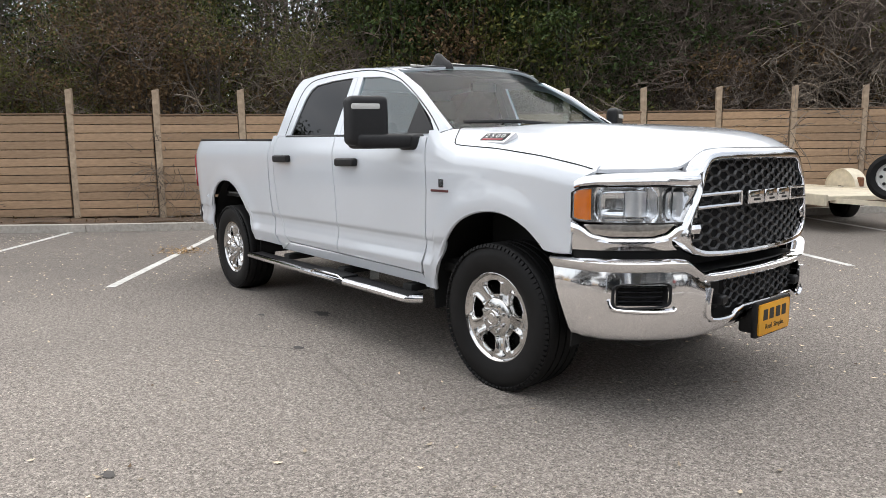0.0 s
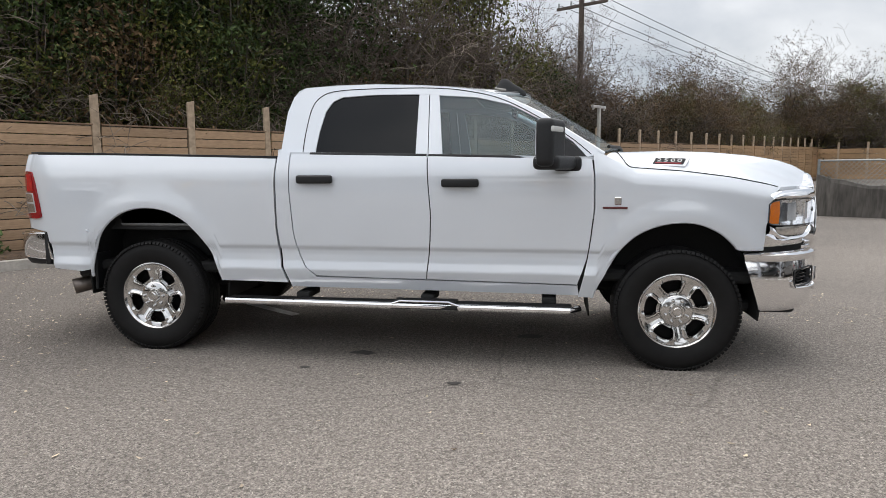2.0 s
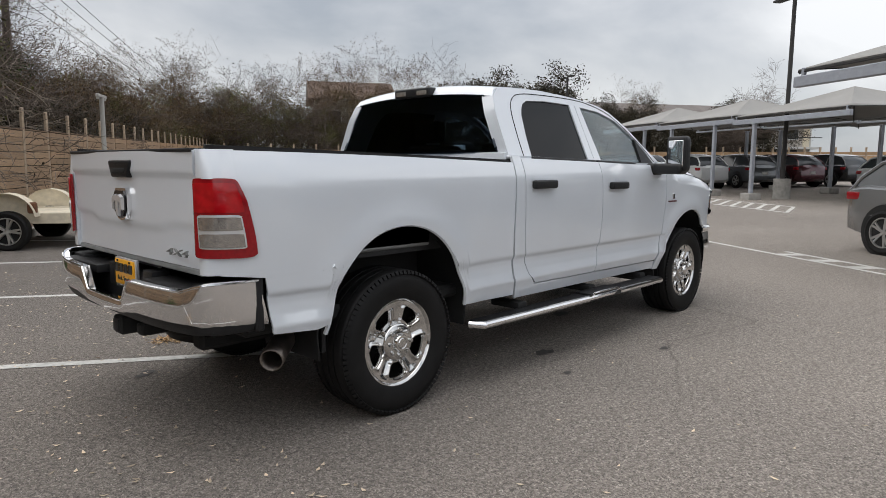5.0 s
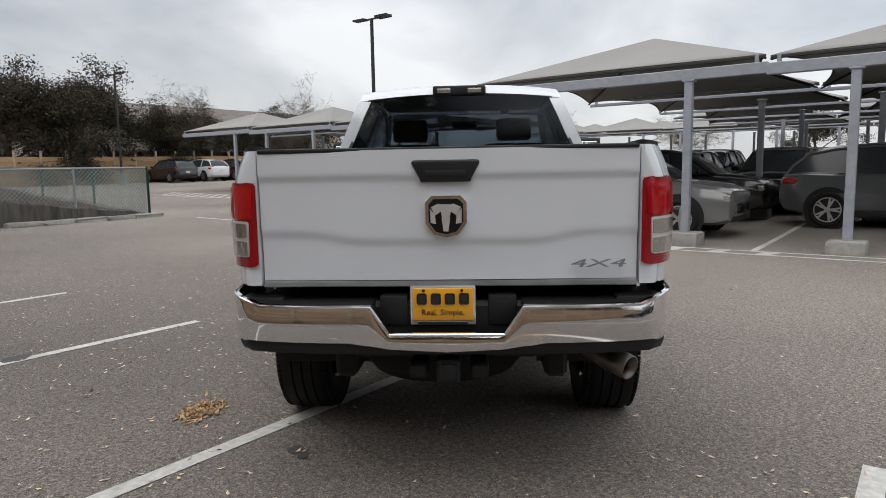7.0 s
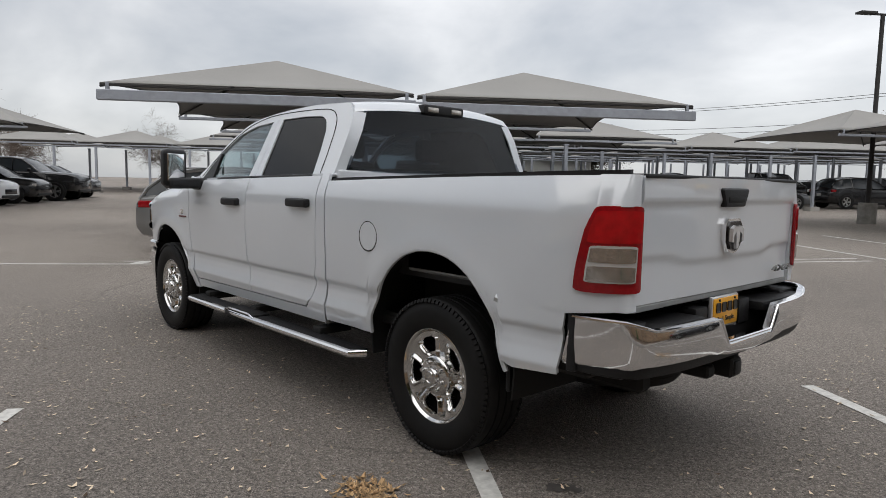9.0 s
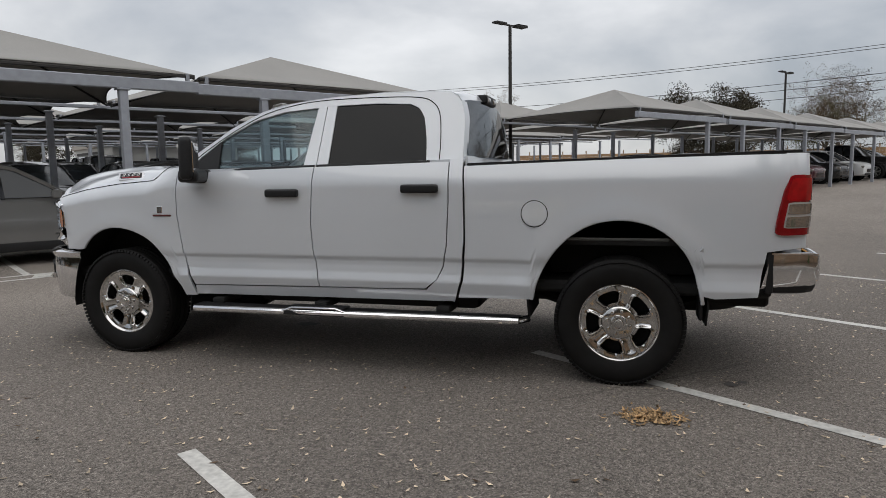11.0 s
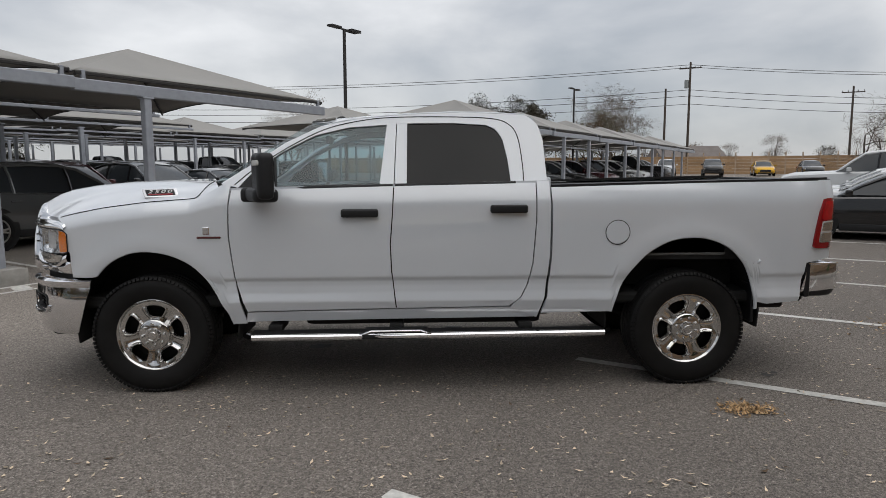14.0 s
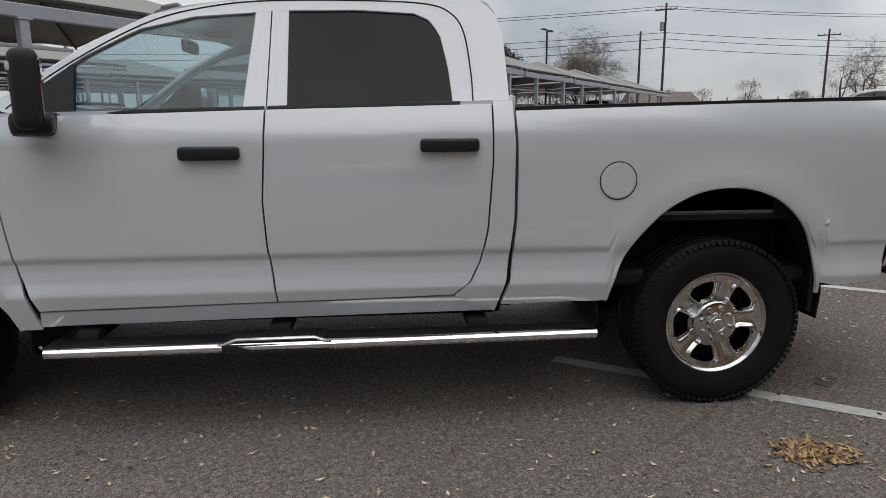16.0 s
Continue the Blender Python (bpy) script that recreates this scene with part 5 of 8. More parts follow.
def plan_normal(line, i):
    a, b = line[max(0, i - 1)], line[min(len(line) - 1, i + 1)]
    dx, dy = b[0] - a[0], b[1] - a[1]
    ln = math.hypot(dx, dy) or 1.0
    return dy / ln, -dx / ln


BUMP = plan_line([(2.945, 0.0), (2.942, 0.15), (2.93, 0.30), (2.912, 0.42), (2.888, 0.52), (2.855, 0.61), (2.805, 0.70), (2.74, 0.79), (2.67, 0.86), (2.60, 0.91), (2.52, 0.938), (2.44, 0.95), (2.36, 0.955), (2.29, 0.957)])


def bump_at(k, off=0.0):
    """Point of the bumper line at k (0 middle, 120 wheel arch), pushed outwards by off."""
    k = max(0.0, min(120.0, k))
    i = int(k)
    f = k - i
    a, b = BUMP[i], BUMP[min(120, i + 1)]
    nx, ny = plan_normal(BUMP, i)
    return a[0] + (b[0] - a[0]) * f + nx * off, a[1] + (b[1] - a[1]) * f + ny * off


def k_of_y(y):
    return min(range(110), key=lambda i: abs(BUMP[i][1] - y))


KF0, KF1, KI = k_of_y(0.70), k_of_y(0.885), k_of_y(0.475)
cols = sorted(set(list(range(0, 121, 3)) + [KF0, KF1, KI, KI + 1]))
rows_f = (0.0, 0.015, 0.05, 0.10, 0.16, 0.31, 0.43, 0.55, 0.66, 0.78, 0.9, 0.97, 1.0)
inset_f = (-0.06, -0.012, 0.004, 0.002, -0.013, -0.003, 0.0, -0.003, -0.008, -0.014, -0.022, -0.032, -0.05)
for s in (-1, 1):
    P = []
    for f, ins in zip(rows_f, inset_f):
        row = []
        for k in cols:
            x0, y0 = BUMP[k]
            w = max(0.0, min(1.0, (y0 - 0.50) / 0.13))
            w = w * w * (3 - 2 * w)
            zt, zb = 0.735 + 0.075 * w, 0.45 - 0.04 * max(0.0, min(1.0, (y0 - 0.15) / 0.4))
            z = zt + (zb - zt) * f
            px, py = bump_at(k, ins)
            if k > 100:
                px += (k - 100) / 20 * interp([(0.41, 0.13), (0.6, 0.065), (0.81, 0.0)], z)
            row.append((px, s * max(0.0, py), z))
        P.append(row)
    ki, kf0, kf1 = cols.index(KI), cols.index(KF0), cols.index(KF1)
    fb = sheet("front_bumper", P, M_CHROME, truck, (1, s * 0.5, 0), 0.008, "chrome front bumper",
          skip=lambda i, j: (4 <= j <= 8 and i < ki) or (5 <= j <= 6 and kf0 <= i < kf1))
    # fog lamp recess, rounded, sunk into the bumper
    kc, kh, zc, zh = (KF0 + KF1) / 2, (KF1 - KF0) / 2 * 1.16, 0.637, 0.062

    def oval(sc, off, n=40, p=6):
        out = []
        for i in range(n + 1):
            t = 2 * math.pi * i / n
            cx, cz = math.cos(t), math.sin(t)
            q = (abs(cx) ** p + abs(cz) ** p) ** (-1 / p)
            a, b = bump_at(kc + kh * sc * q * cx, off)
            out.append((a, s * b, zc + zh * sc * q * cz - 0.006 * q * cx))
        return out
    fog = sheet("fog_recess", [oval(1.0, 0.001), oval(0.97, 0.006), oval(0.90, 0.004), oval(0.84, -0.025), oval(0.80, -0.045), oval(0.02, -0.05)], M_BLACK, fb, (1, s * 0.5, 0), 0.0, "black fog lamp recess with louvres")
    for z in (0.605, 0.628, 0.651, 0.674):
        pts = [(*[c * (1, s)[i] for i, c in enumerate(bump_at(kc + kh * 0.76 * u, -0.03))], z) for u in (-1, -0.6, -0.2, 0.2, 0.6, 1)]
        mesh_ob("louvre", *tube_data(pts, 0.0055, 6), M_GLOSSBLACK, fog)
    pts = [(*[c * (1, s)[i] for i, c in enumerate(bump_at(kc + kh * u, o))], z) for u, z, o in ((-1.16, 0.575, 0.002), (-1.08, 0.563, 0.006), (-0.8, 0.560, 0.008), (0, 0.562, 0.010), (0.8, 0.568, 0.008), (1.02, 0.585, 0.006), (1.10, 0.615, 0.002))]
    mesh_ob("recess_trim", *tube_data(smooth_curve(pts, 4), 0.010, 8), M_CHROME, fog, "bright chrome lip")
    # intake lip and tow hook
    pts = [(*[c * (1, s)[i] for i, c in enumerate(bump_at(k, 0.004))], z) for k, z in ((k_of_y(0.485), 0.66), (k_of_y(0.495), 0.56), (k_of_y(0.475), 0.505), (k_of_y(0.36), 0.502), (k_of_y(0.30), 0.53), (k_of_y(0.26), 0.545))]
    mesh_ob("intake_lip", *tube_data(smooth_curve(pts, 4), 0.012, 8), M_CHROME, fb, "bright chrome lip")
    mesh_ob("intake_lip", *tube_data([(bump_at(k_of_y(0.26), 0.004)[0], s * 0.26, 0.545), (bump_at(0, 0.004)[0], 0, 0.545)], 0.011, 8), M_CHROME, fb)
    part("tow_hook", box_bm(2.82, 2.925, min(s * 0.36, s * 0.42), max(s * 0.36, s * 0.42), 0.565, 0.615, 0.02, 3), M_BLACK, truck)
    part("hook_bracket", box_bm(2.70, 2.86, min(s * 0.33, s * 0.45), max(s * 0.33, s * 0.45), 0.53, 0.68, 0.02, 2), M_BLACK, truck)

# headlamps
LAMP = plan_line([(2.435, 0.962), (2.47, 0.942), (2.54, 0.898), (2.63, 0.825), (2.715, 0.735), (2.782, 0.65), (2.828, 0.58), (2.845, 0.525)], 60)


def lamp_at(f, off=0.0):
    k = max(0, min(60, f * 60))
    i = int(k)
    g = k - i
    a, b = LAMP[i], LAMP[min(60, i + 1)]
    nx, ny = plan_normal(LAMP, i)
    return a[0] + (b[0] - a[0]) * g - nx * off, a[1] + (b[1] - a[1]) * g - ny * off


def lamp_rows(s, f0, f1, zlist, n=36):
    """zlist: (bottom to top) pairs of z table over f and outward push."""
    P = []
    for ztab, off in zlist:
        row = []
        for i in range(n + 1):
            f = f0 + (f1 - f0) * i / n
            z = interp(ztab, f) if isinstance(ztab, list) else ztab
            o = off(f) if callable(off) else off
            a, b = lamp_at(f, o)
            row.append((a, s * b, z))
        P.append(row)
    return P


LB = [(0.0, 1.0), (0.06, 0.984), (0.3, 0.978), (0.7, 0.975), (1.0, 0.978)]
LT = [(0.0, 1.12), (0.06, 1.143), (0.2, 1.150), (0.6, 1.148), (1.0, 1.142)]


def mixz(f):
    return [(a, interp(LB, a) + (interp(LT, a) - interp(LB, a)) * f) for a in [i / 20 for i in range(21)]]


def bowl(v):
    def o(f):
        d = 0.005
        for c, w, dd in ((0.42, 0.24, 0.070), (0.83, 0.135, 0.060)):
            r = ((f - c) / w) ** 4 + ((v - 0.5) / 0.50) ** 4
            d += dd * max(0.0, 1 - r) ** 0.7
        return -d
    return o


for s in (-1, 1):
    hl = sheet("headlamp", lamp_rows(s, 0.0, 1.0, [(mixz(v), bowl(v)) for v in [i / 14 for i in range(15)]], 80), M_REFLECT, truck, (1, s, 0), 0.01, "clear headlamp with chrome reflectors and amber marker")
    sheet("lens", lamp_rows(s, 0.0, 1.0, [(mixz(v), 0.004 * math.sin(math.pi * v)) for v in (0, 0.15, 0.4, 0.7, 0.9, 1)]), M_LENS, hl, (1, s, 0), 0.0, "clear headlamp lens").visible_shadow = False
    sheet("amber_marker", lamp_rows(s, 0.02, 0.15, [(mixz(v), -0.006 + 0.006 * math.sin(math.pi * v)) for v in (0.05, 0.3, 0.6, 0.95)], 10), M_AMBER, hl, (0.7, s, 0), 0.006, "amber side marker")
    for fc, wd in ((0.50, 0.085), (0.85, 0.05)):
        rows = [(mixz(v), lambda f, v=v, fc=fc, wd=wd: -0.050 + 0.030 * (1 - ((f - fc) / wd) ** 2)) for v in (0.16, 0.3, 0.5, 0.7, 0.84)]
        sheet("inner_lens", lamp_rows(s, fc - wd, fc + wd, rows, 14), M_INNERLENS, hl, (1, s, 0), 0.004, "frosted inner lens")
    for f0 in (0.165, 0.655):
        rows = [(mixz(v), -0.012) for v in (0.04, 0.35, 0.65, 0.96)]
        sheet("reflector_edge", lamp_rows(s, f0, f0 + 0.03, rows, 4), M_CHROME, hl, (1, s, 0), 0.02)
    out = [(f, v) for f, v in [(i / 24, 0.0) for i in range(25)] + [(1, 0.5)] + [(1 - i / 24, 1.0) for i in range(25)] + [(0, 0.5)]]
    pts = []
    for f, v in out + out[:1]:
        a, b = lamp_at(f, 0.0)
        pts.append((a, s * b, interp(mixz(v), f)))
    mesh_ob("lamp_gasket", *tube_data(pts, 0.0042, 6, caps=False), M_GLOSSBLACK, hl, "black lamp gasket")
    # lower turn lamp
    lwz = [(0.10, 0.962), (0.16, 0.925), (0.3, 0.912), (0.62, 0.912), (0.72, 0.93), (0.78, 0.962)]
    sheet("lower_lamp", lamp_rows(s, 0.10, 0.78, [(lwz, 0.0), ([(f, z + (0.970 - z) * 0.5) for f, z in lwz], 0.006), ([(f, 0.970) for f, z in lwz], 0.002)], 24), M_CLEAR, hl, (1, s * 0.3, 0), 0.01, "clear lower turn lamp")
    # chrome round the lamp
    bt = [(0.0, 1.165), (0.05, 1.19), (0.12, 1.203), (0.3, 1.210), (0.7, 1.213), (1.0, 1.216)]
    bb = [(0.0, 1.135), (0.06, 1.152), (0.2, 1.159), (0.6, 1.157), (1.0, 1.151)]
    bz = lambda q: [(a, interp(bb, a) + (interp(bt, a) - interp(bb, a)) * q) for a in [i / 20 for i in range(21)]]
    sheet("lamp_brow", lamp_rows(s, 0.02, 1.0, [(bz(-0.12), -0.02), (bz(0.0), 0.008), (bz(0.25), 0.016), (bz(0.6), 0.012), (bz(0.92), -0.002), (bz(1.0), -0.02), (bz(1.12), -0.07), (bz(1.2), -0.16)]), M_CHROME, truck, (1, s, 0), 0.0, "chrome brow over the headlamp")
    ct = [(0.0, 0.985), (0.08, 0.965), (0.15, 0.925), (0.3, 0.905), (0.62, 0.905), (0.74, 0.922), (0.82, 0.968), (1.0, 0.968)]
    cz = lambda q: [(a, interp(ct, a) * (1 - q) + 0.838 * q) for a in [i / 30 for i in range(31)]]
    sheet("lamp_cheek", lamp_rows(s, 0.0, 1.0, [(cz(1.0), -0.055), (cz(0.97), -0.035), (cz(0.62), -0.03), (cz(0.45), -0.026), (cz(0.36), 0.006), (cz(0.18), 0.016), (cz(0.03), 0.008), (cz(-0.05), -0.012)], 48), M_CHROME, truck, (1, s * 0.3, 0), 0.0, "chrome panel below the headlamp")
    sheet("cheek_gap", lamp_rows(s, 0.0, 1.0, [(0.78, -0.05), (0.845, -0.052)]), M_DARK, truck, (1, s, 0), 0.0)

# grille
HALF_IN = [(0.0, 1.268), (0.25, 1.267), (0.40, 1.263), (0.462, 1.248), (0.495, 1.20), (0.53, 1.13), (0.565, 1.05), (0.595, 0.96), (0.598, 0.905), (0.575, 0.868), (0.50, 0.842), (0.38, 0.832), (0.2, 0.827), (0.0, 0.826)]
HALF_OUT = [(0.0, 1.325), (0.25, 1.324), (0.40, 1.318), (0.475, 1.298), (0.535, 1.235), (0.549, 1.14), (0.583, 1.055), (0.613, 0.965), (0.622, 0.895), (0.602, 0.850), (0.53, 0.812), (0.40, 0.800), (0.2, 0.795), (0.0, 0.794)]


def gx(y, z):
    return 2.915 - 0.062 * (abs(y) / 0.58) ** 2 - 0.25 * max(0, z - 1.08) ** 1.5


def closed(half):
    h = smooth_curve([(y, z, 0) for y, z in half], 5)
    r = [(p.x, p.y) for p in h]
    return r + [(-y, z) for y, z in reversed(r[1:-1])]


IN, OUT = closed(HALF_IN), closed(HALF_OUT)
grille = mesh_ob("grille", [(gx(y, z) - 0.055, y, z) for y, z in OUT], [tuple(range(len(OUT)))], M_DARK, truck, "black honeycomb grille in a chrome surround", smooth=False)


def ring_row(q, off):
    r = [(y0 + (y1 - y0) * q, z0 + (z1 - z0) * q) for (y0, z0), (y1, z1) in zip(IN, OUT)]
    r.append(r[0])
    return [(gx(y, z) + off, y, z) for y, z in r]


sheet("grille_surround", [ring_row(-0.05, -0.05), ring_row(0.0, -0.004), ring_row(0.12, 0.004), ring_row(0.5, 0.008), ring_row(0.85, 0.002), ring_row(1.0, -0.012), ring_row(1.04, -0.06), ring_row(1.0, -0.13)], M_CHROME, grille, (1, 0, 0), 0.0, "chrome grille surround")


def in_poly(y, z, pts):
    c = False
    for (a, b), (p, q) in zip(pts, pts[1:] + pts[:1]):
        if (b > z) != (q > z) and y < (p - a) * (z - b) / (q - b) + a:
            c = not c
    return c


def honeycomb(name, y0, y1, z0, z1, xf, parent, inside, dy=0.062, dz=0.036, r=0.0055):
    items = []
    j = 0
    z = z0
    while z < z1:
        y = y0 + (dy / 2 if j % 2 else 0)
        while y < y1:
            hexa = [(y - dy * 0.36, z), (y - dy * 0.18, z + dz * 0.5), (y + dy * 0.18, z + dz * 0.5), (y + dy * 0.36, z), (y + dy * 0.18, z - dz * 0.5), (y - dy * 0.18, z - dz * 0.5)]
            if inside(y, z):
                items.append(tube_data([(xf(a, b), a, b) for a, b in hexa + hexa[:1]], r, 5, caps=False))
                items.append(tube_data([(xf(y + dy * 0.36, z), y + dy * 0.36, z), (xf(y + dy * 0.64, z), y + dy * 0.64, z)], r, 5, caps=False))
            y += dy
        z += dz * 0.5
        j += 1
    mesh_ob(name, *join_data(*items), M_GRILLE, parent, "black honeycomb mesh")


inner = [(y * 0.985, 1.047 + (z - 1.047) * 0.97) for y, z in IN]
honeycomb("mesh_insert", -0.60, 0.60, 0.84, 1.26, lambda y, z: gx(y, z) - 0.022, grille, lambda y, z: in_poly(y, z, inner), 0.125, 0.05, 0.0075)
for s in (-1, 1):
    for z in (1.108, 1.050):
        mesh_ob("crossbar", *tube_data([(gx(0.27, z) + 0.004, s * 0.26, z + 0.003), (gx(0.42, z), s * 0.42, z), (gx(0.55, z) - 0.002, s * (0.542 if z > 1.08 else 0.565), z - 0.004)], 0.0105, 8), M_CHROME, grille, "chrome grille crossbar")
    mesh_ob("crossbar_end", *tube_data([(gx(0.27, 1.08) + 0.004, s * 0.262, 1.116), (gx(0.27, 1.08) + 0.004, s * 0.262, 1.046)], 0.012, 8), M_CHROME, grille)
for y, w in ((0.155, 0.062), (0.02, 0.062), (-0.135, 0.075)):
    part("grille_mark", box_bm(gx(0, 1.08) - 0.012, gx(0, 1.08) + 0.014, y - w, y + w, 1.047, 1.117, 0.010, 2), M_CHROME, grille, "chrome block of the grille name mark")
    part("mark_slot", box_bm(gx(0, 1.08) + 0.008, gx(0, 1.08) + 0.0155, y - w * 0.45, y + w * 0.45, 1.062, 1.074, 0.002, 1), M_DARK, grille)
part("lower_intake", box_bm(2.80, 2.835, -0.52, 0.52, 0.46, 0.73, 0.01, 1), M_DARK, truck)
honeycomb("intake_mesh", -0.32, 0.33, 0.565, 0.70, lambda y, z: 2.905 - 0.08 * y * y, truck, lambda y, z: True, 0.11, 0.048, 0.006)
part("bumper_shelf", box_bm(2.70, 2.872, -0.56, 0.56, 0.70, 0.735, 0.01, 1), M_BLACK, truck)
part("front_air_dam", box_bm(2.32, 2.72, -0.72, 0.72, 0.36, 0.45, 0.05, 3), M_BLACK, truck, "black air dam")
fp = part("dealer_plate", box_bm(2.972, 2.985, -0.155, 0.175, 0.375, 0.535, 0.012, 2), M_PLATE, truck, "yellow dealer plate in a black frame")
part("plate_frame", box_bm(2.945, 2.976, -0.168, 0.188, 0.362, 0.548, 0.01, 2), M_BLACK, fp)
part("plate_bracket", box_bm(2.86, 2.95, -0.13, 0.15, 0.375, 0.52, 0.01, 1), M_BLACK, fp)
for yy in (-0.095, -0.03, 0.04, 0.105):
    part("plate_mark", box_bm(2.984, 2.9868, yy - 0.022, yy + 0.022, 0.452, 0.508, 0.0), M_INK, fp)
text_mesh("plate_lettering", "Real. Simple.", 0.04, Matrix.Translation((2.9855, 0.01, 0.415)) @ Matrix.Rotation(radians(90), 4, "Z") @ Matrix.Rotation(radians(90), 4, "X"), M_INK, fp, 0.001)

# roof lamps, aerial
for y in (-0.55, -0.27, 0.0, 0.27, 0.55):
    k = 1 - (y / 0.7) ** 2
    zr = 1.902 + 0.034 * k
    bm = box_bm(0.55 + 0.23 * k, 0.640 + 0.22 * k, y - 0.040, y + 0.040, zr, zr + 0.026, 0.012, 3)
    for v in bm.verts:
        v.co.z -= (v.co.x - (0.54 + 0.23 * k)) * 0.18
    part("clearance_lamp", bm, M_LAMPCAP, truck, "clear roof clearance lamp")
P = []
for x0, x1, w, z in ((0.595, 0.865, 0.036, 1.895), (0.60, 0.855, 0.035, 1.925), (0.625, 0.815, 0.028, 1.955), (0.65, 0.765, 0.02, 1.985), (0.665, 0.735, 0.013, 2.008), (0.675, 0.71, 0.004, 2.018)):
    P.append([((x0 + x1) / 2 + (x1 - x0) / 2 * math.cos(2 * math.pi * i / 20), -0.38 + w * math.sin(2 * math.pi * i / 20), z) for i in range(21)])
sheet("roof_aerial", P, M_BLACK, truck, (0, 0, 1), 0.0, "black shark fin aerial")

# fuel door, on the driver's side
y = side_y(-1.355, 1.115)
mesh_ob("fuel_door", *move_data(lathe_data([(0.0, 0.002), (0.078, 0.002), (0.084, -0.004)], 32), Matrix.Translation((-1.355, y, 1.115))), M_WHITE, truck, "round white fuel door")
mesh_ob("fuel_door_gap", *move_data(lathe_data([(0.083, 0.0015), (0.088, 0.0015)], 32), Matrix.Translation((-1.355, y, 1.115))), M_DARK, truck)
# inner wing seen through the rear arches
for s in (-1, 1):
    part("inner_wing", box_bm(-2.2, -1.55, min(s * 0.80, s * 0.86), max(s * 0.80, s * 0.86), 0.93, 1.12, 0.01, 1), M_GREYMETAL, truck)
    part("mud_flap", box_bm(-2.40, -2.375, min(s * 0.74, s * 0.925), max(s * 0.74, s * 0.925), 0.44, 0.72, 0.008, 1), M_BLACK, truck)
# axles, sump, dark floor
for x in (-1.8925, 1.8925):
    mesh_ob("axle", *cyl_data((x, -0.75, 0.41), (x, 0.75, 0.41), 0.06, seg=12), M_DARK, truck)
    part("differential", box_bm(x - 0.18, x + 0.18, -0.2, 0.2, 0.25, 0.56, 0.08, 3), M_DARK, truck)
part("floor_pan", box_bm(-2.8, 2.6, -0.86, 0.86, 0.58, 0.66, 0.02, 1), M_DARK, truck)
part("fuel_tank", box_bm(-0.9, 0.9, 0.1, 0.6, 0.38, 0.6, 0.05, 2), M_DARK, truck)
# underbody parts added out of view to deepen the shade below the truck
mesh_ob("spare_tyre", *move_data(lathe_data([(0.0, 0.06), (0.22, 0.06), (0.36, 0.10), (0.40, 0.05), (0.40, -0.05), (0.36, -0.10), (0.22, -0.06), (0.0, -0.06)], 32), Matrix.Translation((-2.38, 0.05, 0.50)) @ Matrix.Rotation(radians(90), 4, "X")), M_RUBBER, truck, "spare tyre slung under the bed")
mesh_ob("drive_shaft", *cyl_data((-1.75, 0.0, 0.44), (0.15, 0.02, 0.50), 0.05, seg=12), M_DARK, truck)
part("gearbox", box_bm(0.1, 1.3, -0.22, 0.22, 0.36, 0.60, 0.08, 3), M_DARK, truck)
part("oil_pan", box_bm(1.35, 2.2, -0.25, 0.25, 0.40, 0.62, 0.06, 3), M_DARK, truck)
for s in (-1, 1):
    mesh_ob("leaf_spring", *tube_data([(-2.62, s * 0.55, 0.58), (-2.2, s * 0.55, 0.46), (-1.89, s * 0.55, 0.43), (-1.5, s * 0.55, 0.47), (-1.15, s * 0.55, 0.58)], 0.035, 6), M_DARK, truck)
    mesh_ob("shock_absorber", *cyl_data((-1.99, s * 0.48, 0.40), (-2.12, s * 0.42, 0.80), 0.035, seg=10), M_DARK, truck)
part("engine_bay", box_bm(1.5, 2.72, -0.62, 0.62, 0.6, 1.15, 0.02, 1), M_DARK, truck)

# cabin
part("cabin_floor", box_bm(-0.82, 1.3, -0.86, 0.86, 0.66, 0.70, 0.0), M_DASH, truck)
bm = box_bm(0.95, 1.32, -0.84, 0.84, 1.05, 1.44, 0.06, 3)
part("dashboard", bm, M_DASH, truck, "dark grey dashboard")
for y in (-0.42, 0.42):
    part("front_seat", box_bm(-0.02, 0.55, y - 0.27, y + 0.27, 0.85, 1.10, 0.06, 3), M_SEAT, truck, "dark cloth front seat")
    bm = box_bm(-0.16, 0.02, y - 0.26, y + 0.26, 0.95, 1.58, 0.06, 3)
    for v in bm.verts:
        v.co.x -= (v.co.z - 0.95) * 0.22
    part("seat_back", bm, M_SEAT, truck)
    part("headrest", box_bm(-0.32, -0.20, y - 0.14, y + 0.14, 1.60, 1.78, 0.04, 3), M_SEAT, truck)
bm = box_bm(-0.78, -0.60, -0.75, 0.75, 0.95, 1.52, 0.06, 3)
part("rear_bench", bm, M_SEAT, truck)
sw = lathe_data([(0.175 + 0.016 * math.cos(a), 0.016 * math.sin(a)) for a in [2 * math.pi * k / 8 for k in range(8)]], 28, close=True)
mesh_ob("steering_wheel", *move_data(sw, Matrix.Translation((0.80, 0.42, 1.29)) @ Matrix.Rotation(radians(90), 4, "Z") @ Matrix.Rotation(radians(-25), 4, "X")), M_DASH, truck)
part("steering_hub", box_bm(0.80, 0.98, 0.36, 0.48, 1.22, 1.33, 0.03, 2), M_DASH, truck)
part("inner_mirror", box_bm(0.74, 0.78, -0.12, 0.12, 1.76, 1.83, 0.02, 2), M_DASH, truck)
part("headlining", box_bm(-0.8, 0.45, -0.66, 0.66, 1.90, 1.915, 0.0), M_TRIMWHITE, truck)


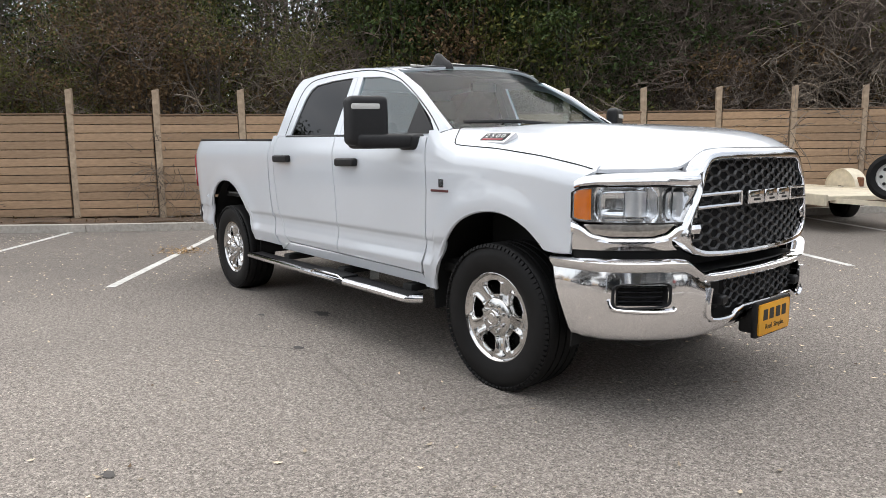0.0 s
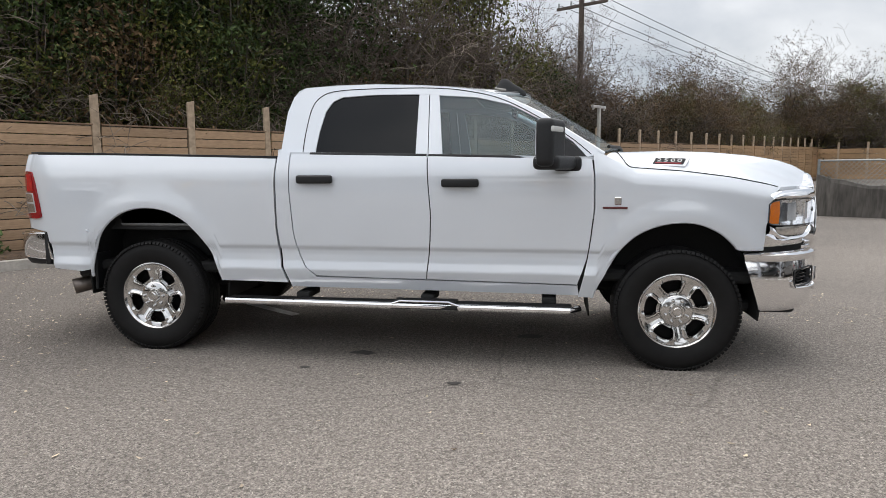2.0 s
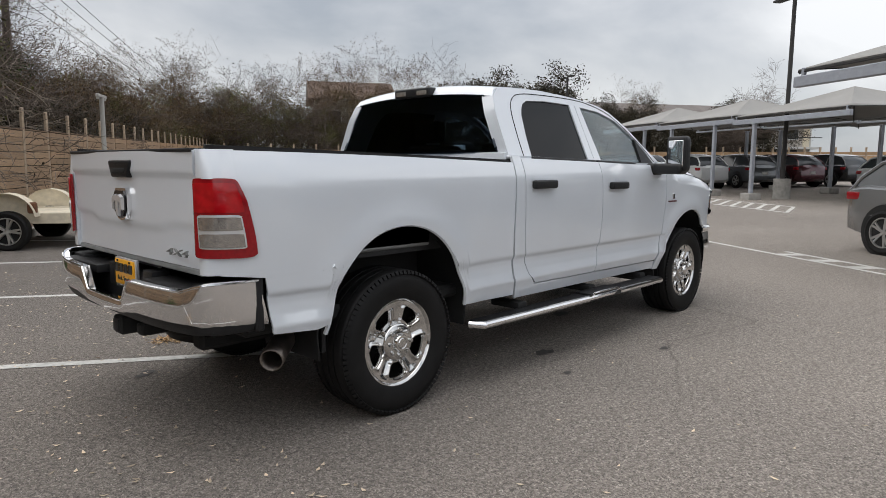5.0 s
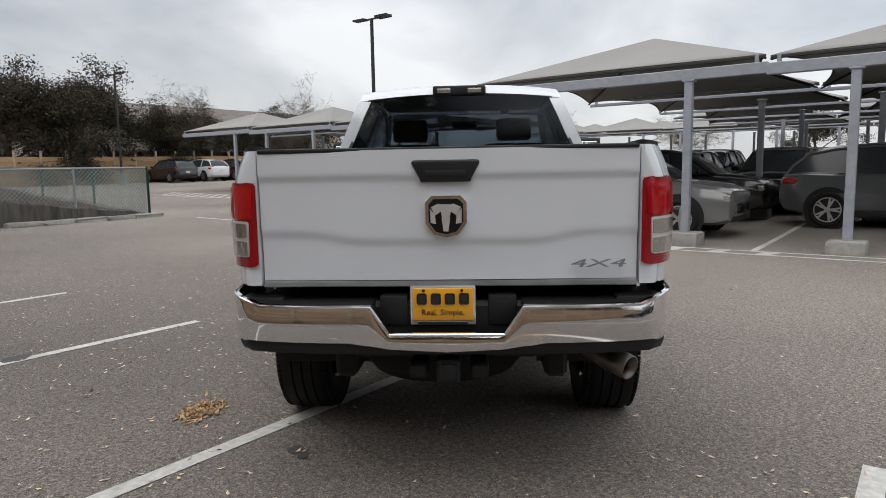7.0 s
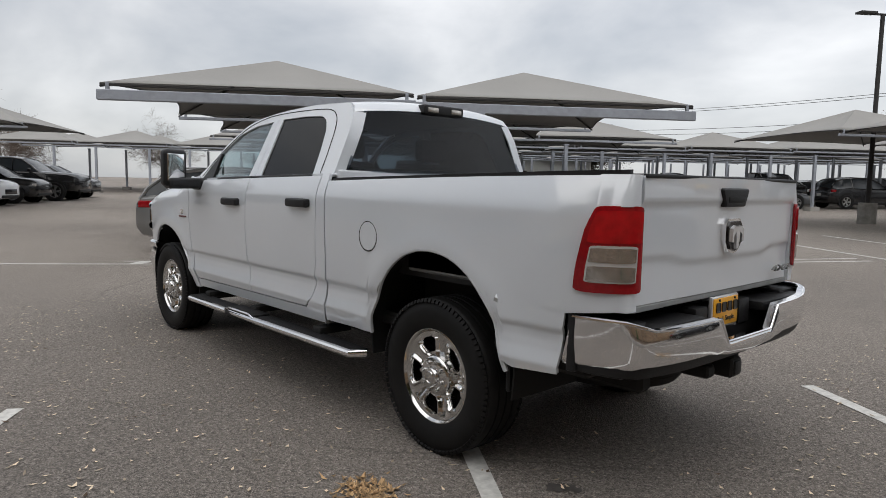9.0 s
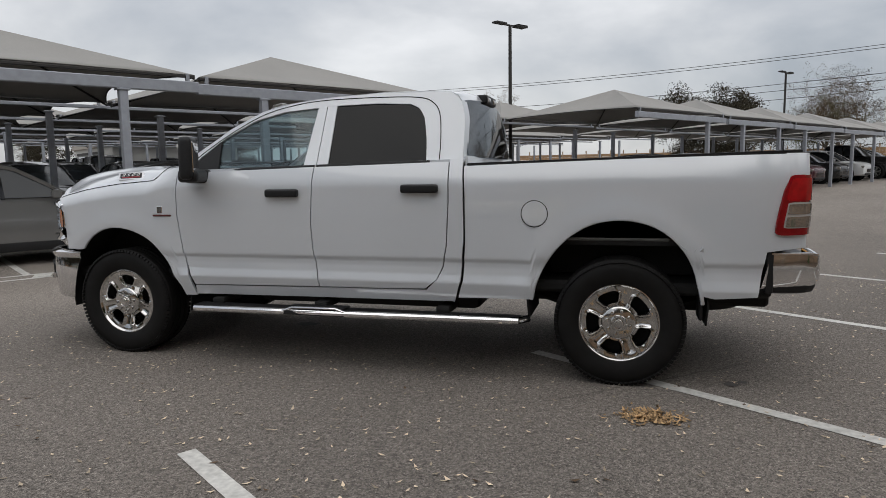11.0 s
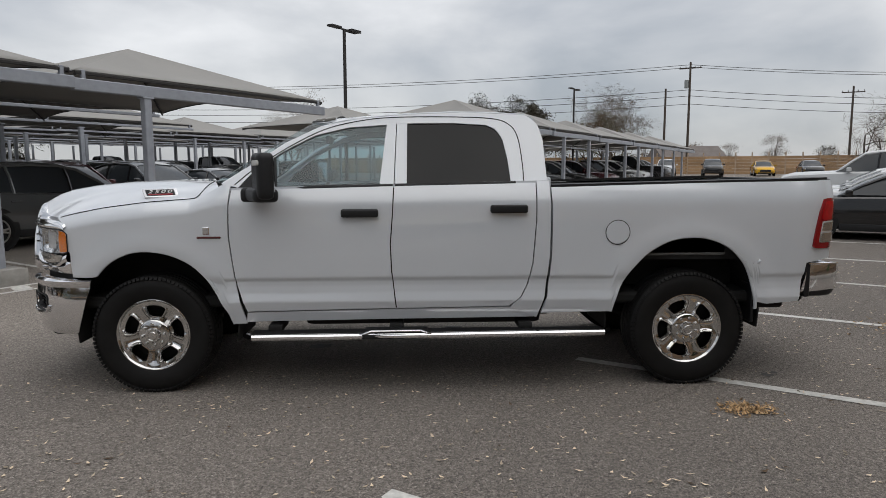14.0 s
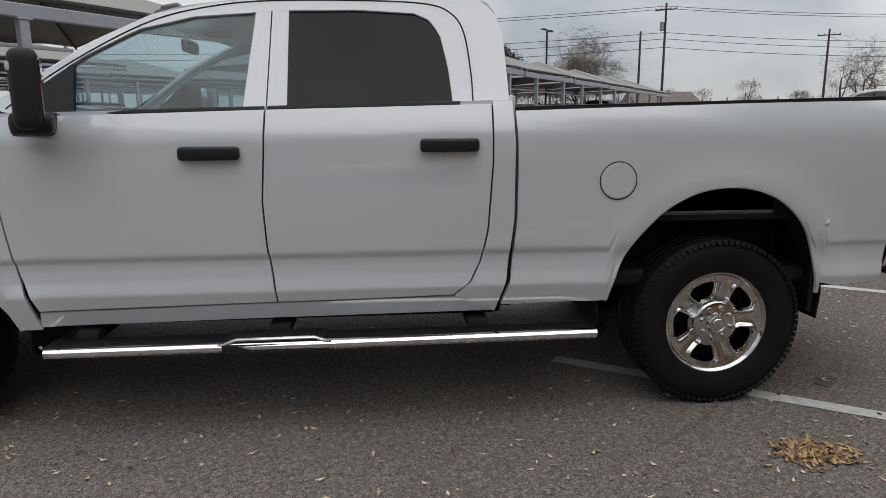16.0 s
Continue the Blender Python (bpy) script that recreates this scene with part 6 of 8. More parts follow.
# wheels
# the tail stands a little further back than the panels were drawn
TAIL = [(-3.08, 0.045), (-2.96, 0.022), (-2.86, 0.006), (-2.78, 0.0)]
for ob in truck.children_recursive:
    if ob.matrix_basis.translation.length > 0.01:
        if ob.matrix_basis.translation.x < -2.8:
            ob.matrix_basis.translation.x -= interp(TAIL, ob.matrix_basis.translation.x)
        continue
    for v in ob.data.vertices:
        if v.co.x < -2.78:
            v.co.x -= interp(TAIL, v.co.x)


def build_wheel():
    """Right hand side wheel, axle along y, outside towards -y, centre at the origin."""
    hub = mesh_ob("wheel", *lathe_data([(0.0, 0.03), (0.23, 0.03), (0.23, 0.05), (0.0, 0.05)], 40), M_DARK, truck, "black tyre on a five spoke chrome wheel")
    R, hw = 0.415, 0.14
    prof = [(0.243, 0.115), (0.262, 0.125), (0.30, 0.137), (0.345, 0.142), (0.385, 0.132), (0.405, 0.115)]
    tread = []
    for y0 in (0.105, 0.055, 0.008):
        tread += [(R - 0.001, y0 + 0.0), (R, y0 - 0.036), (R - 0.011, y0 - 0.037), (R - 0.011, y0 - 0.046)]
    half = prof + [(R - 0.004, 0.108)]
    other = [(r, -y) for r, y in reversed(half)]
    mid = []
    yy = 0.104
    for k in range(4):
        mid += [(R, yy), (R, yy - 0.042), (R - 0.012, yy - 0.044), (R - 0.012, yy - 0.052)]
        yy -= 0.054
    mid = mid[:-2]
    tyre = mesh_ob("tyre", *lathe_data(half + mid + other, 72), M_RUBBER, hub, "black all terrain tyre", angle=50)
    blocks = []
    for k in range(84):
        t = 2 * math.pi * k / 84
        for sy, off in ((-1, 0), (1, 0.5)):
            tt = t + off * 2 * math.pi / 84
            m = Matrix.Rotation(-tt, 4, "Y") @ Matrix.Translation((0.4035, sy * 0.122, 0))
            blocks.append(move_data(box_data(-0.018, 0.0030, -0.013, 0.013, -0.0105, 0.0105), m @ Matrix.Rotation(sy * radians(-28), 4, "Z")))
    tagged(mesh_ob("tread_pattern", *join_data(*blocks), M_RUBBER, tyre, smooth=False), kind="stuff")
    rimp = [(0.243, 0.12), (0.228, 0.11), (0.215, 0.02), (0.215, -0.05), (0.226, -0.088), (0.234, -0.104), (0.241, -0.114), (0.248, -0.121), (0.253, -0.120), (0.256, -0.112), (0.252, -0.100)]
    rim_ob = mesh_ob("rim", *lathe_data(rimp, 72), M_CHROME_W, hub, "polished chrome rim")
    # five broad spokes between five rounded windows
    WIN = [(0.100, 9.0), (0.127, 11.5), (0.134, 15.5), (0.143, 17.6), (0.16, 18.6), (0.185, 19.8), (0.197, 19.2), (0.204, 17.0), (0.208, 12.0), (0.235, 10.0)]
    RS = [0.098, 0.110, 0.120, 0.127, 0.130, 0.134, 0.138, 0.143, 0.151, 0.160, 0.172, 0.185, 0.191, 0.197, 0.201, 0.204, 0.2065, 0.208, 0.214, 0.222, 0.230, 0.236]
    US = [-0.5 + 0.1 * k for k in range(11)]
    VS = [0.0, 0.08, 0.16, 0.26, 0.36, 0.46, 0.56, 0.78, 1.0]

    def face_y(r, v):
        dish = interp([(0.098, -0.086), (0.12, -0.089), (0.16, -0.097), (0.20, -0.104), (0.222, -0.107), (0.236, -0.108)], r)
        amount = interp([(0.10, 1.0), (0.195, 1.0), (0.222, 0.25), (0.236, 0.0)], r)
        ridge = interp([(0.0, 0.006), (0.08, -0.004), (0.16, -0.009), (0.30, -0.009), (0.50, 0.006), (1.0, 0.009)], v)
        return dish + amount * ridge

    for k in range(5):
        centre = 2 * math.pi * k / 5 + math.pi / 2
        rows, inner_rows = [], []
        for r in RS:
            w = radians(interp(WIN, r))
            row = []
            for sgn in (-1, 1):
                # from the spoke's middle line to the window's edge, or back
                for v in (reversed(VS) if sgn < 0 else VS):
                    t = centre + math.pi / 5 + sgn * (w + (math.pi / 5 - w) * v)
                    row.append(Vector((r * math.cos(t), face_y(r, v), r * math.sin(t))))
                if sgn < 0:
                    for u in (-0.6, -0.2, 0.2, 0.6):
                        t = centre + math.pi / 5 + u * w
                        row.append(Vector((r * math.cos(t), face_y(r, 0.0), r * math.sin(t))))
            rows.append(row)
        i0, i1, n = RS.index(0.127), RS.index(0.208), len(VS)
        sheet("spoke", rows, M_CHROME_W, rim_ob, (0, -1, 0), 0.0, angle=38, skip=lambda i, j: i0 <= j < i1 and n - 1 <= i < n + 4)
        edge = [rows[j][n - 1] for j in range(i0, i1 + 1)] + [rows[i1][i] for i in range(n, n + 4)] + [rows[j][n + 4] for j in range(i1, i0 - 1, -1)] + [rows[i0][i] for i in range(n + 3, n - 1, -1)]
        edge.append(edge[0])
        mid = sum(edge[:-1], Vector()) / (len(edge) - 1)
        wall = [[p + (mid - p) * q + Vector((0, d, 0)) for p in edge] for q, d in ((0.0, 0.0), (0.05, 0.004), (0.10, 0.016), (0.12, 0.05))]
        sheet("window_edge", wall, M_CHROME_W, rim_ob, (0, -1, 0), 0.0, angle=50)
    cap = mesh_ob("hub_cap", *lathe_data([(0.0, -0.150), (0.026, -0.149), (0.030, -0.145), (0.033, -0.148), (0.044, -0.147), (0.050, -0.138), (0.054, -0.124), (0.096, -0.118), (0.104, -0.114), (0.110, -0.104), (0.112, -0.08)], 48), M_CHROME_W, hub, "chrome hub cap")
    for k in range(8):
        t = 2 * math.pi * k / 8
        prof = [(0.0115, 0.0), (0.0115, -0.020), (0.009, -0.026), (0.0, -0.028)]
        mesh_ob("lug_nut", *move_data(lathe_data(prof, 12), Matrix.Translation((0.077 * math.cos(t), -0.116, 0.077 * math.sin(t)))), M_CHROME_W, cap)
    return hub


wheel = build_wheel()
WY = 0.835
wheel.matrix_basis = pose(-1.8925, -WY, 0.41)
copy_thing(wheel, pose(1.8925, -WY, 0.405, 0, 25, 0))
copy_thing(wheel, pose(-1.8925, WY, 0.41, 0, 14, 180))
copy_thing(wheel, pose(1.8925, WY, 0.41, 0, 40, 180))


# ---- trees and brush ----
def leaf_data(rng, centre, spread, count, size, droop=0.0):
    vs, fs = [], []
    for _ in range(count):
        c = Vector(centre) + Vector((rng.gauss(0, spread), rng.gauss(0, spread), rng.gauss(0, spread * 0.8)))
        a = Vector((rng.uniform(-1, 1), rng.uniform(-1, 1), rng.uniform(-1, 0.6) - droop)).normalized()
        b = a.cross(Vector((rng.uniform(-1, 1), rng.uniform(-1, 1), rng.uniform(-1, 1)))).normalized()
        L = size * rng.uniform(0.6, 1.35)
        n = a.cross(b) * L * 0.12
        o = len(vs)
        vs += [c - a * L * 0.5, c + b * L * 0.24 + n, c + a * L * 0.5, c - b * L * 0.24 + n]
        fs.append((o, o + 1, o + 2, o + 3))
    return vs, fs


def branch_set(rng, start, direction, length, radius, depth, out, bend=0.25, fork=3, droop=0.0, tips=None, shrink=0.66, thin=0.003):
    """Tapered limbs, forking again and again; out gets (depth, tube)."""
    pts, rad = [Vector(start)], [radius]
    d = Vector(direction).normalized()
    n = 4 if depth > 1 else 3
    for i in range(n):
        d = (d + Vector((rng.gauss(0, bend), rng.gauss(0, bend), rng.gauss(0, bend) - droop))).normalized()
        pts.append(pts[-1] + d * length / n)
        rad.append(max(thin, radius * (1 - 0.5 * (i + 1) / n)))
    out.append((depth, tube_data(pts, rad, 6 if depth > 3 else (4 if depth > 1 else 3), caps=False)))
    if depth <= 0:
        if tips is not None:
            tips.append(pts[-1])
        return
    for k in range(fork + (1 if rng.random() < 0.4 else 0)):
        i = rng.randint(1 if depth < 4 else 2, n)
        p = pts[i]
        side = Vector((rng.uniform(-1, 1), rng.uniform(-1, 1), rng.uniform(-0.35, 0.8))).normalized()
        nd = (d * 0.55 + side * 0.75).normalized()
        branch_set(rng, p, nd, length * rng.uniform(shrink - 0.12, shrink + 0.12), rad[i] * 0.62, depth - 1, out, bend, fork, droop, tips, shrink, thin)
    if tips is not None and depth <= 2:
        tips.append(pts[-1])


def build_bare_tree(seed, h=6.5, depth=5, fork=3, stems=2, droop=0.02, label="leafless grey brush tree with tangled thin branches", leaves=0, mat=None, twig=None, thin=0.0045):
    rng = random.Random(seed)
    t = thing("bare_tree", label, "tree", group="brush behind the fence")
    out, tips = [], []
    for k in range(stems):
        d = (rng.uniform(-0.35, 0.35), rng.uniform(-0.35, 0.35), 1)
        branch_set(rng, (rng.uniform(-0.2, 0.2), rng.uniform(-0.2, 0.2), -0.1), d, h * 0.42, 0.075 * h / 6, depth, out, 0.2, fork, droop, tips, 0.66, thin)
    mesh_ob("trunk", *join_data(*[b for dp, b in out if dp >= depth - 1]), M_BARK, t)
    tagged(mesh_ob("twig_spray", *join_data(*[b for dp, b in out if dp < depth - 1]), twig or M_TWIG, t), kind="stuff")
    if leaves:
        items = [leaf_data(rng, p, 0.16, leaves, 0.075) for p in tips]
        tagged(mesh_ob("leaves", *join_data(*items), mat or M_LEAF2, t, smooth=False), kind="stuff")
    return t


def build_shrub(seed, r=1.5, h=5.0, clumps=70, per=80, size=0.10, mat=None, label="dense dark evergreen shrub"):
    rng = random.Random(seed)
    t = thing("evergreen_shrub", label, "shrub", group="brush behind the fence")
    out = []
    items = []
    for k in range(clumps):
        a = rng.uniform(0, 2 * math.pi)
        z = h * (0.12 + 0.88 * rng.random() ** 0.8)
        rr = r * math.sqrt(rng.random()) * (1.0 - 0.45 * max(0, z / h - 0.6) / 0.4) * rng.uniform(0.7, 1.15)
        c = (rr * math.cos(a), rr * math.sin(a), z)
        items.append(leaf_data(rng, c, 0.24, per, size, 0.2))
        if k % 2 == 0:
            out.append(tube_data([(rng.uniform(-0.3, 0.3), rng.uniform(-0.3, 0.3), 0), (c[0] * 0.5, c[1] * 0.5, z * 0.55), c], [0.035, 0.022, 0.008], 4, caps=False))
    mesh_ob("trunk", *join_data(*out), M_BARK, t)
    tagged(mesh_ob("crown", *join_data(*items), mat or M_LEAF, t, smooth=False), kind="stuff")
    return t


def build_oak(seed, h=8.5, r=5.0, clumps=150, per=70, size=0.16, mat=None, label="broad dark live oak with a spreading crown"):
    rng = random.Random(seed)
    t = thing("oak_tree", label, "tree", group="oaks round the car park")
    out, tips = [], []
    for k in range(3):
        branch_set(rng, (0, 0, -0.1), (rng.uniform(-0.5, 0.5), rng.uniform(-0.5, 0.5), 1), h * 0.42, 0.28, 4, out, 0.22, 3, 0.0, tips, 0.68)
    mesh_ob("trunk", *join_data(*[b for dp, b in out if dp >= 1]), M_BARK, t)
    items = []
    rng.shuffle(tips)
    for p in tips[:clumps]:
        items.append(leaf_data(rng, p, 0.42, per, size))
    for k in range(max(0, clumps - len(tips))):
        a = rng.uniform(0, 6.283)
        rr = r * math.sqrt(rng.random())
        items.append(leaf_data(rng, (rr * math.cos(a), rr * math.sin(a), h * (0.45 + 0.5 * rng.random() * (1 - rr / r * 0.5))), 0.5, per, size))
    tagged(mesh_ob("crown", *join_data(*items), mat or M_LEAFDARK, t, smooth=False), kind="stuff")
    return t


used = set()


def scatter(protos, spots, rng, smin=0.85, smax=1.2):
    for k, (x, y) in enumerate(spots):
        p = protos[rng.randrange(len(protos))]
        s = rng.uniform(smin, smax)
        m = Matrix.Translation((x, y, min(ground_z(x, y), 1.4) + 0.05)) @ Matrix.Rotation(rng.uniform(0, 6.283), 4, "Z") @ Matrix.Scale(s, 4)
        if p.name not in used:
            used.add(p.name)
            p.matrix_basis = m
        else:
            copy_thing(p, m)


rng = random.Random(21)


def spots(s0, s1, w0, w1, n):
    out = []
    for i in range(n):
        p = fence_pt(s0 + (s1 - s0) * (i + rng.random()) / n, rng.uniform(w0, w1))
        out.append((p.x, p.y))
    return out


dark = [build_shrub(1, 1.5, 5.2, 90, 90), build_shrub(2, 1.7, 6.2, 110, 90), build_shrub(3, 1.3, 4.4, 80, 90)]
yellow = [build_shrub(4, 1.4, 5.0, 66, 70, 0.10, M_LEAF2, "yellow green shrub with thinning leaves"), build_shrub(5, 1.6, 3.4, 50, 60, 0.09, M_LEAFBROWN, "brown leaved brush beside the fence")]
low = [build_shrub(6, 1.2, 2.4, 50, 80, 0.08, M_LEAFDARK, "low dark brush behind the fence"), build_shrub(7, 1.3, 2.8, 40, 60, 0.08, M_LEAFBROWN, "low brown brush behind the fence")]
bare = [build_bare_tree(11, 6.5), build_bare_tree(12, 7.5, 5, 3, 2, 0.03), build_bare_tree(13, 5.5, 5, 4, 3, 0.06), build_bare_tree(14, 6.0, 5, 3, 3, 0.05)]
arch = [build_bare_tree(17, 5.4, 4, 4, 5, 0.15, "leafless brush with pale arching branches", twig=M_PALETWIG, thin=0.0065), build_bare_tree(18, 5.0, 4, 4, 6, 0.19, "leafless brush with pale arching branches", twig=M_PALETWIG, thin=0.0065)]
leafy = [build_bare_tree(15, 6.5, 4, 4, 2, 0.0, "thin tree with sparse yellow green leaves", 14), build_bare_tree(16, 7.5, 4, 4, 2, 0.0, "thin tree with sparse brown leaves", 12, M_LEAFBROWN)]
# hanging, tangled bare branches just behind the boards
scatter(arch, spots(-15, 9, -3.2, -2.1, 15), rng, 0.8, 1.1)
scatter(arch, spots(9, 21, -3.4, -2.2, 16), rng, 0.9, 1.25)
scatter(bare, spots(-15, 20, -5.5, -2.8, 18), rng, 0.85, 1.2)
scatter(arch, spots(-5, 9, -2.7, -2.0, 9), rng, 0.75, 1.0)
# the evergreen wall
scatter(dark, spots(-14, -4.5, -4.0, -2.4, 5), rng, 0.9, 1.1)
scatter(dark, spots(4.0, 11.2, -3.6, -2.3, 9), rng, 1.0, 1.25)
scatter(bare, spots(10.5, 19, -6.5, -2.8, 14), rng, 0.95, 1.25)
scatter(yellow, spots(11, 18, -5.5, -3.0, 6), rng, 0.9, 1.1)
scatter(dark, spots(-16, 9, -8, -5.5, 12), rng, 1.2, 1.6)
scatter(bare, spots(-10, 5, -6, -2.6, 9), rng, 0.95, 1.25)
scatter(yellow[:1], spots(16, 19, -4.2, -2.6, 3), rng, 1.25, 1.45)
scatter(yellow, spots(-15, 10, -5.5, -2.6, 11), rng, 0.9, 1.3)
scatter(yellow, spots(10, 30, -5.5, -2.6, 8), rng, 0.9, 1.3)
scatter(low, spots(-15, 58, -3.2, -1.9, 52), rng, 0.9, 1.3)
scatter(dark, spots(-22, 14, -15, -8, 9), rng, 1.3, 1.8)
scatter(yellow[:1], spots(3.2, 8.5, -2.7, -2.1, 3), rng, 0.9, 1.1)
scatter(leafy, spots(-5, 10, -3.4, -2.3, 6), rng, 0.85, 1.05)
scatter(dark, spots(6.0, 12.0, -6.5, -3.8, 7), rng, 1.35, 1.7)
scatter(bare, spots(9.0, 17.0, -6.0, -3.2, 8), rng, 1.3, 1.55)
scatter(dark, spots(9.0, 16.0, -8.5, -6.5, 4), rng, 1.1, 1.3)
# towards the far end
scatter(bare, spots(17, 28, -7, -2.8, 12), rng, 1.0, 1.35)
scatter(bare, spots(28, 62, -9, -1.5, 16), rng, 0.9, 1.15)
scatter(leafy, spots(20, 60, -9, -1.5, 18), rng, 0.85, 1.1)
scatter(yellow, spots(20, 60, -8, -1.8, 16), rng, 0.9, 1.2)
scatter(dark, spots(22, 62, -12, -3, 16), rng, 0.8, 1.05)
scatter(low, spots(14, 40, -2.6, -1.9, 12), rng, 1.0, 1.4)

# round the far fence and the flats
oaks = [build_oak(31, 10.5, 5.5, 300, 85, 0.22), build_oak(32, 11.0, 6.0, 320, 85, 0.22)]
scatter(oaks, [(37.0, 31.0), (40.2, 29.0), (43.2, 27.2)], rng, 0.86, 0.94)
scatter(oaks, [(46.2, 25.8), (49.5, 23.8), (53, 21.6), (56.5, 19.5), (60, 17.5)], rng, 0.66, 0.74)
scatter(bare, [(18.5, 42.5), (20.5, 41.5), (22, 43), (24.5, 38.5), (26.5, 38), (19.5, 45), (36, 33), (56, 18)], rng, 1.25, 1.5)
scatter(leafy, [(19, 43.5), (21.2, 42), (20, 46), (23, 41), (25.5, 40), (27.5, 37.5), (30, 37), (33, 34), (52, 24)], rng, 1.1, 1.35)
scatter(dark, [(19, 47), (22, 45), (17, 46), (34.2, 35.2)], rng, 0.8, 1.0)
scatter(yellow, [(18, 44.5), (21.5, 43), (24, 41), (27, 38.5), (30, 36), (26, 41), (33, 35.5), (29, 39.5), (28, 41), (31.5, 38)], rng, 0.9, 1.15)
scatter(bare, [(29.2, 38.4), (29.8, 39.6), (28.4, 40.0), (30.6, 38.0), (30.0, 41.0), (23.2, 42), (26.4, 40.2), (31.2, 37.2), (35.0, 33.8), (37, 33)], rng, 1.05, 1.2)
olive = [build_oak(33, 7.0, 3.6, 150, 60, 0.15, M_LEAFOLIVE, "round olive brown tree thinning for winter"), build_oak(34, 6.2, 3.2, 130, 60, 0.15, M_LEAFOLIVE, "round olive brown tree thinning for winter")]
scatter(olive, [(18.5, 44.2), (25.0, 41.0), (33.2, 35.6), (14.0, 45.5), (22.0, 44.5)], rng, 0.95, 1.1)
# beyond the canopies to the south
scatter(oaks, [(-10.5, -64), (-7, -65), (-13.5, -66), (75, -40), (60, -55)], rng, 0.82, 0.9)
scatter(oaks, [(36, -50), (40.5, -54), (46, -52)], rng, 0.65, 0.75)
scatter(leafy, [(-20.5, -63), (-19, -64), (-22, -65), (-60, -60), (-64, -55), (14, -72)], rng, 1.2, 1.4)
scatter(low, [(-45, -100), (-50, -98), (-56, -96), (-62, -92), (-38, -103), (-75, -88)], rng, 1.3, 1.8)
scatter(bare, [(78, 6), (70, -8), (90, -30), (-41, -53), (-43.5, -53.5)], rng, 1.3, 1.6)


# ---- fallen leaves, the shredded leaf pile, weeds ----
def litter(name, count, area, size, mat, label, seed, curl=0.25):
    r = random.Random(seed)
    vs, fs = [], []
    for _ in range(count):
        x, y = area(r)
        a = r.uniform(0, 6.283)
        L, Wd = size * r.uniform(0.5, 1.3), size * r.uniform(0.25, 0.5)
        z = ground_z(x, y) + 0.004 + r.random() * 0.004
        u, v = Vector((math.cos(a), math.sin(a), 0)), Vector((-math.sin(a), math.cos(a), 0))
        c = Vector((x, y, z))
        o = len(vs)
        h = curl * L * r.uniform(0.1, 1)
        vs += [c - u * L / 2 + Vector((0, 0, h)), c + v * Wd / 2, c + u * L / 2 + Vector((0, 0, h * r.random())), c - v * Wd / 2, c + Vector((0, 0, 0.001))]
        fs += [(o, o + 3, o + 4), (o + 3, o + 2, o + 4), (o + 2, o + 1, o + 4), (o + 1, o, o + 4)]
    return tagged(mesh_ob(name, vs, fs, mat, smooth=False), label, "leaves", kind="stuff")


def near_area(r):
    while True:
        x, y = r.uniform(-8.5, 4), r.uniform(-5, 6.5)
        keep = 1.0 if (y > 0.6 or x < -2.6) else 0.10
        if r.random() < keep:
            return x, y


litter("fallen_leaves", 4600, near_area, 0.042, M_DRYLEAF, "scattered dry tan leaves on the asphalt", 41)
litter("fallen_leaves_dark", 260, near_area, 0.05, M_MULCH, "scattered dark brown leaf crumbs on the asphalt", 42)


def pile_area(r):
    return -2.08 + r.gauss(0, 0.085), 1.50 + r.gauss(0, 0.055)


pile = litter("leaf_pile", 260, pile_area, 0.05, M_PILE, "small heap of shredded orange brown leaves", 43, 0.5)


def pile2_area(r):
    e = STALL[5] - N * 2.5
    return e.x + r.gauss(0, 0.22), e.y + r.gauss(0, 0.16)


litter("leaf_pile_far", 260, pile2_area, 0.06, M_PILE, "thin patch of orange brown leaves by a stall line", 44, 0.5)


def kerb_area(r):
    p = fence_pt(r.uniform(-12, 22), r.uniform(0.1, 0.9))
    return p.x, p.y


kl = litter("kerb_leaves", 900, kerb_area, 0.09, M_LEAFBROWN, "brown leaves lying on the planting strip", 45, 0.8)
kl.location.z = 0.14


def build_weed(s, w, seed):
    r = random.Random(seed)
    p = fence_pt(s, w)
    t = thing("weed_tuft", "green weeds growing on the planting strip", "weed", loc=(p.x, p.y, ground_z(p.x, p.y) + 0.12))
    vs, fs = leaf_data(r, (0, 0, 0.12), 0.14, 160, 0.12)
    vs = [Vector((v.x, v.y, abs(v.z))) for v in vs]
    tagged(mesh_ob("leaf_tuft", vs, fs, M_LEAFGREEN, t, smooth=False), kind="stuff")


for k, (s, w) in enumerate(((8.6, 0.6), (9.3, 0.5), (10.0, 0.7), (11.2, 0.4), (15.5, 0.6), (3.0, 0.3))):
    build_weed(s, w, 60 + k)
# oil spots and small dark stains
for k, (x, y, rr) in enumerate(((-0.6, -1.25, 0.035), (0.46, -1.45, 0.05), (-0.3, -0.85, 0.09), (-2.65, 0.74, 0.05), (-2.6, 0.8, 0.06), (1.6, -2.9, 0.04), (-1.0, 3.4, 0.12), (0.9, -0.2, 0.12))):
    r = random.Random(k)
    n = 14
    pts = [(x + rr * r.uniform(0.6, 1.3) * math.cos(6.283 * i / n), y + rr * 0.7 * r.uniform(0.6, 1.3) * math.sin(6.283 * i / n), 0.0045) for i in range(n)]
    tagged(mesh_ob("oil_spot", pts, [tuple(range(n))], M_STAIN, smooth=False), "small dark oil spot on the asphalt", "stain", kind="structure")


# ---- parked vehicles ----
PAINTS = {}


def paint(c, name):
    if name not in PAINTS:
        PAINTS[name] = material(name + "_car_paint", c, 0.25, 0.0 if name in ("white", "black") else 0.35, var=0.02, scale=3, coat=0.8)
    return PAINTS[name]


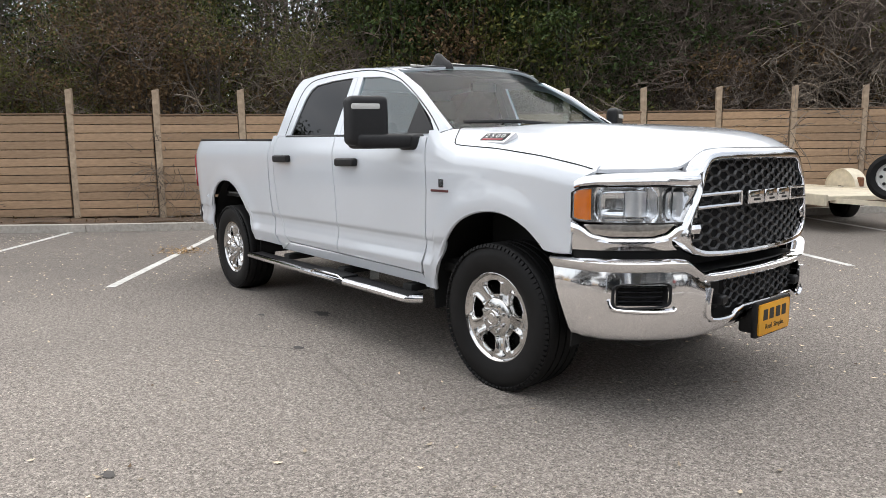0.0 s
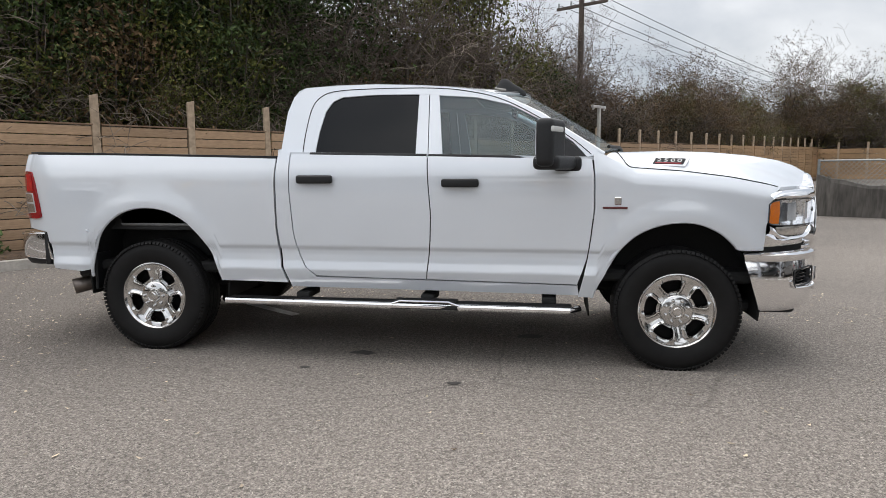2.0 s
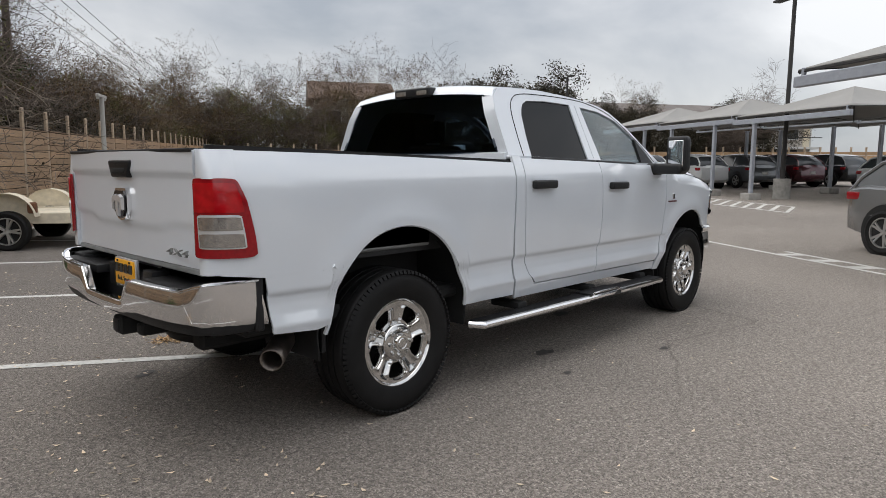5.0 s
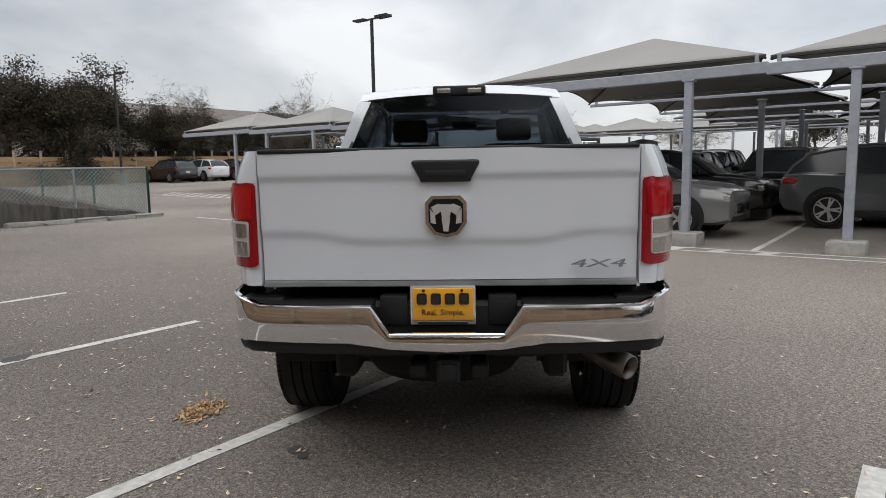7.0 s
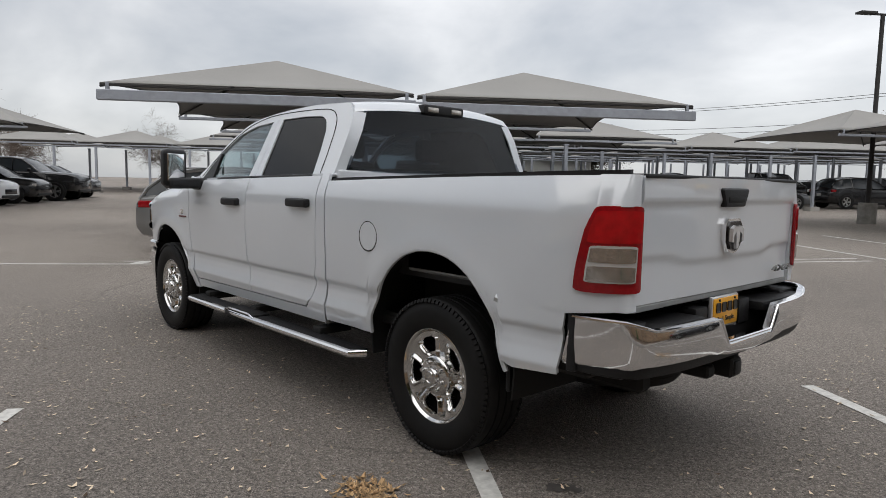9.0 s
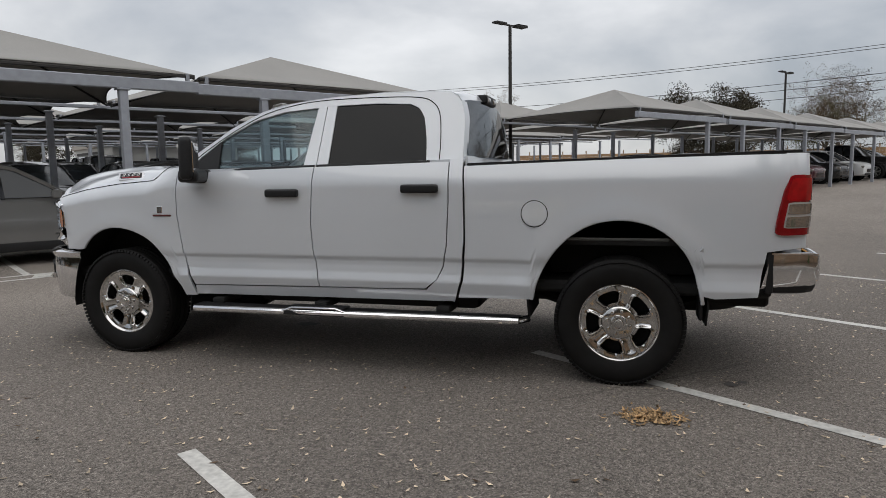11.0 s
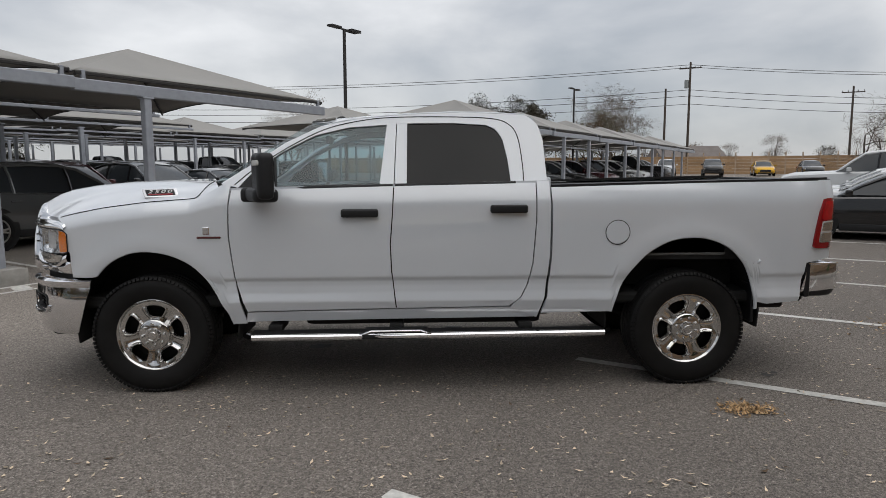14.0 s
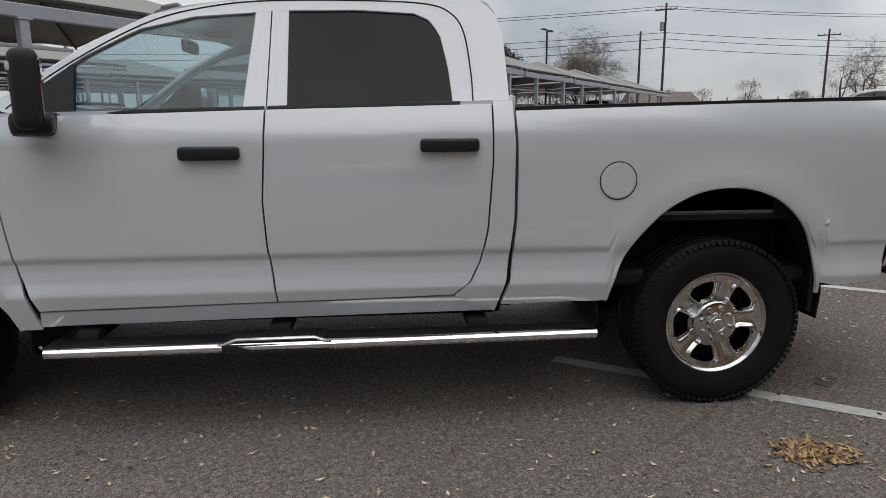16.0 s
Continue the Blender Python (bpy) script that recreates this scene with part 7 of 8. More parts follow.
M_CARRIM = material("alloy_rim", (0.5, 0.5, 0.5), 0.3, 0.9)
CAR_TYRE = CAR_RIM = CAR_SPOKES = None


def car_wheel(parent, x, y, s, r=0.34):
    global CAR_TYRE, CAR_RIM, CAR_SPOKES
    if CAR_TYRE is None:
        a = mesh_ob("tyre", *lathe_data([(0.235, 0.10), (0.30, 0.115), (0.335, 0.10), (0.345, 0.06), (0.345, -0.06), (0.335, -0.10), (0.30, -0.115), (0.235, -0.10)], 32), M_RUBBER)
        b = mesh_ob("rim", *lathe_data([(0.238, -0.105), (0.225, -0.10), (0.215, -0.04), (0.0, -0.03)], 32), M_DARK)
        items = []
        for k in range(5):
            t = 2 * math.pi * k / 5
            for o in (-0.16, 0.16):
                q = t + o
                items.append(tube_data([(0.04 * math.cos(t), -0.07, 0.04 * math.sin(t)), (0.22 * math.cos(q), -0.085, 0.22 * math.sin(q))], [0.03, 0.022], 4))
        items.append(lathe_data([(0.0, -0.09), (0.05, -0.085), (0.06, -0.05)], 16))
        items.append(lathe_data([(0.238, -0.108), (0.222, -0.106), (0.215, -0.08)], 32))
        c = mesh_ob("spokes", *join_data(*items), M_CARRIM)
        CAR_TYRE, CAR_RIM, CAR_SPOKES = a.data, b.data, c.data
        for o in (a, b, c):
            bpy.data.objects.remove(o)
    w = new("wheel", CAR_RIM)
    w.parent = parent
    w.matrix_basis = pose(x, y, r, 0, 0, 0 if s < 0 else 180) @ Matrix.Scale(r / 0.345, 4)
    for nm, me in (("tyre", CAR_TYRE), ("spoke_set", CAR_SPOKES)):
        o = new(nm, me)
        o.parent = w


SHAPES = {
    # lower body stations (x, half width, bottom, shoulder height); roof line (x, z, half width)
    "suv": dict(low=[(2.28, 0.60, 0.42, 0.72), (2.22, 0.78, 0.30, 0.84), (2.0, 0.88, 0.25, 0.94), (1.5, 0.915, 0.24, 1.01), (0.9, 0.92, 0.24, 1.05), (0.0, 0.92, 0.24, 1.06), (-1.0, 0.92, 0.24, 1.09), (-1.8, 0.91, 0.25, 1.11), (-2.15, 0.86, 0.32, 1.08), (-2.28, 0.72, 0.42, 0.95)],
                roof=[(1.15, 1.06, 0.80), (0.75, 1.32, 0.74), (0.35, 1.55, 0.67), (0.0, 1.63, 0.64), (-0.6, 1.65, 0.63), (-1.3, 1.61, 0.62), (-1.75, 1.52, 0.62), (-2.05, 1.28, 0.70), (-2.18, 1.06, 0.78)], wheels=(1.38, -1.36), r=0.36, belt=1.06),
    "sedan": dict(low=[(2.36, 0.60, 0.36, 0.62), (2.28, 0.78, 0.24, 0.72), (2.0, 0.87, 0.2, 0.80), (1.4, 0.905, 0.2, 0.88), (0.7, 0.91, 0.2, 0.92), (0.0, 0.91, 0.2, 0.93), (-1.0, 0.91, 0.2, 0.96), (-1.8, 0.89, 0.2, 0.98), (-2.25, 0.82, 0.28, 0.95), (-2.38, 0.68, 0.4, 0.8)],
                  roof=[(1.05, 0.92, 0.78), (0.6, 1.18, 0.70), (0.2, 1.36, 0.63), (-0.2, 1.43, 0.60), (-0.8, 1.41, 0.60), (-1.3, 1.30, 0.63), (-1.75, 1.10, 0.70), (-2.0, 0.98, 0.75)], wheels=(1.42, -1.38), r=0.335, belt=0.93),
    "pickup": dict(low=[(2.8, 0.75, 0.5, 1.0), (2.7, 0.92, 0.42, 1.12), (2.4, 0.98, 0.42, 1.2), (1.5, 0.99, 0.42, 1.25), (0.8, 0.99, 0.42, 1.28), (-0.8, 0.99, 0.42, 1.3), (-2.6, 0.98, 0.45, 1.33), (-2.9, 0.95, 0.5, 1.32)],
                   roof=[(1.2, 1.27, 0.86), (0.8, 1.6, 0.76), (0.45, 1.85, 0.70), (0.0, 1.92, 0.68), (-0.7, 1.92, 0.68), (-0.85, 1.85, 0.70), (-0.95, 1.32, 0.84)], wheels=(1.85, -1.85), r=0.41, belt=1.28),
}


def build_car(kind, mat, label, x, y, yaw, group="parked cars"):
    S = SHAPES[kind]
    c = thing("parked_" + kind, label, {"suv": "SUV", "sedan": "car", "pickup": "pickup truck"}[kind], group, (x, y, ground_z(x, y)), yaw)
    P = []
    for px, w, zb, zt in S["low"]:
        zm = (zb + zt) / 2
        half = [(w * 0.80, zb), (w * 0.97, zb + 0.06), (w * 1.0, zm - 0.05), (w * 0.985, zm + 0.10), (w * 0.955, zt - 0.06), (w * 0.88, zt), (w * 0.45, zt + 0.035)]
        row = [(px, yy, zz) for yy, zz in half] + [(px, 0, zt + 0.045)] + [(px, -yy, zz) for yy, zz in reversed(half)]
        P.append(row)
    nu = len(P[0])
    vs = [p for row in P for p in row]
    fs = [(j * nu + i, (j + 1) * nu + i, (j + 1) * nu + i + 1, j * nu + i + 1) for j in range(len(P) - 1) for i in range(nu - 1)]
    fs += [tuple(range(nu)), tuple(reversed(range((len(P) - 1) * nu, len(P) * nu)))]
    fs += [(j * nu, j * nu + nu - 1, (j + 1) * nu + nu - 1, (j + 1) * nu) for j in range(len(P) - 1)]
    body = mesh_ob("body", vs, fs, mat, c, angle=40)
    R = S["roof"]
    belt = S["belt"]
    P = []
    for px, z, w in R:
        wb = interp([(q[0], q[1] * 0.90) for q in reversed(S["low"])], px)
        zb = min(belt, z)
        row = [(px, wb, zb), (px, wb + (w - wb) * 0.55, zb + (z - 0.05 - zb) * 0.6), (px, w, max(zb, z - 0.05)), (px, w * 0.8, z), (px, 0, z + 0.02)]
        P.append(row + [(a, -b, d) for a, b, d in reversed(row[:-1])])
    sheet("glasshouse", P, M_FARGLASS, c, (0, 0, 1), 0, "dark tinted windows")
    i0 = next(i for i, q in enumerate(R) if q[1] > R[0][1] + (max(a[1] for a in R) - R[0][1]) * 0.80)
    i1 = max(i for i, q in enumerate(R) if q[1] > R[0][1] + (max(a[1] for a in R) - R[0][1]) * 0.70)
    sheet("roof", [[(a, b * 1.0, d + 0.012) for a, b, d in row[2:7]] for row in P[i0:i1 + 1]], mat, c, (0, 0, 1), 0.02)
    for s in (-1, 1):
        line = [(px, s * (w + 0.005), z - 0.045) for px, z, w in R]
        mesh_ob("pillar", *tube_data(line, 0.035, 6), mat, body)
        for px in (0.15 if kind != "pickup" else 0.1, -0.95 if kind == "suv" else (-0.85 if kind == "sedan" else -0.8)):
            zt = interp([(q[0], q[1]) for q in reversed(R)], px)
            wt = interp([(q[0], q[2]) for q in reversed(R)], px)
            wb = interp([(q[0], q[1] * 0.90) for q in reversed(S["low"])], px)
            mesh_ob("pillar", *tube_data([(px, s * (wb + 0.005), belt - 0.02), (px - 0.02, s * (wb + (wt - wb) * 0.55 + 0.012), belt + (zt - 0.05 - belt) * 0.6), (px - 0.05, s * (wt + 0.006), zt - 0.045)], 0.03, 5), mat if px < 0 else M_GLOSSBLACK, body)
        for wx in S["wheels"]:
            w = interp([(q[0], q[1]) for q in reversed(S["low"])], wx)
            mesh_ob("wheel_arch", *move_data(lathe_data([(0.0, 0.0), (S["r"] + 0.075, 0.0), (S["r"] + 0.085, 0.02), (S["r"] + 0.08, 0.035)], 28), Matrix.Translation((wx, s * w - (0.0 if s > 0 else 0.0) + s * 0.006 - (0.01 if s > 0 else -0.01), S["r"] + 0.02)) @ Matrix.Rotation(0 if s > 0 else math.pi, 4, "Z") @ Matrix.Diagonal((1, -1, 1, 1))), M_DARK, body)
            car_wheel(c, wx, s * (w - 0.09), s, S["r"])
        lz = S["low"][1][3] - 0.10
        fx = S["low"][1][0]
        part("headlamp", box_bm(fx - 0.32, fx + 0.015, min(s * 0.50, s * 0.80), max(s * 0.50, s * 0.80), lz - 0.06, lz + 0.06, 0.03, 2), M_CLEAR, c)
        rx = S["low"][-2][0]
        part("tail_lamp", box_bm(rx - 0.05, rx + 0.22, min(s * 0.58, s * 0.87), max(s * 0.58, s * 0.87), S["low"][-2][3] - 0.22, S["low"][-2][3] - 0.08, 0.03, 2), M_RED, c)
        part("door_mirror", box_bm(0.78, 0.92, min(s * 0.90, s * 1.08), max(s * 0.90, s * 1.08), belt - 0.02, belt + 0.12, 0.04, 3), mat, c)
        part("sill", box_bm(S["wheels"][1] + 0.42, S["wheels"][0] - 0.42, min(s * 0.80, s * 0.915), max(s * 0.80, s * 0.915), S["low"][4][2] - 0.02, S["low"][4][2] + 0.13, 0.03, 2), M_BLACK, c)
        for hx in (-0.05, -0.95):
            part("door_handle", box_bm(hx - 0.1, hx + 0.1, min(s * 0.89, s * 0.925), max(s * 0.89, s * 0.925), belt - 0.17, belt - 0.135, 0.012, 2), mat, c)
    fx, fz = S["low"][0][0], S["low"][0][2]
    part("grille", box_bm(fx - 0.1, fx + 0.012, -0.45, 0.45, fz + 0.02, fz + 0.22, 0.03, 2), M_GLOSSBLACK, c)
    part("number_plate", box_bm(S["low"][-1][0] - 0.012, S["low"][-1][0] + 0.02, -0.16, 0.16, 0.66, 0.80, 0.004, 1), M_TRIMWHITE, c)
    part("bumper", box_bm(fx - 0.25, fx + 0.005, -0.62, 0.62, fz - 0.12, fz + 0.0, 0.04, 2), M_BLACK, c)
    return c


SILVER, GREY, BLACKP, WHITEP = paint((0.19, 0.19, 0.19), "silver"), paint((0.10, 0.105, 0.11), "charcoal"), paint((0.008, 0.008, 0.009), "black"), paint((0.6, 0.61, 0.62), "white")
MAROON, YELLOW, REDP, TEAL = paint((0.07, 0.012, 0.018), "maroon"), paint((0.65, 0.36, 0.01), "yellow"), paint((0.16, 0.02, 0.02), "red"), paint((0.12, 0.16, 0.17), "blue grey")
build_car("suv", SILVER, "silver SUV parked under a shade canopy", 8.15, -3.15, YAW_D + 180)
build_car("suv", GREY, "charcoal SUV with a window sticker under a canopy", 7.85, -8.7, YAW_D + 180)
build_car("suv", BLACKP, "black SUV parked behind a silver SUV", 11.2, -5.0, YAW_D + 180)
build_car("sedan", BLACKP, "black sedan parked deep under the canopies", 11.0, -10.5, YAW_D + 180)
for k, (m, kd) in enumerate(((BLACKP, "suv"), (GREY, "suv"), (BLACKP, "pickup"), (WHITEP, "suv"), (BLACKP, "suv"), (GREY, "sedan"), (BLACKP, "suv"))):
    x, y = ab(-7.5 + 5.6 * k, 20)
    build_car(kd, m, "dark vehicle parked under the far canopies" if m is not WHITEP else "white SUV parked under the far canopies", x, y, YAW_D + 180)
for k, (m, kd) in enumerate(((GREY, "suv"), (BLACKP, "suv"), (BLACKP, "suv"), (MAROON, "suv"), (BLACKP, "suv"), (GREY, "sedan"))):
    x, y = ab(-3.9 + 2.75 * k, 8.4)
    build_car(kd, m, "dark vehicle parked in the shade of the middle canopies", x, y, YAW_N + 180)
for k, (m, kd) in enumerate(((BLACKP, "suv"), (GREY, "suv"), (BLACKP, "suv"), (BLACKP, "sedan"), (GREY, "suv"), (BLACKP, "suv"), (BLACKP, "suv"))):
    x, y = ab(-4.6 + 2.75 * k, 14.2)
    build_car(kd, m, "dark vehicle parked in the shade of the rear canopies", x, y, YAW_N + 180)
for b, count in ((26.0, 15), (34.2, 16), (40.0, 14)):
    for k in range(count):
        x, y = ab(-9.0 + 2.9 * k + 0.07 * b, b)
        kd, m = (("suv", BLACKP), ("suv", GREY), ("suv", BLACKP), ("pickup", BLACKP), ("suv", MAROON), ("suv", BLACKP), ("sedan", WHITEP))[(k * 3 + int(b)) % 7]
        build_car(kd, m, "white sedan parked in the back rows under canopies" if m is WHITEP else "dark vehicle parked in the back rows under canopies", x, y, YAW_N + 180)
# row by the far light pole
for k, (m, kd, lb) in enumerate(((WHITEP, "suv", "white SUV parked under a canopy"), (BLACKP, "suv", "black SUV parked beside a white SUV"), (BLACKP, "pickup", "black pickup parked beside SUVs"), (GREY, "suv", "charcoal SUV parked under a canopy"))):
    p = Vector((26.4, 0.5, 0)) + N * 2.9 * k
    build_car(kd, m, lb, p.x, p.y, YAW_D + 180)
for k, (m, lb) in enumerate(((WHITEP, "white SUV parked under the far canopy"), (GREY, "charcoal SUV parked under the far canopy"), (MAROON, "maroon SUV under the far canopy"), (BLACKP, "black SUV under the far canopy"))):
    p = Vector((28.9, 10.7, 0)) + N * 2.75 * k
    build_car("suv", m, lb, p.x, p.y, YAW_D)
for k, (m, lb) in enumerate(((BLACKP, "black SUV parked by the far board fence"), (WHITEP, "white SUV parked by the far board fence"), (MAROON, "maroon SUV parked by the far board fence"), (TEAL, "blue grey SUV parked in the far row"), (WHITEP, "white SUV parked in the far row"), (BLACKP, "black SUV in the far row"), (WHITEP, "white SUV parked in the far row"), (GREY, "charcoal SUV in the far row"))):
    p = Vector((42.4, 22.7, 0)) + N * 2.75 * k
    build_car("suv", m, lb, p.x, p.y, YAW_D)
# beside the fence stalls
for k, (m, kd, lb) in enumerate(((BLACKP, "sedan", "black sedan parked in a stall"), (WHITEP, "sedan", "white sedan parked beside a black sedan"), (WHITEP, "sedan", "white car parked in a stall"), (WHITEP, "pickup", "white pickup parked in a stall"))):
    e = STALL[2] - D * 2.67 * (0.5 + k) - N * 2.75
    build_car(kd, m, lb, e.x, e.y, YAW_N)
# along the southern canopies
for k, (m, kd) in enumerate(((WHITEP, "sedan"), (BLACKP, "suv"), (GREY, "suv"), (BLACKP, "suv"), (MAROON, "suv"), (BLACKP, "suv"), (WHITEP, "suv"), (BLACKP, "pickup"), (GREY, "suv"))):
    x, y = ab(15.5 + 3.4 * k, 2.8)
    build_car(kd, m, "vehicle parked nose out under the southern canopies", x, y, YAW_N + 180)
for x, y, m, kd, lb in ((-33.2, -56.5, YELLOW, "sedan", "yellow coupe parked by the far fence"), (-37.2, -55.4, BLACKP, "sedan", "black car parked by the far fence"), (-42.5, -54.5, REDP, "suv", "red SUV parked by the far fence"), (-29, -58, BLACKP, "suv", "black SUV parked by the far fence"), (-25, -59.5, WHITEP, "suv", "white SUV parked by the far fence")):
    build_car(kd, m, lb, x, y, 68)


# ---- the small trailer by the fence ----
SPARE = Matrix.Translation((-0.62, -0.32, 0.89)) @ Matrix.Rotation(radians(35), 4, "Z")


def build_trailer():
    t = thing("utility_trailer", "cream painted flat utility trailer with a spare wheel", "trailer", loc=(1.85, 7.55, ground_z(1.85, 7.55)), rz=YAW_N)
    part("deck", box_bm(-5.1, -1.3, -0.85, 0.85, 0.50, 0.58, 0.01, 1), M_TRAILER, t)
    for s in (-1, 1):
        part("side_rail", box_bm(-5.1, -1.3, min(s * 0.82, s * 0.88), max(s * 0.82, s * 0.88), 0.42, 0.60, 0.01, 1), M_TRAILER, t)
        mesh_ob("tongue_beam", *tube_data([(-1.4, s * 0.7, 0.50), (-0.05, s * 0.06, 0.48)], 0.05, 4), M_TRAILER, t)
        P = []
        for k in range(13):
            a = math.pi * k / 12
            P.append([(-3.4 + 0.43 * math.cos(a), s * yy, 0.55 + 0.38 * math.sin(a)) for yy in (0.88, 1.12)])
        fen = sheet("wheel_fender", P, M_TRAILER, t, (0, 0, 1), 0.01, "rounded cream wheel fender")
        vs = [(-3.4 + 0.42 * math.cos(math.pi * k / 12), s * 0.90, 0.55 + 0.37 * math.sin(math.pi * k / 12)) for k in range(13)]
        mesh_ob("fender_side", vs, [tuple(range(13))], M_TRAILER, fen)
        part("rust_patch", box_bm(-3.10, -2.97, min(s * 0.95, s * 1.05), max(s * 0.95, s * 1.05), 0.60, 0.78, 0.02, 1), M_RUST, fen)
        car_wheel(t, -3.4, s * 1.0, s, 0.32)
    part("coupler", box_bm(-0.25, 0.18, -0.07, 0.07, 0.44, 0.56, 0.02, 2), M_TRAILER, t)
    mesh_ob("jack", *cyl_data((-0.15, 0.1, 0.02), (-0.15, 0.1, 0.72), 0.03, seg=10), M_RUST, t, "rusty jack post")
    part("jack_foot", box_bm(-0.25, -0.05, 0.0, 0.2, 0.0, 0.025, 0.005, 1), M_RUST, t)
    mesh_ob("safety_chain", *tube_data([(-0.1, -0.08, 0.45), (-0.05, -0.12, 0.2), (0.02, -0.1, 0.15), (0.08, -0.06, 0.42)], 0.012, 5), M_RUST, t)
    spare = mesh_ob("spare_wheel", *move_data(lathe_data([(0.20, 0.09), (0.28, 0.11), (0.335, 0.085), (0.345, 0), (0.335, -0.085), (0.28, -0.11), (0.20, -0.09)], 36), SPARE), M_RUBBER, t, "black spare tyre on a white rim")
    mesh_ob("spare_rim", *move_data(lathe_data([(0.205, -0.10), (0.19, -0.05), (0.08, -0.07), (0.0, -0.07)], 36), SPARE), M_TRIMWHITE, spare, "white steel rim")
    for k in range(8):
        a = 2 * math.pi * k / 8
        c = Vector((0.145 * math.cos(a), -0.062, 0.145 * math.sin(a)))
        mesh_ob("rim_hole", *move_data(cyl_data(c, c + Vector((0, -0.006, 0)), 0.024, seg=10), SPARE), M_DARK, spare)
    mesh_ob("rim_hub", *move_data(lathe_data([(0.05, -0.06), (0.05, -0.09), (0.03, -0.10), (0.0, -0.10)], 20), SPARE), M_DARK, spare)
    mesh_ob("spare_post", *cyl_data((-0.62, -0.27, 0.45), (-0.62, -0.27, 0.86), 0.035, seg=8), M_TRAILER, t)


build_trailer()


# ---- chain link fence over the drainage wall ----
def build_chainlink(points, h, wire, label):
    f = thing("chain_link_fence", label, "fence")
    pts = [Vector((*p, 0)) for p in points]
    for a, b in zip(pts, pts[1:]):
        d = (b - a).normalized()
        L = (b - a).length
        n = max(1, round(L / 1.9))
        for i in range(n + 1):
            p = a + d * L * i / n
            z = ground_z(p.x, p.y)
            mesh_ob("post", *cyl_data((p.x, p.y, z), (p.x, p.y, z + h + 0.04), 0.035, seg=10), wire, f)
        za, zb = ground_z(a.x, a.y), ground_z(b.x, b.y)
        mesh_ob("top_rail", *cyl_data((a.x, a.y, za + h), (b.x, b.y, zb + h), 0.024, seg=8), wire, f)
        step = 0.11
        wires = []
        k = 0
        o = -h
        while o < L:
            for sgn in (1, -1):
                s0, s1 = max(0, o), min(L, o + h)
                if s1 > s0:
                    z0, z1 = s0 - o, s1 - o
                    if sgn < 0:
                        z0, z1 = h - z0, h - z1
                    p, q = a + d * s0, a + d * s1
                    wires.append(tube_data([(p.x, p.y, za + (zb - za) * s0 / L + z0), (q.x, q.y, za + (zb - za) * s1 / L + z1)], 0.008, 3, caps=False))
            o += step
        tagged(mesh_ob("wire_mesh", *join_data(*wires), wire, f), kind="stuff")
    return f


def build_drain_wall(p, q, h0, h1, w=0.26):
    """Rough concrete wall whose top climbs from h0 to h1."""
    a, d = Vector((*p, 0)), Vector((q[0] - p[0], q[1] - p[1], 0))
    side = Vector((-d.y, d.x, 0)).normalized() * w / 2
    n = max(4, int(d.length / 0.28))
    r = random.Random(int(d.length * 10))
    vs, fs = [], []
    for i in range(n + 1):
        c = a + d * i / n
        z, h = ground_z(c.x, c.y), h0 + (h1 - h0) * i / n + r.uniform(-0.05, 0.05)
        for sg, zz in ((-1, -0.1), (-1, h * 0.9), (-0.7, h), (0.7, h + r.uniform(-0.02, 0.02)), (1, h * 0.9), (1, -0.1)):
            v = c + side * (sg + (r.uniform(-0.12, 0.12) if zz > 0 else 0))
            vs.append((v.x, v.y, z + zz))
    for i in range(n):
        for k in range(5):
            o = i * 6 + k
            fs.append((o, o + 6, o + 7, o + 1))
    fs += [tuple(range(5, -1, -1)), tuple(range(n * 6, n * 6 + 6))]
    ob = mesh_ob("drain_wall", vs, fs, M_STAINED, angle=25)
    return tagged(ob, "low stained concrete wall of a drainage channel", "wall", kind="structure")


P0, PA, PB = (13.0, 9.45), (7.9, 12.85), (15.1, 17.2)
build_chainlink([P0, PA], 1.4, M_GALV, "galvanised chain link fence over a rough concrete wall")
build_chainlink([P0, PB], 1.4, M_GREENWIRE, "green coated chain link fence over a rough concrete wall")
build_drain_wall(P0, PA, 0.08, 1.0)
build_drain_wall(P0, PB, 0.08, 1.05)
rng_s = random.Random(88)
for k in range(5):
    # broken concrete along the foot of the wall
    c = Vector((*P0, 0)).lerp(Vector((*PA, 0)), 0.04 + 0.13 * k) + N * 0.0 - D * 0.35
    bm = box_bm(-0.42, 0.42, -0.12, 0.12, -0.04, 0.11, 0.05, 2)
    for v in bm.verts:
        v.co += Vector((rng_s.uniform(-0.05, 0.05), rng_s.uniform(-0.04, 0.04), rng_s.uniform(-0.02, 0.02)))
    ob = part("concrete_chunk", bm, M_CONCRETE)
    ob.matrix_basis = pose(c.x, c.y, ground_z(c.x, c.y), 0, 0, YAW_N + rng_s.uniform(-12, 12))
    tagged(ob, "broken slab of pale concrete at the foot of the wall", "rubble", group="broken concrete")


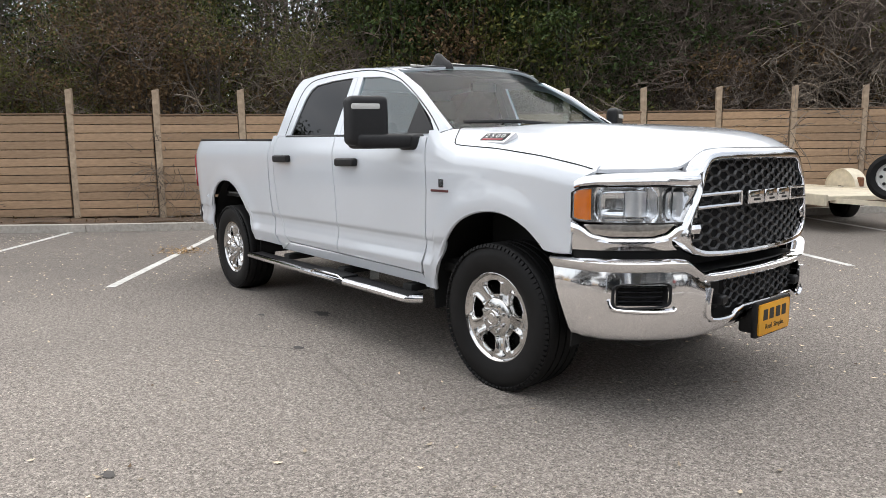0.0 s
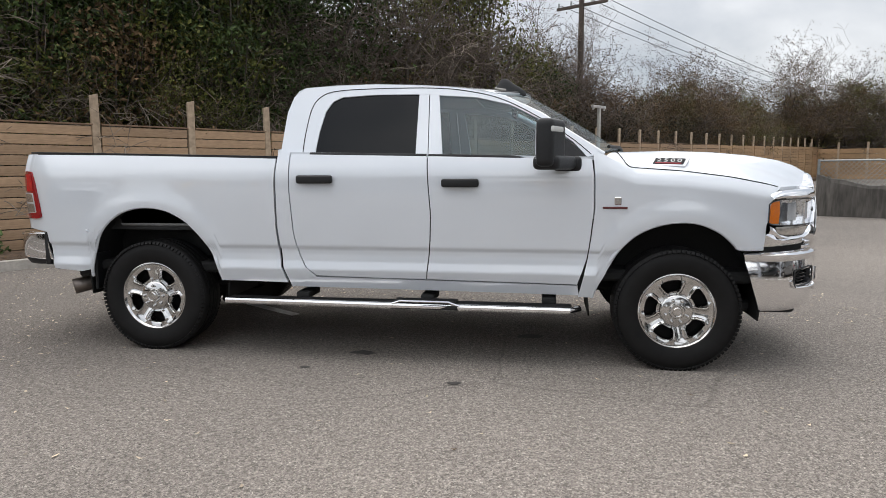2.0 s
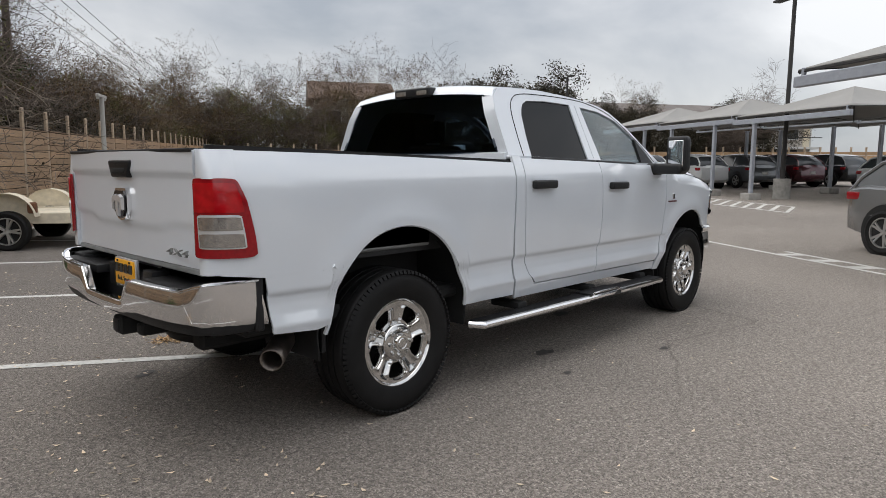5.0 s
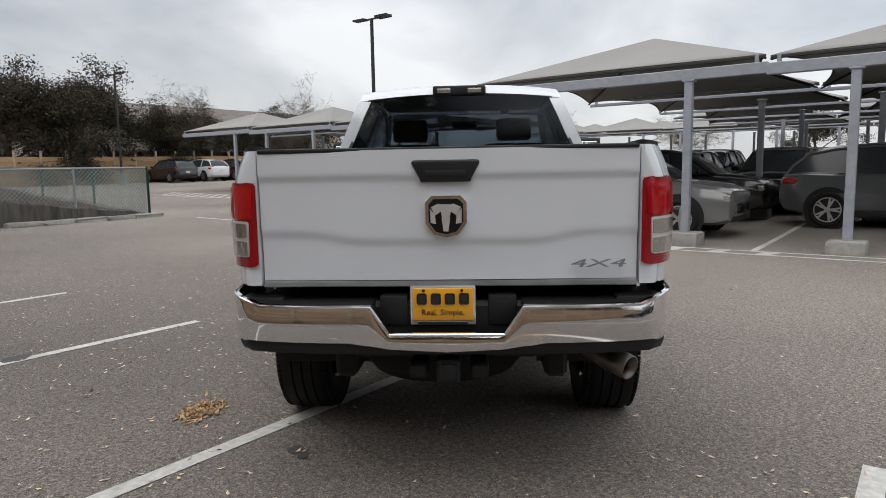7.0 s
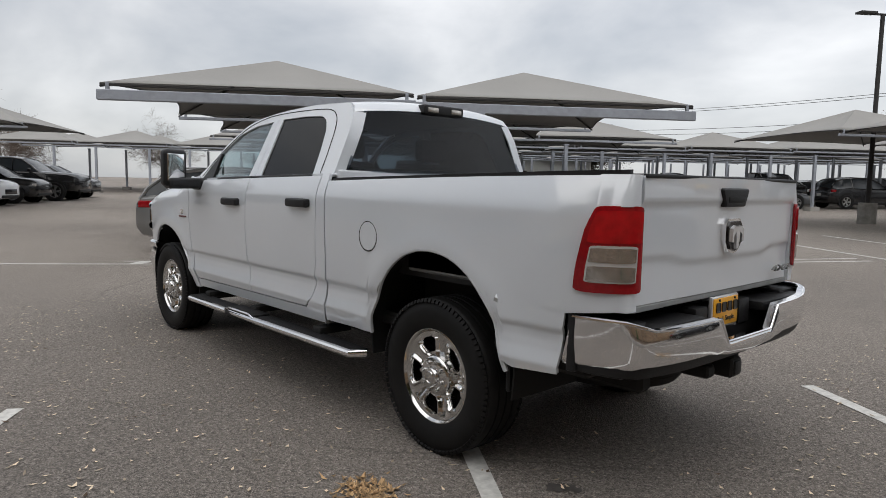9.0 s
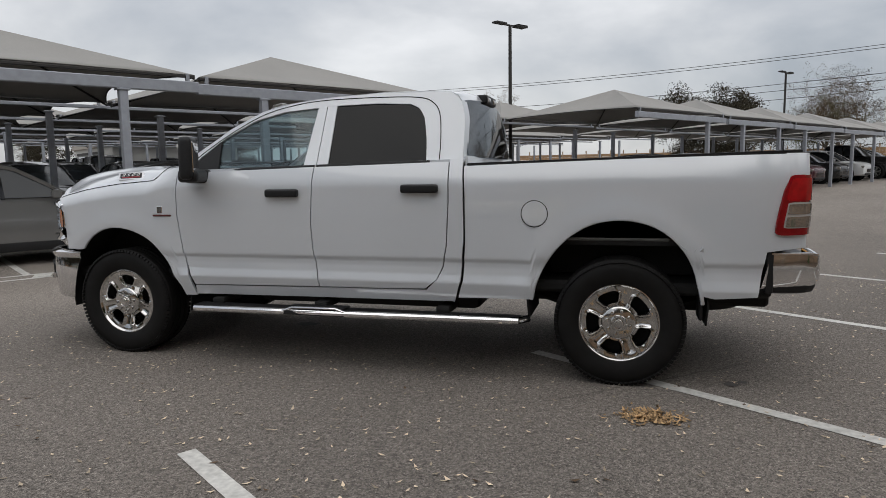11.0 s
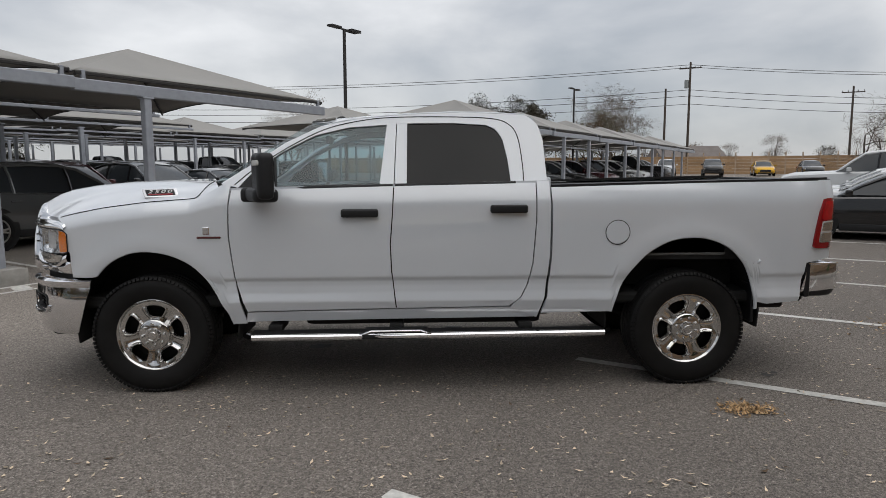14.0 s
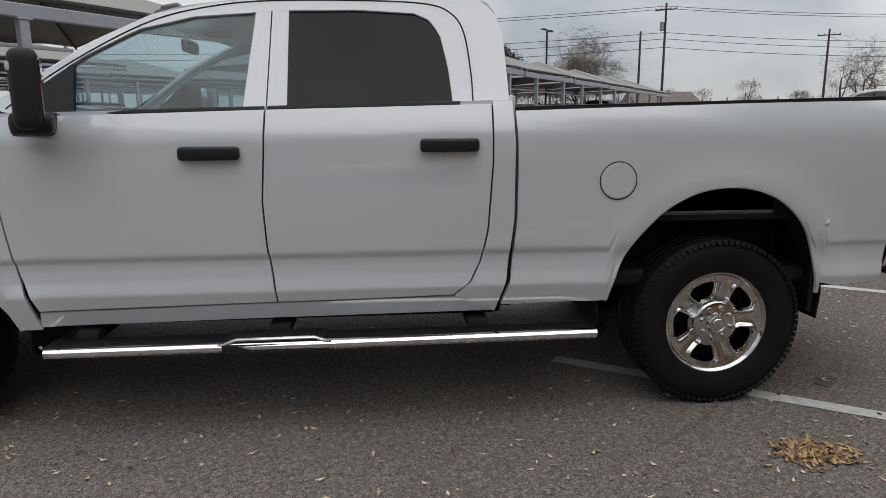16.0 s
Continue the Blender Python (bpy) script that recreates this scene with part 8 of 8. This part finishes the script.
# ---- flats behind the far fence ----
def build_flats(x, y, yaw, L, Wd, h, label, n, tiles=None):
    b = thing("apartment_building", label, "building", loc=(x, y, 0.9), rz=yaw)
    part("wall", box_bm(0, L, 0, Wd, 0, h, 0.0), M_STUCCO, b)
    vs = [(-0.6, -0.8, h), (L + 0.6, -0.8, h), (L + 0.6, Wd + 0.8, h), (-0.6, Wd + 0.8, h), (-0.6, Wd / 2, h + 2.0), (L + 0.6, Wd / 2, h + 2.0)]
    mesh_ob("roof", vs, [(0, 1, 5, 4), (2, 3, 4, 5), (0, 4, 3), (1, 2, 5), (3, 2, 1, 0)], tiles or M_ROOF, b, smooth=False)
    part("walkway", box_bm(0, L, -1.4, 0, h / 2 - 0.1, h / 2 + 0.1, 0.0), M_TRIMWHITE, b)
    part("railing", box_bm(0, L, -1.42, -1.36, h / 2 + 0.95, h / 2 + 1.03, 0.0), M_POLE, b)
    for i in range(n):
        px = L * (i + 0.5) / n
        for z in (0.9, h / 2 + 0.9):
            w = part("window", box_bm(px - 0.6, px + 0.6, -0.05, 0.06, z, z + 1.3, 0.0), M_FARGLASS, b)
            part("window_frame", box_bm(px - 0.68, px + 0.68, -0.03, 0.05, z - 0.08, z + 1.38, 0.0), M_TRIMWHITE, w)
        part("door", box_bm(px + 1.2, px + 2.1, -0.05, 0.05, 0.0 if i % 2 else h / 2 + 0.1, 2.1 if i % 2 else h / 2 + 2.2, 0.0), M_TRAILER, b)
        mesh_ob("column", *cyl_data((px + 0.9, -1.35, 0), (px + 0.9, -1.35, h), 0.08, seg=8), M_TRIMWHITE, b)


build_flats(43.0, 32.0, YAW_N, 30, 10, 4.7, "two storey beige apartment block with outside walkways", 7)
build_flats(31.4, 46.2, YAW_N, 6.8, 7, 6.3, "pale two storey house behind leafless trees", 2, M_ROOFBROWN)
build_flats(-47, -100, 0, 9, 6, 2.3, "low grey house beyond the southern fence", 2)

service = thing("service_building", "white dealership service building with roller doors", "building", loc=(46, -44, 0.5), rz=YAW_D + 90)
part("wall", box_bm(0, 12, 0, 10, 0, 3.3, 0.05, 1), M_TRIMWHITE, service)
part("parapet", box_bm(-0.2, 12.2, -0.2, 10.2, 3.1, 3.5, 0.05, 1), M_STUCCO, service)
for k in range(2):
    dd = part("roller_door", box_bm(1.2 + 4.8 * k, 4.6 + 4.8 * k, -0.06, 0.05, 0, 2.6, 0.0), M_GALV, service)
    part("door_header", box_bm(1.0 + 4.8 * k, 4.8 + 4.8 * k, -0.1, 0.05, 2.6, 2.8, 0.0), M_POLE, dd)
